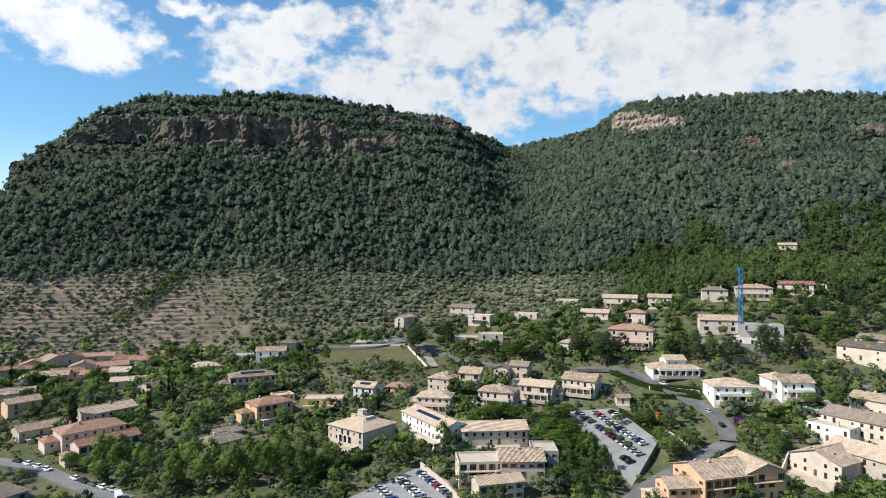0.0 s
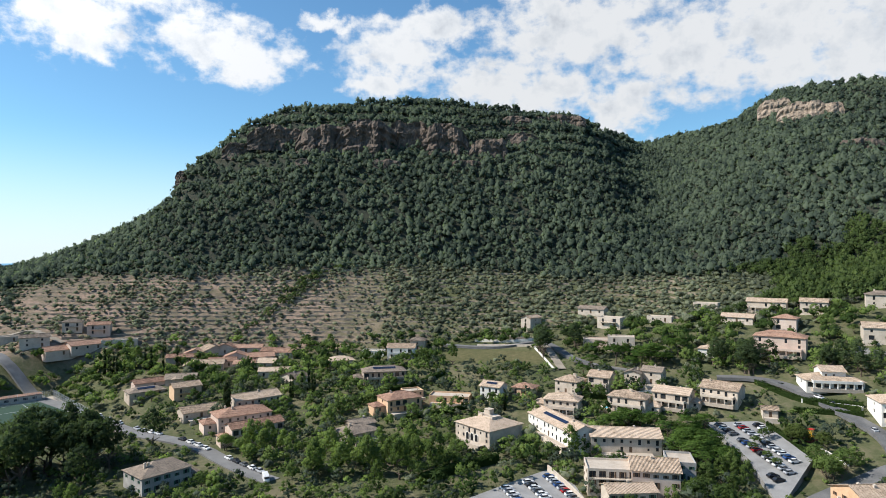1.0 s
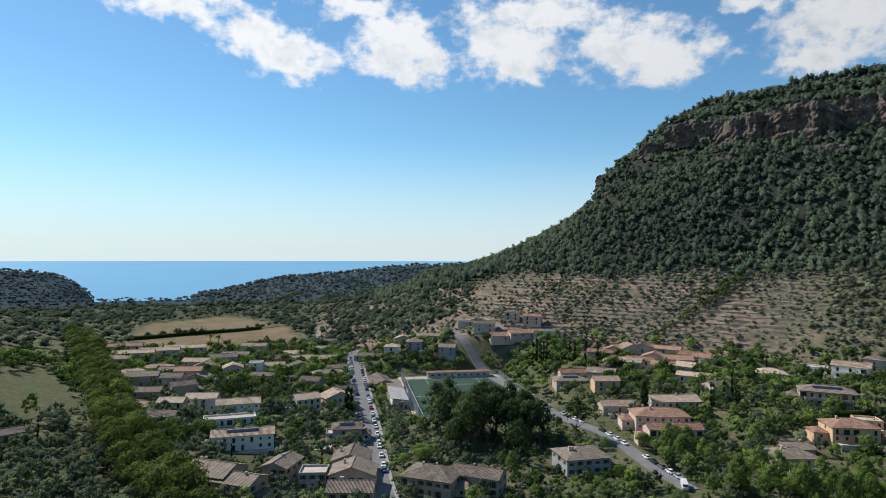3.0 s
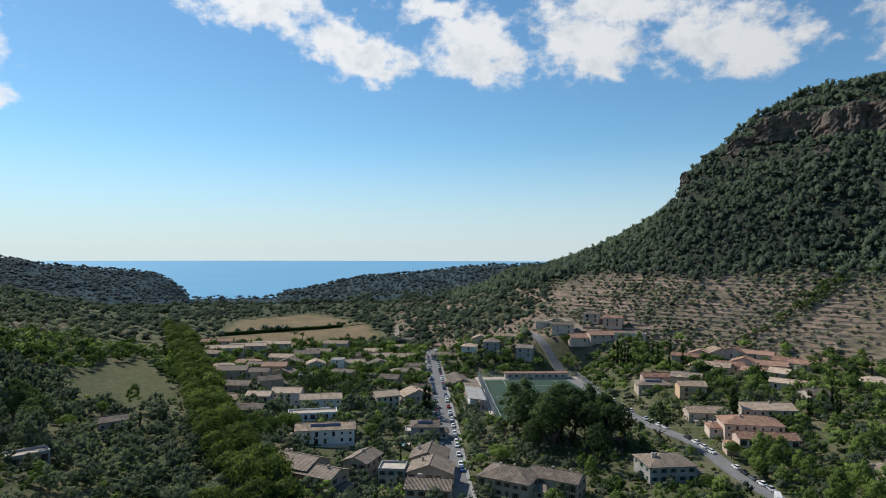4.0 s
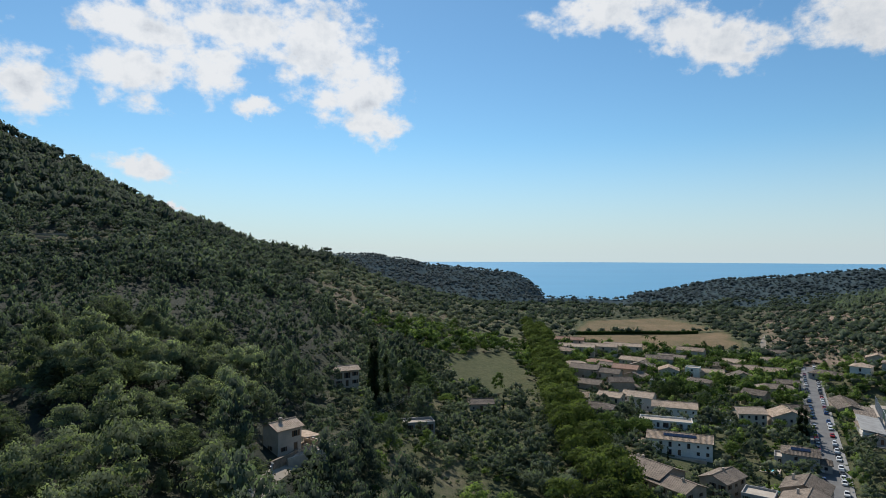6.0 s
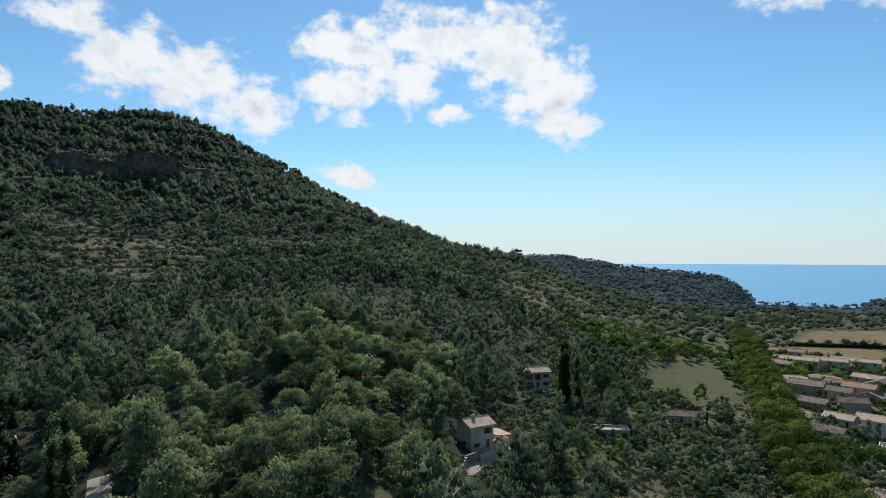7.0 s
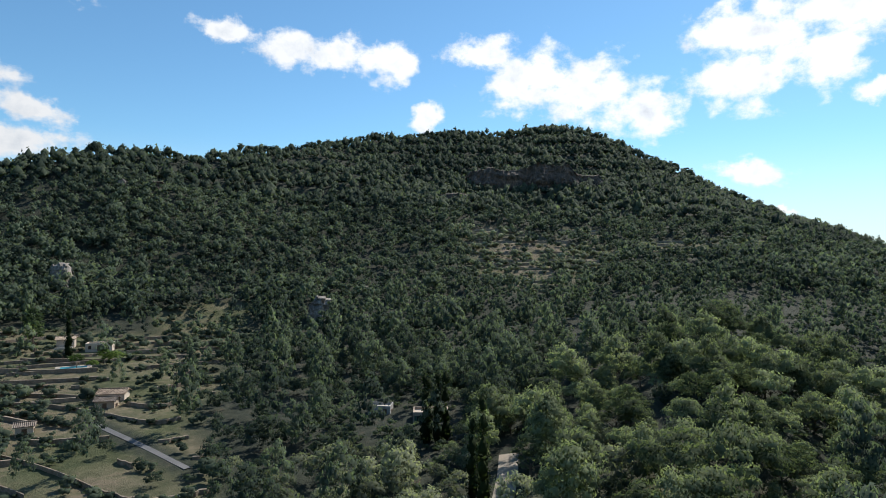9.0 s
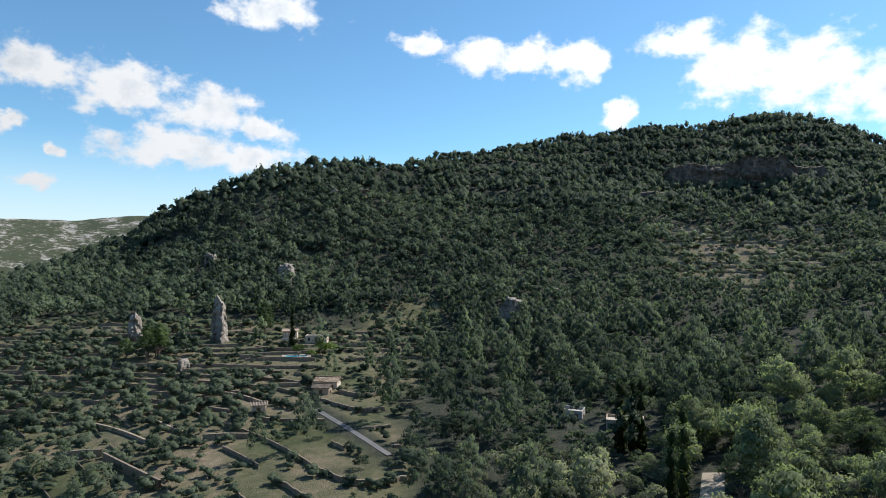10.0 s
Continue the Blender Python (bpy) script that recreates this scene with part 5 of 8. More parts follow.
def sheet(name, corners, mat, label, category, up=0.25):
    """A paved yard, levelled along the slope, with a skirt."""
    c = np.array(corners, float)
    z = ground(c[:, 0], c[:, 1])
    fit = np.linalg.lstsq(np.c_[c, np.ones(len(c))], z, rcond=None)[0]
    grid = np.stack(np.meshgrid(np.linspace(c[:, 0].min(), c[:, 0].max(), 24), np.linspace(c[:, 1].min(), c[:, 1].max(), 24)), -1).reshape(-1, 2)
    inside = inside_of(grid[:, 0], grid[:, 1], corners)
    lift_up = float(np.max((ground(grid[:, 0], grid[:, 1]) - np.c_[grid, np.ones(len(grid))] @ fit)[inside])) + 0.06
    bm = bmesh.new()
    top = [bm.verts.new((q[0], q[1], float(np.dot([*q, 1], fit)) + lift_up)) for q in c]
    low = [bm.verts.new((q[0], q[1], v.co.z - 3)) for q, v in zip(c, top)]
    bm.faces.new(top)
    for i in range(len(c)):
        j = (i + 1) % len(c)
        bm.faces.new([top[i], low[i], low[j], top[j]])
    bmesh.ops.recalc_face_normals(bm, faces=bm.faces)
    tagged(new(name, shared(name, bm, mat)), label, category, kind="structure")
    return lambda x, y: float(np.dot([x, y, 1], fit)) + lift_up


def inside_of(x, y, corners):
    hit = np.zeros(len(x), bool)
    for (x0, y0), (x1, y1) in zip(corners, corners[1:] + corners[:1]):
        cross = ((y0 > y) != (y1 > y)) & (x < (x1 - x0) * (y - y0) / (y1 - y0 + 1e-9) + x0)
        hit ^= cross
    return hit


CONCRETE = mottled("bleached_asphalt", (0.17, 0.168, 0.165), (0.30, 0.295, 0.285), 5.0, 12.0, 0.9, 0.3, 0.03)
park_height = sheet("car_park_upper", CAR_PARK, CONCRETE, "grey asphalt car park among trees", "car park")
lower_height = sheet("car_park_lower", LOWER_PARK, CONCRETE, "grey asphalt car park below the hotel", "car park")
ROAD_POINTS = [(np.stack(along(line, 3.0)[:2], 1), width) for _, width, line in ROADS]


def free(x, y, margin):
    """1 where nothing built stands."""
    x, y = np.asarray(x, float), np.asarray(y, float)
    ok = np.ones(len(x))
    for hx, hy, turn, a, b in SPOTS:
        near = np.hypot(x - hx, y - hy) < a + b + margin
        if near.any():
            c, s = math.cos(radians(turn)), math.sin(radians(turn))
            u, v = (x - hx) * c + (y - hy) * s, -(x - hx) * s + (y - hy) * c
            ok[(np.abs(u) < a + margin) & (np.abs(v) < b + margin)] = 0
    for p, width in ROAD_POINTS:
        for q in p:
            ok[np.hypot(x - q[0], y - q[1]) < width / 2 + margin * 0.8] = 0
    for corners in (CAR_PARK, LOWER_PARK):
        ok[inside_of(x, y, corners)] = 0
    return ok


# the sports ground
PX, PY, PT, PW, PD, PZ = *PADS[0][:3], 30.0, 46.5, PADS[0][5]
SPOTS.append((PX, PY, PT, PW + 2, PD + 11))


def on_pitch(name, bm, mat, label, category, parts=()):
    ob = new(name, shared(name, bm, mat))
    ob.location, ob.rotation_euler = (PX, PY, PZ), (0, 0, radians(PT))
    return tagged(ob, label, category)


pitch = new("sports_pitch")
pitch.location, pitch.rotation_euler = (PX, PY, PZ), (0, 0, radians(PT))
tagged(pitch, "green artificial-turf football pitch with white lines", "sports pitch")
part("turf", boxes((-PW, PW, -PD, PD, -0.6, 0.10)), TURF, pitch)
part("apron", boxes((-PW - 3, PW + 3, -PD - 2, -PD - 0.003, -0.6, 0.08), (-PW - 3, PW + 3, PD + 0.003, PD + 9, -0.6, 0.08), (-PW - 3, -PW - 0.003, -PD, PD, -0.6, 0.08),
                    (PW + 0.003, PW + 3, -PD, PD, -0.6, 0.08)), PAVING, pitch, "pale concrete apron round the turf")
marks = [(-PW + 2, PW - 2, s * (PD - 2) - 0.08, s * (PD - 2) + 0.08, 0.104, 0.112) for s in (-1, 1)]
marks += [(s * (PW - 2) - 0.08, s * (PW - 2) + 0.08, -PD + 2.1, PD - 2.1, 0.104, 0.112) for s in (-1, 1)]
marks += [(-PW + 2.1, PW - 2.1, -0.08, 0.08, 0.104, 0.112)]
for s in (-1, 1):
    y0 = s * (PD - 18)
    marks += [(-16, 16, y0 - 0.08, y0 + 0.08, 0.104, 0.112)]
    for q in (-16, 16):
        marks += [(q - 0.08, q + 0.08, min(y0, s * (PD - 2)) + 0.1, max(y0, s * (PD - 2)) - 0.1, 0.104, 0.112)]
for m in marks:
    part("line", boxes(m), LINE, pitch)
for s in (-1, 1):
    y0 = s * (PD - 2)
    goal = boxes((-3.7, -3.58, y0 - 0.06, y0 + 0.06, 0.1, 2.54), (3.58, 3.7, y0 - 0.06, y0 + 0.06, 0.1, 2.54), (-3.7, 3.7, y0 - 0.06, y0 + 0.06, 2.54, 2.66))
    g = on_pitch("goal", goal, LINE, "white football goal frame on the turf", "goal")


def net_fence(x0, y0, x1, y1, tall, name="sports_fence"):
    fence = new(name)
    fence.location, fence.rotation_euler = (PX, PY, PZ), (0, 0, radians(PT))
    tagged(fence, "tall pale steel mesh fence beside the pitch", "fence", "fences of the sports ground")
    length = math.hypot(x1 - x0, y1 - y0)
    n = max(2, int(length / 4))
    ux, uy = (x1 - x0) / length, (y1 - y0) / length
    for i in range(n + 1):
        x, y = x0 + ux * length * i / n, y0 + uy * length * i / n
        part("post", boxes((x - 0.06, x + 0.06, y - 0.06, y + 0.06, -0.3, tall)), STEEL, fence)
    wire = bmesh.new()
    for k in range(int(tall / 1.2) + 1):
        z = 0.2 + k * 1.2
        box(wire, min(x0, x1) - 0.015, max(x0, x1) + 0.015, min(y0, y1) - 0.015, max(y0, y1) + 0.015, z, z + 0.05)
    for k in range(int(length / 0.4)):
        x, y = x0 + ux * 0.4 * k, y0 + uy * 0.4 * k
        box(wire, x - 0.022, x + 0.022, y - 0.022, y + 0.022, 0.1, tall)
    part("wire_mesh", wire, STEEL, fence)


net_fence(-PW - 1, -PD, -PW - 1, PD * 0.15, 6.0)
net_fence(-PW - 1, PD * 0.35, -PW - 1, PD + 1, 6.0)
net_fence(-PW - 1, PD + 1.2, PW + 1, PD + 1.2, 5.0)
net_fence(PW + 1, -PD * 0.2, PW + 1, PD, 5.0)
club = new("clubhouse")
club.location, club.rotation_euler = (PX, PY, PZ), (0, 0, radians(PT))
tagged(club, "long low clubhouse with red-brown roof behind the pitch", "building")
part("wall", boxes((-14, 26, PD + 3, PD + 8.6, 0.08, 3.2)), GREY, club)
part("roof", boxes((-14.5, 26.5, PD + 2.4, PD + 9.2, 3.203, 3.5)), TILES_RED, club, "flat red-brown tiled roof")
for i in range(9):
    part("window", boxes((-12 + i * 4.2, -10 + i * 4.2, PD + 2.96, PD + 2.997, 1.2, 2.4)), PANE, club)


def side_shed(y0, y1, tall, mat, label, roof_label):
    """A long low building beside the pitch under one sloping roof."""
    ob = new("pitch_shed")
    ob.location, ob.rotation_euler = (PX, PY, PZ), (0, 0, radians(PT))
    tagged(ob, label, "building")
    part("wall", boxes((-PW - 12, -PW - 4.2, y0, y1, -0.5, tall)), WHITE, ob)
    slope = bmesh.new()
    rows = [[(-PW - 12.6, y, tall + 1.2), (-PW - 3.5, y, tall + 0.02), (-PW - 3.5, y, tall + 0.2), (-PW - 12.6, y, tall + 1.38)] for y in (y0 - 0.5, y1 + 0.5)]
    v = [[slope.verts.new(p) for p in row] for row in rows]
    for i in range(4):
        j = (i + 1) % 4
        slope.faces.new([v[0][i], v[0][j], v[1][j], v[1][i]])
    slope.faces.new(v[0]), slope.faces.new(v[1][::-1])
    bmesh.ops.recalc_face_normals(slope, faces=slope.faces)
    part("roof", slope, mat, ob, roof_label)
    n = int((y1 - y0) / 4)
    for i in range(n):
        y = y0 + (i + 0.5) * (y1 - y0) / n
        part("window", boxes((-PW - 4.197, -PW - 4.16, y - 0.8, y + 0.8, 1.0, 2.2)), PANE, ob)
    SPOTS.append((PX + (-PW - 8) * math.cos(radians(PT)) - (y0 + y1) / 2 * math.sin(radians(PT)), PY + (-PW - 8) * math.sin(radians(PT)) + (y0 + y1) / 2 * math.cos(radians(PT)), PT, 4.5, (y1 - y0) / 2))


side_shed(-PD * 0.55, PD * 0.06, 4.2, GREY, "long white shed with a grey roof beside the sports pitch", "grey fibre-cement roof")
side_shed(PD * 0.10, PD * 0.62, 3.4, TILES_OLD, "low changing rooms beside the sports pitch", "brown tiled roof")

# ------------------------------------------------------------------ rock faces
def rock_material(name, stops):
    m, t, b = material(name, 0.92, spec=0.2)
    at = place(t)
    tall = fractal(t, vec(t, "MULTIPLY", at, (0.35, 0.35, 0.10)), 1.0, 5.0, 0.62)
    fine = fractal(t, at, 0.9, 5.0, 0.7)
    f = calc(t, "MULTIPLY_ADD", fine, 0.55, calc(t, "MULTIPLY_ADD", tall, 0.9, -0.22))
    t.links.new(ramp(t, f, stops), b.inputs["Base Color"])
    bumped(t, b, fine, 0.9, 0.8)
    return m


ROCK = rock_material("red_grey_limestone", [(0.28, (0.045, 0.042, 0.036)), (0.45, (0.095, 0.080, 0.066)), (0.6, (0.165, 0.122, 0.095)), (0.82, (0.28, 0.225, 0.18))])
PALE_ROCK = rock_material("pale_limestone", [(0.22, (0.085, 0.075, 0.062)), (0.42, (0.22, 0.175, 0.135)), (0.6, (0.36, 0.285, 0.215)), (0.8, (0.48, 0.42, 0.35))])
GREY_ROCK = rock_material("grey_limestone", [(0.25, (0.075, 0.068, 0.058)), (0.44, (0.19, 0.165, 0.14)), (0.60, (0.32, 0.285, 0.245)), (0.82, (0.46, 0.42, 0.37))])


def crag(x, y, wide, tall, deep, mat, label, seed, lean=0.22):
    """A broken cliff set into the slope: columns and ledges of rock that stand out from one another."""
    az_here = math.degrees(math.atan2(-x, y))
    cell = 1.1 if wide > 20 else 0.55
    nu, nv = max(12, int(wide / cell)), max(10, int(tall / cell))
    g = np.random.default_rng(seed)
    u, v = np.meshgrid(np.linspace(-0.5, 0.5, nu), np.linspace(0, 1, nv), indexing="ij")
    ph = g.uniform(0, 100)
    X, Z = u * wide, v * tall
    column = lattice(X / min(5.5, 0.3 * wide) + ph, Z / 40 + ph, 91)
    ledge = lattice(X / 22 + ph, Z / 4.5 - ph, 92)
    small = lattice(X / 2.2 + ph, Z / 2.6 + ph, 93)
    round_off = 1 - np.abs(2 * u) ** (3 if wide > 20 else 1.6)
    top = 1 - (0.14 if wide > 20 else 0.20) * np.abs(np.round(3 * lattice(X / ((0.22 if wide > 20 else 0.6) * wide) + ph, X * 0 + 3, 94)) / 3) - (0.38 if wide > 20 else 0.16) * np.abs(2 * u) ** 5
    sharp = np.round(column * 2.5) / 2.5
    out = deep * (0.30 * round_off + 0.28 * sharp + 0.22 * column + 0.30 * np.round(ledge * 3) / 3 + 0.20 * small) * (1 - 0.15 * v)
    if wide <= 20:           # lone outcrops: narrower and broken towards the top
        X = X * (1 - 0.16 * v ** 1.5) + 0.16 * wide * lattice(Z / 5 + ph, Z * 0 + ph, 95) * v + 0.10 * wide * small
        out = out + deep * (0.35 * round_off - 0.10 + 0.22 * lattice(X / 1.1 + ph, Z / 1.2 - ph, 96))
    Y = -out + lean * Z + (v >= 0.999) * deep * 0.8
    Zz = Z * top - tall * 0.12
    faces = []
    for i in range(nu - 1):
        for j in range(nv - 1):
            p = i * nv + j
            faces.append((p, p + nv, p + nv + 1, p + 1))
    front = np.stack([X, Y, Zz], -1).reshape(-1, 3)
    # the back, sunk in the hill, closes the block
    back = np.stack([X[:, [0, -1]], np.full((nu, 2), deep * 1.6), Zz[:, [0, -1]]], -1).reshape(-1, 3)
    n0 = len(front)
    for i in range(nu - 1):
        a, b = i * nv + nv - 1, (i + 1) * nv + nv - 1
        c, d = n0 + i * 2, n0 + (i + 1) * 2
        faces += [(a, b, d + 1, c + 1), (c + 1, d + 1, d, c)]
    ob = new("rock_face", mesh_from("rock_face", np.concatenate([front, back]), faces, mat))
    z = height(x, y)
    ob.location, ob.rotation_euler = (x, y, z), (0, 0, radians(az_here))
    SPOTS.append((x, y, az_here, wide * (0.16 if wide > 20 else 0.42), deep * 0.3))
    return tagged(ob, label, "rock")


# x, y, breadth, height, depth
RED_CRAGS = [(-313.9, 555.4, 41, 20, 7), (-282.3, 563.2, 57, 29, 8), (-235.1, 567.2, 56, 38, 9), (-193.8, 575.2, 61, 46, 9), (-158.2, 599.5, 45, 33, 8), (-122.7, 600.1, 50, 41, 8), (-79.8, 607.3, 39, 25, 7), (-48.9, 638.1, 35, 23, 6), (-172.3, 565.3, 32, 11, 5), (-240.2, 543.8, 27, 10, 5), (-98.8, 588.3, 33, 10, 5), (-59.7, 695.4, 38, 17, 6), (-16.0, 731.8, 67, 17, 6), (245.1, 595.5, 35, 15, 6), (299.6, 601.0, 18, 15, 4), (310.3, 543.1, 34, 13, 5), (334.4, 519.1, 23, 10, 4), (391.4, 567.0, 25, 15, 4), (-73.5, 624.2, 23, 14, 4), (-365.1, 530.5, 11, 15, 6), (-381.7, -380.6, 59, 26, 9), (-408.4, -352.5, 64, 30, 10), (-436.0, -332.7, 40, 20, 6), (-330.2, -377.5, 32, 10, 5), (-120.4, -442.9, 17, 9, 4)]
PALE_CRAGS = [(213.6, 717.4, 34, 25, 6), (225.5, 674.8, 45, 26, 7), (247.0, 666.2, 26, 23, 6), (-13.9, -274.1, 7, 22, 5), (17.8, -281.4, 6, 13, 4), (-15.2, -383.2, 8, 13, 4), (-52.7, -350.6, 10, 14, 4), (-145.1, -262.0, 11, 14, 5), (-0.3, -240.5, 4, 4, 2.5), (-182.1, -277.0, 4, 4, 2), (-100.1, -445.9, 8, 9, 3), (-54.0, -356.9, 13, 10, 4)]
for k, (x, y, w, h, d) in enumerate(RED_CRAGS):
    crag(x, y, w, h, d, ROCK, "reddish grey limestone cliff below the crest", 300 + k)
for k, (x, y, w, h, d) in enumerate(PALE_CRAGS):
    crag(x, y, w, h, d, PALE_ROCK if y > 0 else GREY_ROCK, "pale limestone crag among the pines", 400 + k)

# ------------------------------------------------------------------ woods
rng = np.random.default_rng(7)


def ico():
    bm = bmesh.new()
    bmesh.ops.create_icosphere(bm, subdivisions=1, radius=1.0)
    v = np.array([q.co[:] for q in bm.verts])
    f = np.array([[q.index for q in p.verts] for p in bm.faces])
    bm.free()
    return v, f


ICO_V, ICO_F = ico()
OCTA_V = np.array([(1, 0, 0), (-1, 0, 0), (0, 1, 0), (0, -1, 0), (0, 0, 1), (0, 0, -1)], float)
OCTA_F = np.array([(0, 2, 4), (2, 1, 4), (1, 3, 4), (3, 0, 4), (2, 0, 5), (1, 2, 5), (3, 1, 5), (0, 3, 5)])


def crown(kind, leaves, size, seed, lumps=0, core=0.80, stem=0.0, up=0.0):
    """A crown about one unit broad standing on the origin, as vertices, triangles and rounded normals: puffs of leaf sprays about a dense inside."""
    g = np.random.default_rng(seed)
    lumps = lumps or {"pine": 6, "umbrella": 6, "oak": 5, "olive": 4, "cypress": 4, "poplar": 5}[kind]
    many = lumps > 6
    vs, fs, ns, count = [], [], [], 0
    centres = []
    for k in range(lumps):
        a, s = 2.4 * k + g.uniform(-0.5, 0.5), g.uniform(0.05, 1) ** 0.5
        turn = np.array([math.cos(a), math.sin(a), 0.0])
        if kind == "pine":
            f = (k + 0.5) / lumps
            if many:
                reach = 0.40 * math.sin(math.pi * (0.30 + 0.68 * f)) ** 0.9
                c = turn * reach * g.uniform(0.55, 1.0) + np.array([0, 0, 0.26 + 0.64 * f + 0.06 * g.random()])
                rad = np.array([1, 1, 0.72]) * g.uniform(0.12, 0.19)
            else:
                s *= 1.0 if lumps > 2 else 0.55
                c = turn * 0.27 * s + np.array([0, 0, 0.40 + 0.46 * f + 0.1 * g.random() - 0.12 * s])
                rad = np.array([1, 1, 0.95]) * g.uniform(0.20, 0.28) * (1.7 if lumps < 2 else 1.45 if lumps < 3 else 1.2 if lumps < 5 else 1.0)
                rad[2] *= 1.25 if lumps < 2 else 1.0
        elif kind == "umbrella":
            s *= 1.0 if lumps > 2 else 0.55
            c = turn * (0.38 if many else 0.30) * s + np.array([0, 0, 0.66 + 0.24 * g.random() - 0.22 * s * s])
            rad = np.array([1, 1, 0.60]) * (g.uniform(0.13, 0.20) if many else g.uniform(0.20, 0.30) * (1.85 if lumps < 2 else 1.5 if lumps < 3 else 1.3 if lumps < 5 else 1.0))
        elif kind == "cypress":
            c = turn * 0.02 + np.array([0, 0, 0.35 + 0.75 * k])
            rad = np.array([0.26, 0.26, 0.60]) * (1.0 - 0.16 * k)
        elif many:
            q = math.acos(1 - 1.25 * (k + 0.5) / lumps)
            c = turn * 0.34 * math.sin(q) * g.uniform(0.75, 1.08) + np.array([0, 0, 0.42 + 0.34 * math.cos(q) * g.uniform(0.8, 1.1)])
            rad = np.array([1, 1, 0.85]) * g.uniform(0.13, 0.21)
        else:
            s *= 1.0 if lumps > 2 else 0.6
            c = turn * 0.28 * s + np.array([0, 0, 0.36 + 0.30 * g.random()])
            rad = np.array([1, 1, 0.85]) * g.uniform(0.22, 0.32) * (1.75 if lumps < 2 else 1.45 if lumps < 3 else 1.25 if lumps < 4 else 1.0)
        centres.append((c, rad))
    heart = np.mean([c for c, _ in centres], axis=0) - np.array([0, 0, 0.10])

    def outward(p, c):
        n = (p - c) / (np.linalg.norm(p - c, axis=-1, keepdims=True) + 1e-6) + 0.7 * (p - heart) / (np.linalg.norm(p - heart, axis=-1, keepdims=True) + 1e-6)
        # up tilts the leaf normals skyward, so crowns look lit from above.
        n = n + np.array([0, 0, up])
        return n / (np.linalg.norm(n, axis=-1, keepdims=True) + 1e-6)

    for c, rad in centres:
        shape_v, shape_f = (ICO_V, ICO_F) if lumps > 2 and core > 0.7 else (OCTA_V * (1.15 if lumps < 3 else 0.95), OCTA_F)
        v = shape_v * (rad * core) * (1 + 0.24 * g.uniform(-1, 1, (len(shape_v), 1))) + c
        vs.append(v), fs.append(shape_f + count), ns.append(outward(v, c))
        count += len(v)
    for k in range(leaves):
        c, rad = centres[k % lumps]
        d = g.normal(size=3)
        d[2] = abs(d[2]) * 0.9 - 0.25 if kind != "cypress" else d[2]
        d /= np.linalg.norm(d)
        p = c + d * rad * g.uniform(0.80 if core > 0.75 else 0.52, 1.16)
        u = np.cross(d, g.normal(size=3))
        u /= np.linalg.norm(u)
        w = np.cross(d, u) + d * g.uniform(-0.5, 0.6)
        e = size * g.uniform(0.6, 1.3)
        tri = np.array([p - u * e, p + u * e * 0.9 + d * e * 0.4, p + w * e * 1.3])
        n = outward(tri, c)
        if np.dot(np.cross(tri[1] - tri[0], tri[2] - tri[0]), n.sum(0)) < 0:
            tri, n = tri[::-1], n[::-1]
        vs.append(tri), ns.append(n)
        fs.append(np.array([[count, count + 1, count + 2]]))
        count += 3
    if stem:
        ring = np.array([(math.cos(q), math.sin(q), 0) for q in (0, 2.1, 4.2)])
        vs.append(np.concatenate([ring * stem + (0, 0, -0.05), ring * stem * 0.6 + (0, 0, 0.7)]))
        ns.append(np.concatenate([ring, ring]))
        fs.append(np.array([(i, (i + 1) % 3, 3 + (i + 1) % 3) for i in range(3)] + [(i, 3 + (i + 1) % 3, 3 + i) for i in range(3)]) + count)
    return np.concatenate(vs), np.concatenate(fs), np.concatenate(ns)


def scatter(name, spots, crowns, mat, label, category="trees"):
    """One mesh of many trees: spots are rows of x, y, z, breadth, height."""
    vs, fs, ns, tint, count = [], [], [], [], 0
    pick = rng.integers(0, len(crowns), len(spots))
    turn = rng.uniform(0, 6.28, len(spots))
    for k, (cv, cf, cn) in enumerate(crowns):
        s = spots[pick == k]
        if not len(s):
            continue
        c, n = np.cos(turn[pick == k])[:, None], np.sin(turn[pick == k])[:, None]
        x = (cv[None, :, 0] * c - cv[None, :, 1] * n) * s[:, 3:4] + s[:, 0:1]
        y = (cv[None, :, 0] * n + cv[None, :, 1] * c) * s[:, 3:4] + s[:, 1:2]
        z = cv[None, :, 2] * s[:, 4:5] + s[:, 2:3]
        vs.append(np.stack([x, y, z], -1).reshape(-1, 3))
        nx, ny = cn[None, :, 0] * c - cn[None, :, 1] * n, cn[None, :, 0] * n + cn[None, :, 1] * c
        ns.append(np.stack([nx, ny, np.broadcast_to(cn[None, :, 2], nx.shape)], -1).reshape(-1, 3))
        fs.append((cf[None] + (np.arange(len(s)) * len(cv))[:, None, None] + count).reshape(-1, 3))
        tint.append(np.repeat(rng.random(len(s)), len(cv)))
        count += len(s) * len(cv)
    me = mesh_from(name, np.concatenate(vs), np.concatenate(fs), mat, True, np.concatenate(ns))
    me.attributes.new("tint", "FLOAT", "POINT").data.foreach_set("value", np.concatenate(tint).astype(np.float32))
    ob = new(name, me)
    return tagged(ob, label, category, kind="stuff")


def spread(a0, a1, r0, r1, spacing, chance):
    """Trees strewn over a sector at about that spacing, kept with the chance that the place gives."""
    n = int(0.5 * radians(a1 - a0) * (r1 * r1 - r0 * r0) / spacing ** 2)
    a = np.radians(rng.uniform(a0, a1, n))
    r = np.sqrt(rng.uniform(r0 * r0, r1 * r1, n))
    x, y = -np.sin(a) * r, np.cos(a) * r
    keep = rng.random(n) < chance(x, y, np.degrees(a), r)
    return x[keep], y[keep]


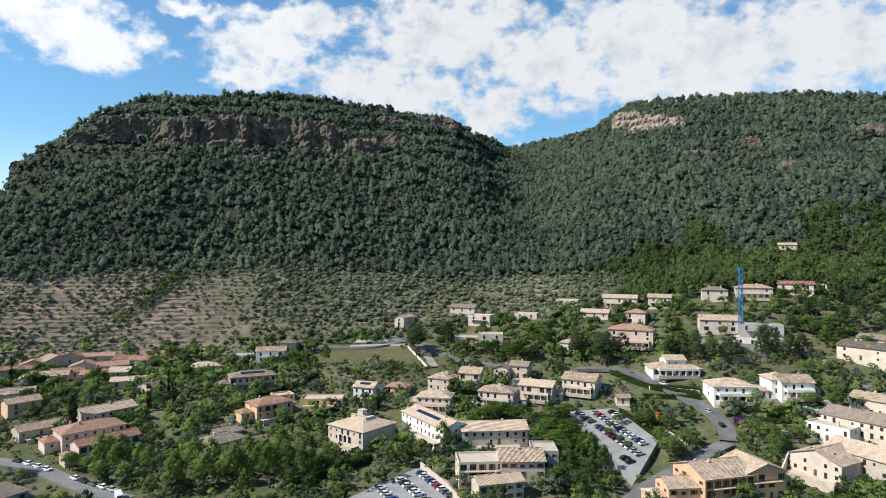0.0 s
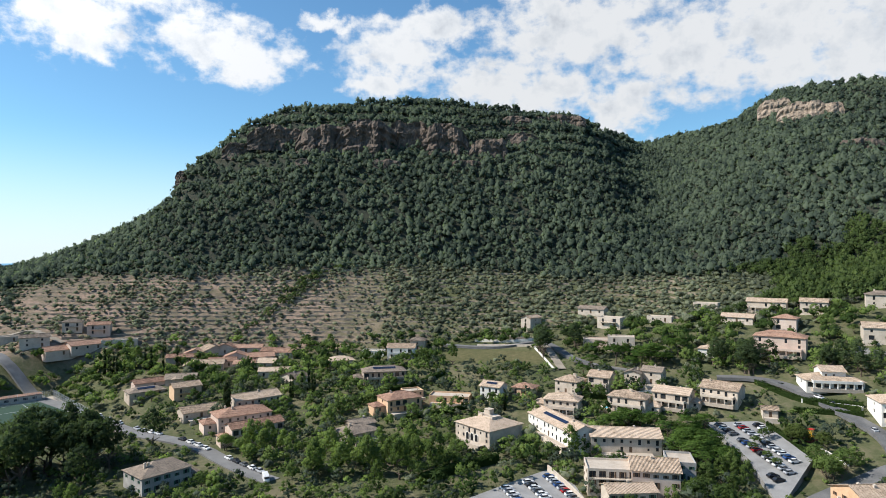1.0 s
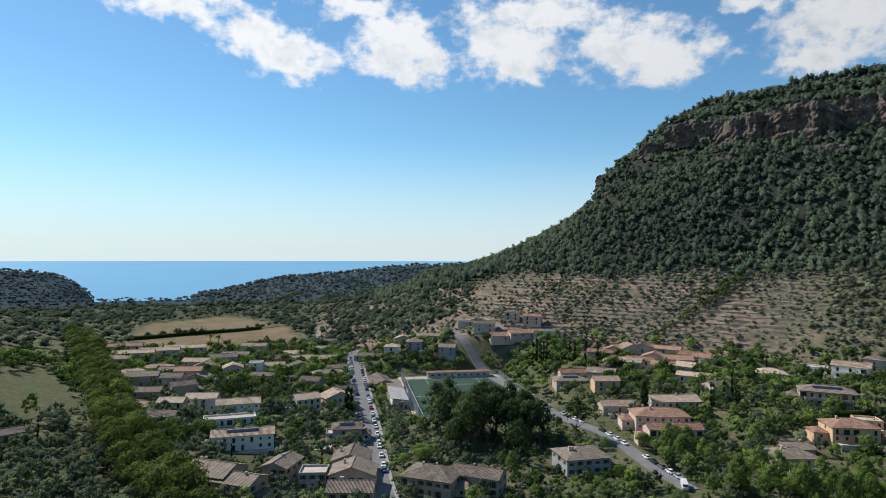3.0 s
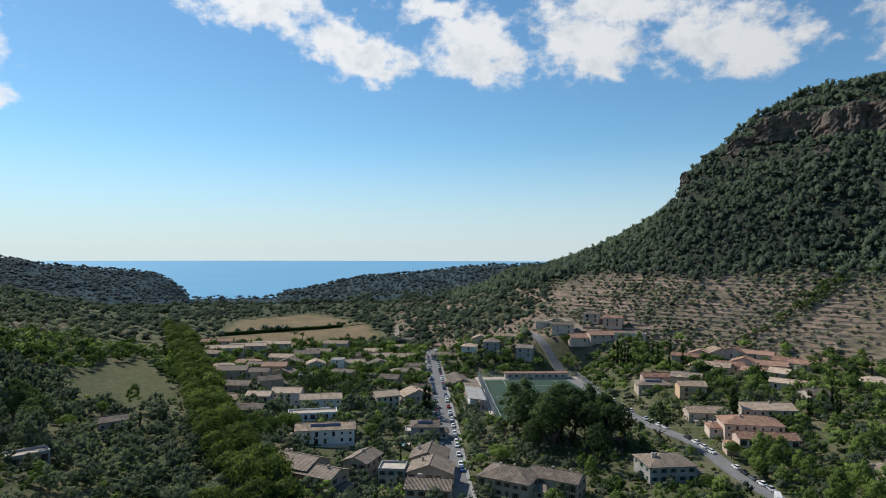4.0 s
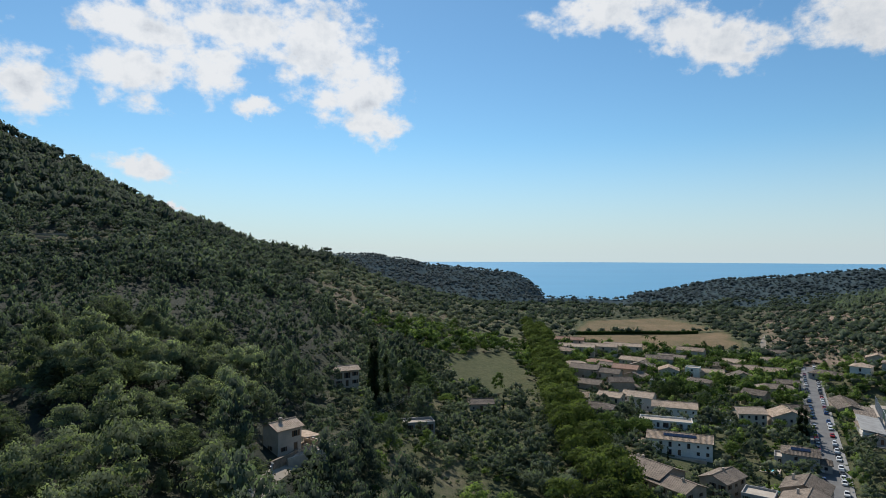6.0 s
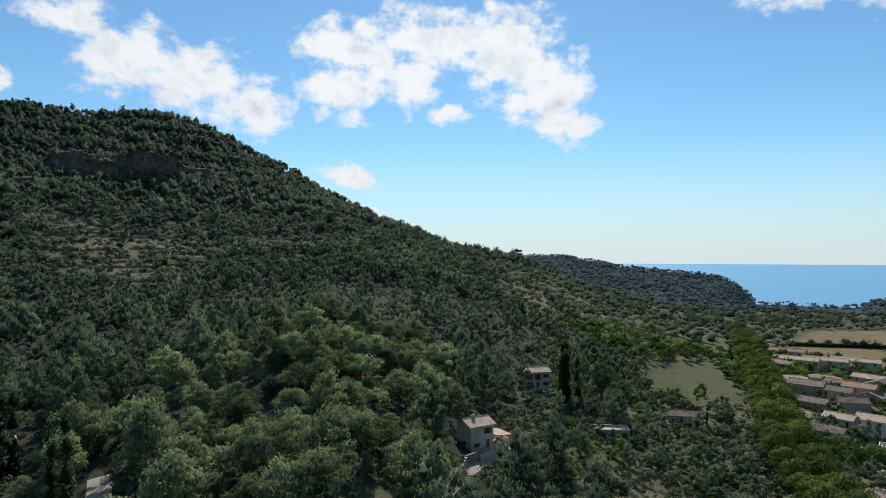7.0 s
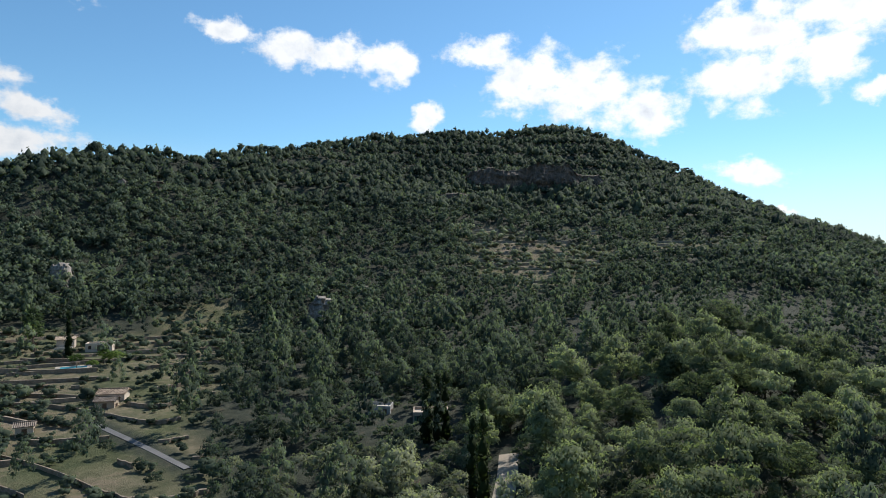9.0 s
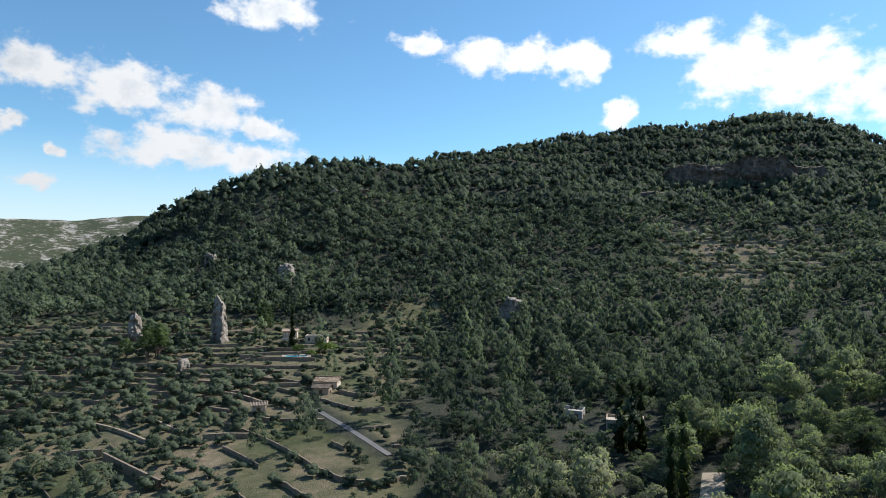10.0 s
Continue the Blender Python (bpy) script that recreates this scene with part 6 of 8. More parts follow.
def rooted(x, y, breadth, tall, vary=0.35):
    s = breadth * np.exp(rng.normal(0, vary * 0.7, len(x))) * (1.0 + 0.35 * rough(x, y, 55, 2, 45))
    s = np.clip(s, 0.45 * breadth, 1.5 * breadth)
    return np.stack([x, y, ground(x, y) - 0.15, s, s * tall * rng.uniform(0.85, 1.2, len(x))], 1)


def line_at(k, a):
    return r_lines[k][((a - AZ0) * AZ_N / 360.0).astype(int) % AZ_N]


def steepness(x, y):
    z = ground(x, y)
    return np.hypot(ground(x + 2.5, y) - z, ground(x, y + 2.5) - z) / 2.5


def in_view(a, r, z, back=20):
    return (r < line_at(5, a) + back)


def wood_chance(x, y, a, r):
    c = land_cover(x, y)[0] * in_view(a, r, 0) * free(x, y, 0.0)
    bare = rise((steepness(x, y) - 1.25) / 0.5)
    return c * (1 - 0.2 * bare) * (1.0 + 0.2 * rough(x, y, 50, 2, 41))


def near_chance(x, y, a, r):
    # Trees between the camera and the hillside houses are left out.
    yard = np.ones(len(a))
    for hx, hy, turn, w, d in SIGHT_STRIPS:
        c, s = math.cos(radians(turn)), math.sin(radians(turn))
        u, v = (x - hx) * c + (y - hy) * s, -(x - hx) * s + (y - hy) * c
        yard[(np.abs(u) < w + 1) & (v > -d) & (v < 2)] = 0
    open_ground = np.clip(terraced(a, r) + land_cover(x, y)[1] * 12, 0, 1)
    return np.clip(0.98 - 0.92 * open_ground, 0, 1) * free(x, y, 4.0) * yard * rise((a - 86) / 10)


FAR_PINES = ([crown("pine", 10, 0.14, s, 1, 0.82, up=1.0) for s in range(4)] + [crown("pine", 16, 0.11, s + 10, 2, 0.70, up=1.0) for s in range(5)] + [crown("oak", 10, 0.14, s + 20, 1, 0.82, up=1.0) for s in range(5)]
             + [crown("umbrella", 12, 0.12, 31, 2, 0.82, up=1.0)])
WEST_PINES = [crown("pine", 34, 0.085, s + 160, 4, 0.60, up=0.6) for s in range(7)]
WEST_OAKS = [crown("oak", 34, 0.085, s + 170, 4, 0.62, up=0.6) for s in range(7)]
EAST_PINES = [crown("pine", 46, 0.075, s + 150, 5, 0.62, up=0.4) for s in range(6)]
CREST_PINES = [crown("umbrella", 40, 0.07, s + 35, 5, 0.82, 0.022, 0.4) for s in range(5)]
NEAR_PINES = [crown("pine", 540, 0.034, s + 40, 13, 0.50, up=0.8) for s in range(6)]
NEAR_OAKS = [crown("oak", 540, 0.034, s + 70, 13, 0.50, up=0.8) for s in range(5)]
SPUR_PINES = [crown("umbrella", 1700, 0.024, s + 45, 16, 0.46, up=1.0) for s in range(4)] + [crown("pine", 1700, 0.024, s + 55, 18, 0.46, up=1.0) for s in range(3)]
MID_PINES = [crown("pine", 100, 0.058, s + 50, 7, 0.70, up=0.5) for s in range(6)]
MID_OAKS = [crown("oak", 100, 0.055, s + 60, 7, 0.70, up=0.4) for s in range(6)]
OLIVES_WEST = [crown("olive", 60, 0.07, s + 84, 5, 0.75, up=0.4) for s in range(5)]
OLIVES = [crown("olive", 26, 0.11, s + 80, 2, up=0.5) for s in range(6)]
x, y = spread(-38, 55, 385, 1040, 3.05, wood_chance)
a, r = polar(x, y)
# low outlines the sunlit patch that the greener leaf colour imitates.
low = (a < 0) & (np.degrees(np.arctan2(ground(x, y) - EYE, r)) < -2.9 - 0.27 * (a + 12) + 4.5 * rough(x, y, 70, 3, 47))
scatter("pine_wood_east", rooted(x[low], y[low], 6.2, 1.15), EAST_PINES, GREEN_PINE, "fresh green pines on the slope above the houses")
x, y = x[~low], y[~low]
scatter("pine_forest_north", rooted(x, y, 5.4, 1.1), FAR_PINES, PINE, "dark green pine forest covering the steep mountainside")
x, y = spread(93, 198, 320, 800, 3.9, wood_chance)
a, r = polar(x, y)
mid = r < 470
half = rng.random(len(x)) < 0.55
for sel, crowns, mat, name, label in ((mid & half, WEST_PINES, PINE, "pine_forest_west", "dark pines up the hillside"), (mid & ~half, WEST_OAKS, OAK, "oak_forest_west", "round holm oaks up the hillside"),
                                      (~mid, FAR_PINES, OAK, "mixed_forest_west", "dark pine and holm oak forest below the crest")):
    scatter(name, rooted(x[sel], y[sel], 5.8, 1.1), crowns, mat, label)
for a0, a1, gap in ((-37, 36, 6.5), (96, 128, 6.0), (128, 186, 5.0)):
    a = np.arange(a0, a1, 0.05)
    r = line_at(5, a) + rng.uniform(-7, 9, len(a))
    x, y = -np.sin(np.radians(a)) * r, np.cos(np.radians(a)) * r
    keep = rng.random(len(a)) < r * radians(0.05) / gap * np.clip(0.6 + 1.6 * rough(x, y, 40, 2, 48), 0, 2)
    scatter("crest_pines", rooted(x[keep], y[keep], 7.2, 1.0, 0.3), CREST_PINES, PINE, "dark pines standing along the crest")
x, y = spread(88, 198, 86, 330, 5.9, near_chance)
half = rng.random(len(x)) < 0.5
a, r = polar(x, y)
# spur follows the sunlit strip, where pines get the lightened leaf colour.
spur = (a > 120.5) & (a < 139) & (r < 196 - 3.4 * (a - 121) + 26 * rough(x, y, 25, 2, 46)) | (a > np.where(r < 160, 106.5, 103)) & (a < 122.5 - 0.05 * (r - 150)) & (r < 205 - 0.09 * (a - 117) ** 2)
thin = spur & (rng.random(len(x)) < 0.6)
scatter("spur_pines", rooted(x[thin], y[thin], 7.4, 1.2, 0.5), SPUR_PINES, SPUR, "sunlit yellow-green pines on the near spur")
below = spur & ~thin & ((a < 121) | (rng.random(len(x)) < 0.4))
# Part of the understorey gets the pale olive leaf to imitate sunlight.
shrubs = spur & ~thin & ~below
scatter("spur_shrubs", rooted(x[shrubs], y[shrubs], 5.4, 0.9), NEAR_OAKS, OLIVE, "pale grey-green shrubs between the spur pines")
scatter("spur_understorey", rooted(x[below], y[below], 5.2, 0.9), NEAR_OAKS, OAK, "dark holm oaks under the spur pines")
# pale: near trees whose light leaf colour imitates sun on the slope.
pale = (a > 131) & (a < 159) & (r < 136 + 14 * rough(x, y, 30, 2, 49)) & ~spur & (rng.random(len(x)) < 0.75)
scatter("olive_grove_near", rooted(x[pale], y[pale], 6.4, 0.95, 0.5), NEAR_OAKS, OLIVE, "pale grey-green olives and shrubs on the near slope")
x, y, half = x[~spur & ~pale], y[~spur & ~pale], half[~spur & ~pale]
close = np.hypot(x, y) < 225
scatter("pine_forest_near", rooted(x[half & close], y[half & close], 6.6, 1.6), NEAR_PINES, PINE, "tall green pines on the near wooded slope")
scatter("oak_forest_near", rooted(x[~half & close], y[~half & close], 6.2, 0.95), NEAR_OAKS, OAK, "round holm oaks on the near wooded slope")
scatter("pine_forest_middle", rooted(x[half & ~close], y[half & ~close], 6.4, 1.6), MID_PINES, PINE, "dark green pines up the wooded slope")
scatter("oak_forest_middle", rooted(x[~half & ~close], y[~half & ~close], 6.2, 0.95), MID_OAKS, OAK, "round holm oaks up the wooded slope")
x, y = spread(-24, 55, 360, 640, 2.95, lambda x, y, a, r: np.clip(terraced(a, r) * np.where(a > 17, 0.50 + 0.9 * rough(x, y, 40, 2, 51), 0.85 + 0.4 * rough(x, y, 40, 2, 51)), 0, 1) * free(x, y, 2.0))
a, r = polar(x, y)
scatter("olive_grove", rooted(x[a > 17], y[a > 17], 3.0, 0.85), OLIVES, OLIVE, "small grey-green olive trees on red earth terraces")
x, y = x[a <= 17], y[a <= 17]
scatter("olive_grove", rooted(x, y, 3.5, 0.85), OLIVES, OLIVE, "grey-green olive trees on stone terraces")
x, y = spread(150, 198, 110, 340, 4.6, lambda x, y, a, r: np.clip(0.30 + 1.1 * rough(x, y, 30, 2, 55) + 0.5 * rise((a - 172) / 8), 0.03, 0.9) * terraced(a, r) * free(x, y, 2.0))
scatter("olive_grove_west", rooted(x, y, 4.0, 0.85), OLIVES_WEST, OAK, "dark olives and bushes on the lower terraces")
x, y = spread(152, 198, 110, 340, 3.0, lambda x, y, a, r: np.clip(0.14 + 0.9 * rough(x, y, 18, 2, 57), 0.0, 0.8) * terraced(a, r) * free(x, y, 1.0))
scatter("terrace_scrub", rooted(x, y, 1.9, 0.75, 0.6), [crown("oak", 26, 0.15, s + 86, 1) for s in range(4)], OAK, "low dark green bushes along the terraces")
x, y = spread(72, 152, 84, 245, 3.2, lambda x, y, a, r: np.clip(0.6 + 0.6 * rough(x, y, 18, 2, 59), 0, 1) * free(x, y, 0.8))
scatter("wood_scrub", rooted(x, y, 2.1, 0.8, 0.6), [crown("oak", 26, 0.15, s + 86, 1, 0.7) for s in range(4)], OAK, "low dark bushes under the trees")
x, y = spread(64, 94, 84, 190, 5.2, lambda x, y, a, r: np.clip(0.62 + 0.8 * rough(x, y, 30, 2, 62), 0, 1) * free(x, y, 2.5))
half = rng.random(len(x)) < 0.4
scatter("valley_side_trees", rooted(x[half], y[half], 6.4, 1.0, 0.5), NEAR_OAKS, GARDEN, "leafy green trees below the near slope")
scatter("valley_side_oaks", rooted(x[~half], y[~half], 5.6, 1.0, 0.5), NEAR_OAKS, OAK, "dark round oaks below the near slope")
x, y = spread(82, 141, 300, 590, 4.3, lambda x, y, a, r: np.clip(0.58 + 0.8 * rough(x, y, 26, 2, 56) + 0.3 * (a < 102), 0.06, 0.95) * glade(a, r) * free(x, y, 2.0))
scatter("olive_grove_hillside", rooted(x, y, 4.4, 0.8), OLIVES, OLIVE, "olive trees and scrub on hillside terraces")


def valley_chance(x, y, a, r):
    w, f, _ = land_cover(x, y)
    clump = 0.5 + 1.1 * rough(x, y, 70, 3, 61)
    return np.clip(clump + 0.2, 0.45, 1) * (1 - np.clip(f * 12, 0, 1)) * np.where(a < 50, (1 - w), 1) * free(x, y, 2.0)


x, y = spread(46, 100, 480, 1250, 6.8, valley_chance)
scatter("valley_trees", rooted(x, y, 6.4, 0.8), [crown("oak", 16, 0.13, s + 90, 1, up=0.8) for s in range(5)], OAK, "scattered trees and hedges across the valley floor")
x, y = spread(45, 61, 410, 640, 3.6, lambda x, y, a, r: rise((a - 46) / 3) * rise((61 - a) / 3) * (0.55 + 0.5 * rough(x, y, 30, 2, 58)) * free(x, y, 1.0))
scatter("knoll_scrub", rooted(x, y, 2.3, 0.75, 0.6), [crown("oak", 16, 0.14, s + 97, 1) for s in range(4)], OAK, "low dark scrub on the stony knoll")
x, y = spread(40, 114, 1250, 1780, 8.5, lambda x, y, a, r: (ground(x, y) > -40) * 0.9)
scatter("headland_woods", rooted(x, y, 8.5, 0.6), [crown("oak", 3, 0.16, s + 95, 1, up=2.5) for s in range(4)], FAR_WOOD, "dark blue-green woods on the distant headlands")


# ------------------------------------------------------------------ dry-stone terrace walls
def terrace_walls(name, runs, gap, seed):
    verts, faces = [], []
    for n, line in runs.items():
        line = np.array(line)
        a, r = np.radians(line[:, 0]), line[:, 1]
        x, y = -np.sin(a) * r, np.cos(a) * r
        ux, uy = x / r, y / r
        high = ground(x + ux * 2.2, y + uy * 2.2) - 0.15 + 0.3 * rough(x, y, 6, 2, seed)
        high = np.maximum(high, ground(x + ux * 2.2, y + uy * 2.2) + 0.35) if line[0, 0] > 150 else high
        high = np.minimum(high, ground(x - ux * 3, y - uy * 3) + 1.6 + 0.5 * rough(x, y, 9, 2, seed + 5))
        low = np.minimum(ground(x - ux * 3, y - uy * 3), high - 1.0) - 0.6
        keep = (rough(x, y, 38, 2, seed + n) + 0.6 * rough(x, y, 9, 2, seed + n + 7) > gap) & (free(x, y, 1.0) > 0) & (terraced(line[:, 0], r) > 0.45)
        first = len(verts)
        for i in range(len(r)):
            for d, z in ((-1.3, low[i]), (-1.1, high[i]), (-0.5, high[i]), (-0.4, low[i])):
                verts.append((x[i] + ux[i] * d, y[i] + uy[i] * d, z))
        for i in range(len(r) - 1):
            if keep[i] and keep[i + 1] and abs(r[i + 1] - r[i]) < (4.5 if line[i, 0] < 150 else 7.0) and line[i + 1, 0] - line[i, 0] < 0.45:
                p, q = first + 4 * i, first + 4 * i + 4
                faces += [(p, p + 1, q + 1, q), (p + 1, p + 2, q + 2, q + 1), (p + 2, p + 3, q + 3, q + 2)]
    return tagged(new(name, mesh_from(name, verts, faces, DRYWALL)), "weathered dry-stone walls holding the farming terraces", "stone walls", kind="stuff")


terrace_walls("terrace_walls_north", risers(-12, 49, 2, 3), -0.42, 81)
terrace_walls("terrace_walls_west", risers(156, 196, 0, 2), -0.35, 82)
# bushes that grow along the foot of the western terrace walls
row = np.array([q for line in risers(156, 196, 0, 2).values() for q in line])
row = row[rng.random(len(row)) < np.clip(0.18 + 0.6 * rough(row[:, 0] * 4, row[:, 1], 14, 2, 85), 0, 0.7)]
x, y = -np.sin(np.radians(row[:, 0])) * (row[:, 1] - 2.0), np.cos(np.radians(row[:, 0])) * (row[:, 1] - 2.0)
keep = (free(x, y, 1.0) > 0) & (terraced(row[:, 0], row[:, 1]) > 0.4)
scatter("terrace_hedgerows", rooted(x[keep], y[keep], 2.6, 0.8, 0.6), OLIVES_WEST, OAK, "dark bushes growing along the terrace walls")
# a dark thicket that climbs across the northern terraces
x, y = spread(14, 30, 385, 500, 3.4, lambda x, y, a, r: rise((11 + 9 * rough(x, y, 30, 2, 86) - np.abs((x + 191) - 0.36 * (y - 425))) / 8) * free(x, y, 2.0))
scatter("terrace_thicket", rooted(x, y, 4.6, 1.0), MID_OAKS, GREEN_PINE, "dark green bushes across the olive terraces")
terrace_walls("terrace_walls_hillside", risers(83, 140, 1, 4), -0.05, 83)

# ------------------------------------------------------------------ trees of the town
def trunk_mesh(tall, girth, limbs, reach, seed, mat=None):
    g = random.Random(seed)
    bm = bmesh.new()

    def limb(a, b, r0, r1):
        a, b = Vector(a), Vector(b)
        q = bmesh.ops.create_cone(bm, cap_ends=True, segments=6, radius1=r0, radius2=r1, depth=(b - a).length)["verts"]
        bmesh.ops.transform(bm, matrix=Matrix.Translation((a + b) / 2) @ (b - a).to_track_quat("Z", "Y").to_matrix().to_4x4(), verts=q)

    bend = (g.uniform(-0.3, 0.3), g.uniform(-0.3, 0.3))
    mid = (bend[0], bend[1], tall * 0.6)
    limb((0, 0, -0.5), mid, girth, girth * 0.75)
    limb(mid, (bend[0] * 1.4, bend[1] * 1.4, tall * 1.15), girth * 0.72, girth * 0.3)
    for k in range(limbs):
        a = 6.28 * k / limbs + g.uniform(-0.4, 0.4)
        limb((bend[0], bend[1], tall * g.uniform(0.6, 0.95)), (bend[0] + math.cos(a) * reach, bend[1] + math.sin(a) * reach, tall * g.uniform(1.1, 1.45)), girth * 0.45, girth * 0.15)
    return shared("trunk", bm, mat or BARK)


def tree_kind(name, kind, breadth, tall, stem, leaves, size, mat, label, seed, lumps=0, core=0.8):
    """A tree of its own: trunk with limbs, and a crown of leaf sprays. It is made once and copied."""
    v, f, n = crown(kind, leaves, size, seed, lumps, core)
    v = v * np.array([breadth, breadth, tall - stem * 0.8]) + np.array([0, 0, stem * 0.8])
    crown_me = mesh_from("crown", v, f, mat, True, n)
    crown_me.attributes.new("tint", "FLOAT", "POINT").data.foreach_set("value", np.full(len(v), 0.5, np.float32))
    trunk_me = trunk_mesh(stem, 0.035 * tall, 4, breadth * 0.25, seed)
    ob = new(name)
    tagged(ob, label, "tree")
    part("trunk", trunk_me, None, ob)
    part("crown", crown_me, None, ob)
    return ob


KINDS = {
    "garden": [tree_kind("garden_tree", "oak", 7.4, 6.8, 2.0, 800, 0.033, GARDEN, "round leafy green garden tree beside houses", 200 + i, 17, 0.52) for i in range(4)],
    "tall": [tree_kind("poplar_tree", "pine", 7.0, 11.0, 1.5, 800, 0.035, GARDEN, "tall loose green tree in the villa garden", 210 + i, 19, 0.52) for i in range(3)],
    "lime": [tree_kind("plane_tree", "oak", 9.0, 10.5, 3.0, 850, 0.036, LIME, "broad bright green plane tree in a row", 220 + i, 19, 0.52) for i in range(3)],
    "stone": [tree_kind("umbrella_pine", "umbrella", 11.0, 9.0, 5.0, 850, 0.034, STONE_PINE, "umbrella pine with a flat green crown", 230 + i, 19, 0.52) for i in range(2)],
    "pine": [tree_kind("pine_tree", "pine", 9.5, 14.0, 4.0, 850, 0.032, TOWN_PINE, "tall dark green pine", 240 + i, 19, 0.52) for i in range(3)],
    "spur": [tree_kind("sunlit_pine", "pine", 10.0, 10.5, 3.5, 1500, 0.025, SPUR, "broad yellow-green pine on the near spur", 270 + i, 21, 0.46) for i in range(4)],
    "cypress": [tree_kind("cypress", "cypress", 3.0, 2.9, 0.2, 260, 0.060, CYPRESS, "slim dark cypress beside houses", 250 + i) for i in range(2)],
    "olive": [tree_kind("olive_tree", "olive", 6.0, 5.4, 1.6, 560, 0.042, OLIVE, "grey-green olive tree in a garden", 260 + i, 13, 0.52) for i in range(2)],
}
made = {key: 0 for key in KINDS}


def plant(kind, x, y, scale=1.0, up=None):
    z = height(x, y) if up is None else up
    src = KINDS[kind][made[kind] % len(KINDS[kind])]
    m = pose(x, y, z, 0, 0, dice.uniform(0, 360)) @ Matrix.Diagonal((scale, scale, scale * dice.uniform(0.9, 1.15), 1))
    if made[kind] < len(KINDS[kind]):
        src.matrix_world = m
        ob = src
    else:
        ob = src.copy()
        scene.collection.objects.link(ob)
        for child in src.children:
            c = child.copy()
            scene.collection.objects.link(c)
            c.parent = ob
        ob.matrix_world = m
    made[kind] += 1
    return ob


def open_front(x, y):
    """Leaves out trees on the camera's side of car parks and some roads, to keep them in view."""
    x, y = np.asarray(x, float), np.asarray(y, float)
    r = np.hypot(x, y)
    ok = np.ones(len(x))
    for k in (2, 6, 11, 16):
        for corners in (LOWER_PARK, CAR_PARK):
            ok[inside_of(x * (1 + k / r), y * (1 + k / r), corners)] = 0
    for (name, _, _), (p, width) in zip(ROADS, ROAD_POINTS):
        if name in ("slope_road", "upper_road", "mill_road", "stair_lane"):
            for k in (3, 7):
                near = np.min(np.hypot((x * (1 + k / r))[:, None] - p[None, :, 0], (y * (1 + k / r))[:, None] - p[None, :, 1]), axis=1)
                ok[near < width / 2 + 1.2] = 0
    return ok


def clear(x, y, margin=2.0):
    if not open_front([x], [y])[0]:
        return False
    for hx, hy, turn, w, d in SIGHT_STRIPS:
        c, s = math.cos(radians(turn)), math.sin(radians(turn))
        u, v = (x - hx) * c + (y - hy) * s, -(x - hx) * s + (y - hy) * c
        if abs(u) < w + 2 and -d < v < 2:
            return False
    return free(np.array([x]), np.array([y]), margin)[0] > 0


def polar_spot(az, r):
    return -math.sin(radians(az)) * r, math.cos(radians(az)) * r


# rows and groups: kind, azimuth, distance, spread in metres, how many, size
GROUPS = [("stone", -4.0, 322, 16, 7, 1.0), ("stone", -7.5, 328, 12, 5, 1.1), ("stone", -10.2, 252, 14, 10, 0.95), ("stone", -13.0, 246, 10, 6, 0.9),
          ("stone", -4.2, 262, 9, 3, 0.85), ("garden", -12.5, 215, 16, 9, 1.15), ("garden", -19.5, 222, 9, 5, 1.0), ("pine", 1.5, 352, 12, 6, 0.9),
          ("pine", -13.5, 330, 16, 8, 0.8), ("pine", -22, 322, 12, 6, 0.8), ("pine", -33, 372, 18, 10, 0.85), ("tall", 19.5, 224, 14, 9, 1.05),
          ("tall", 15.0, 226, 12, 8, 1.1), ("garden", 12.0, 228, 14, 9, 1.05), ("garden", 22.5, 236, 10, 7, 1.0), ("garden", 13.0, 252, 12, 8, 0.9),
          ("pine", 2.0, 345, 7, 5, 1.05), ("pine", -14.4, 318, 7, 5, 0.95), ("garden", -21.5, 240, 12, 8, 1.15), ("tall", -16.0, 232, 12, 7, 0.9), ("garden", -27.5, 262, 12, 8, 1.1), ("tall", 27.5, 246, 12, 7, 1.0), ("lime", -17.5, 262, 12, 6, 0.75), ("garden", 31, 262, 12, 7, 1.1), ("pine", -28, 335, 18, 10, 0.9), ("garden", -30.5, 300, 15, 8, 1.1), ("pine", -24.5, 318, 12, 6, 0.8), ("stone", -32, 350, 14, 5, 0.9)]
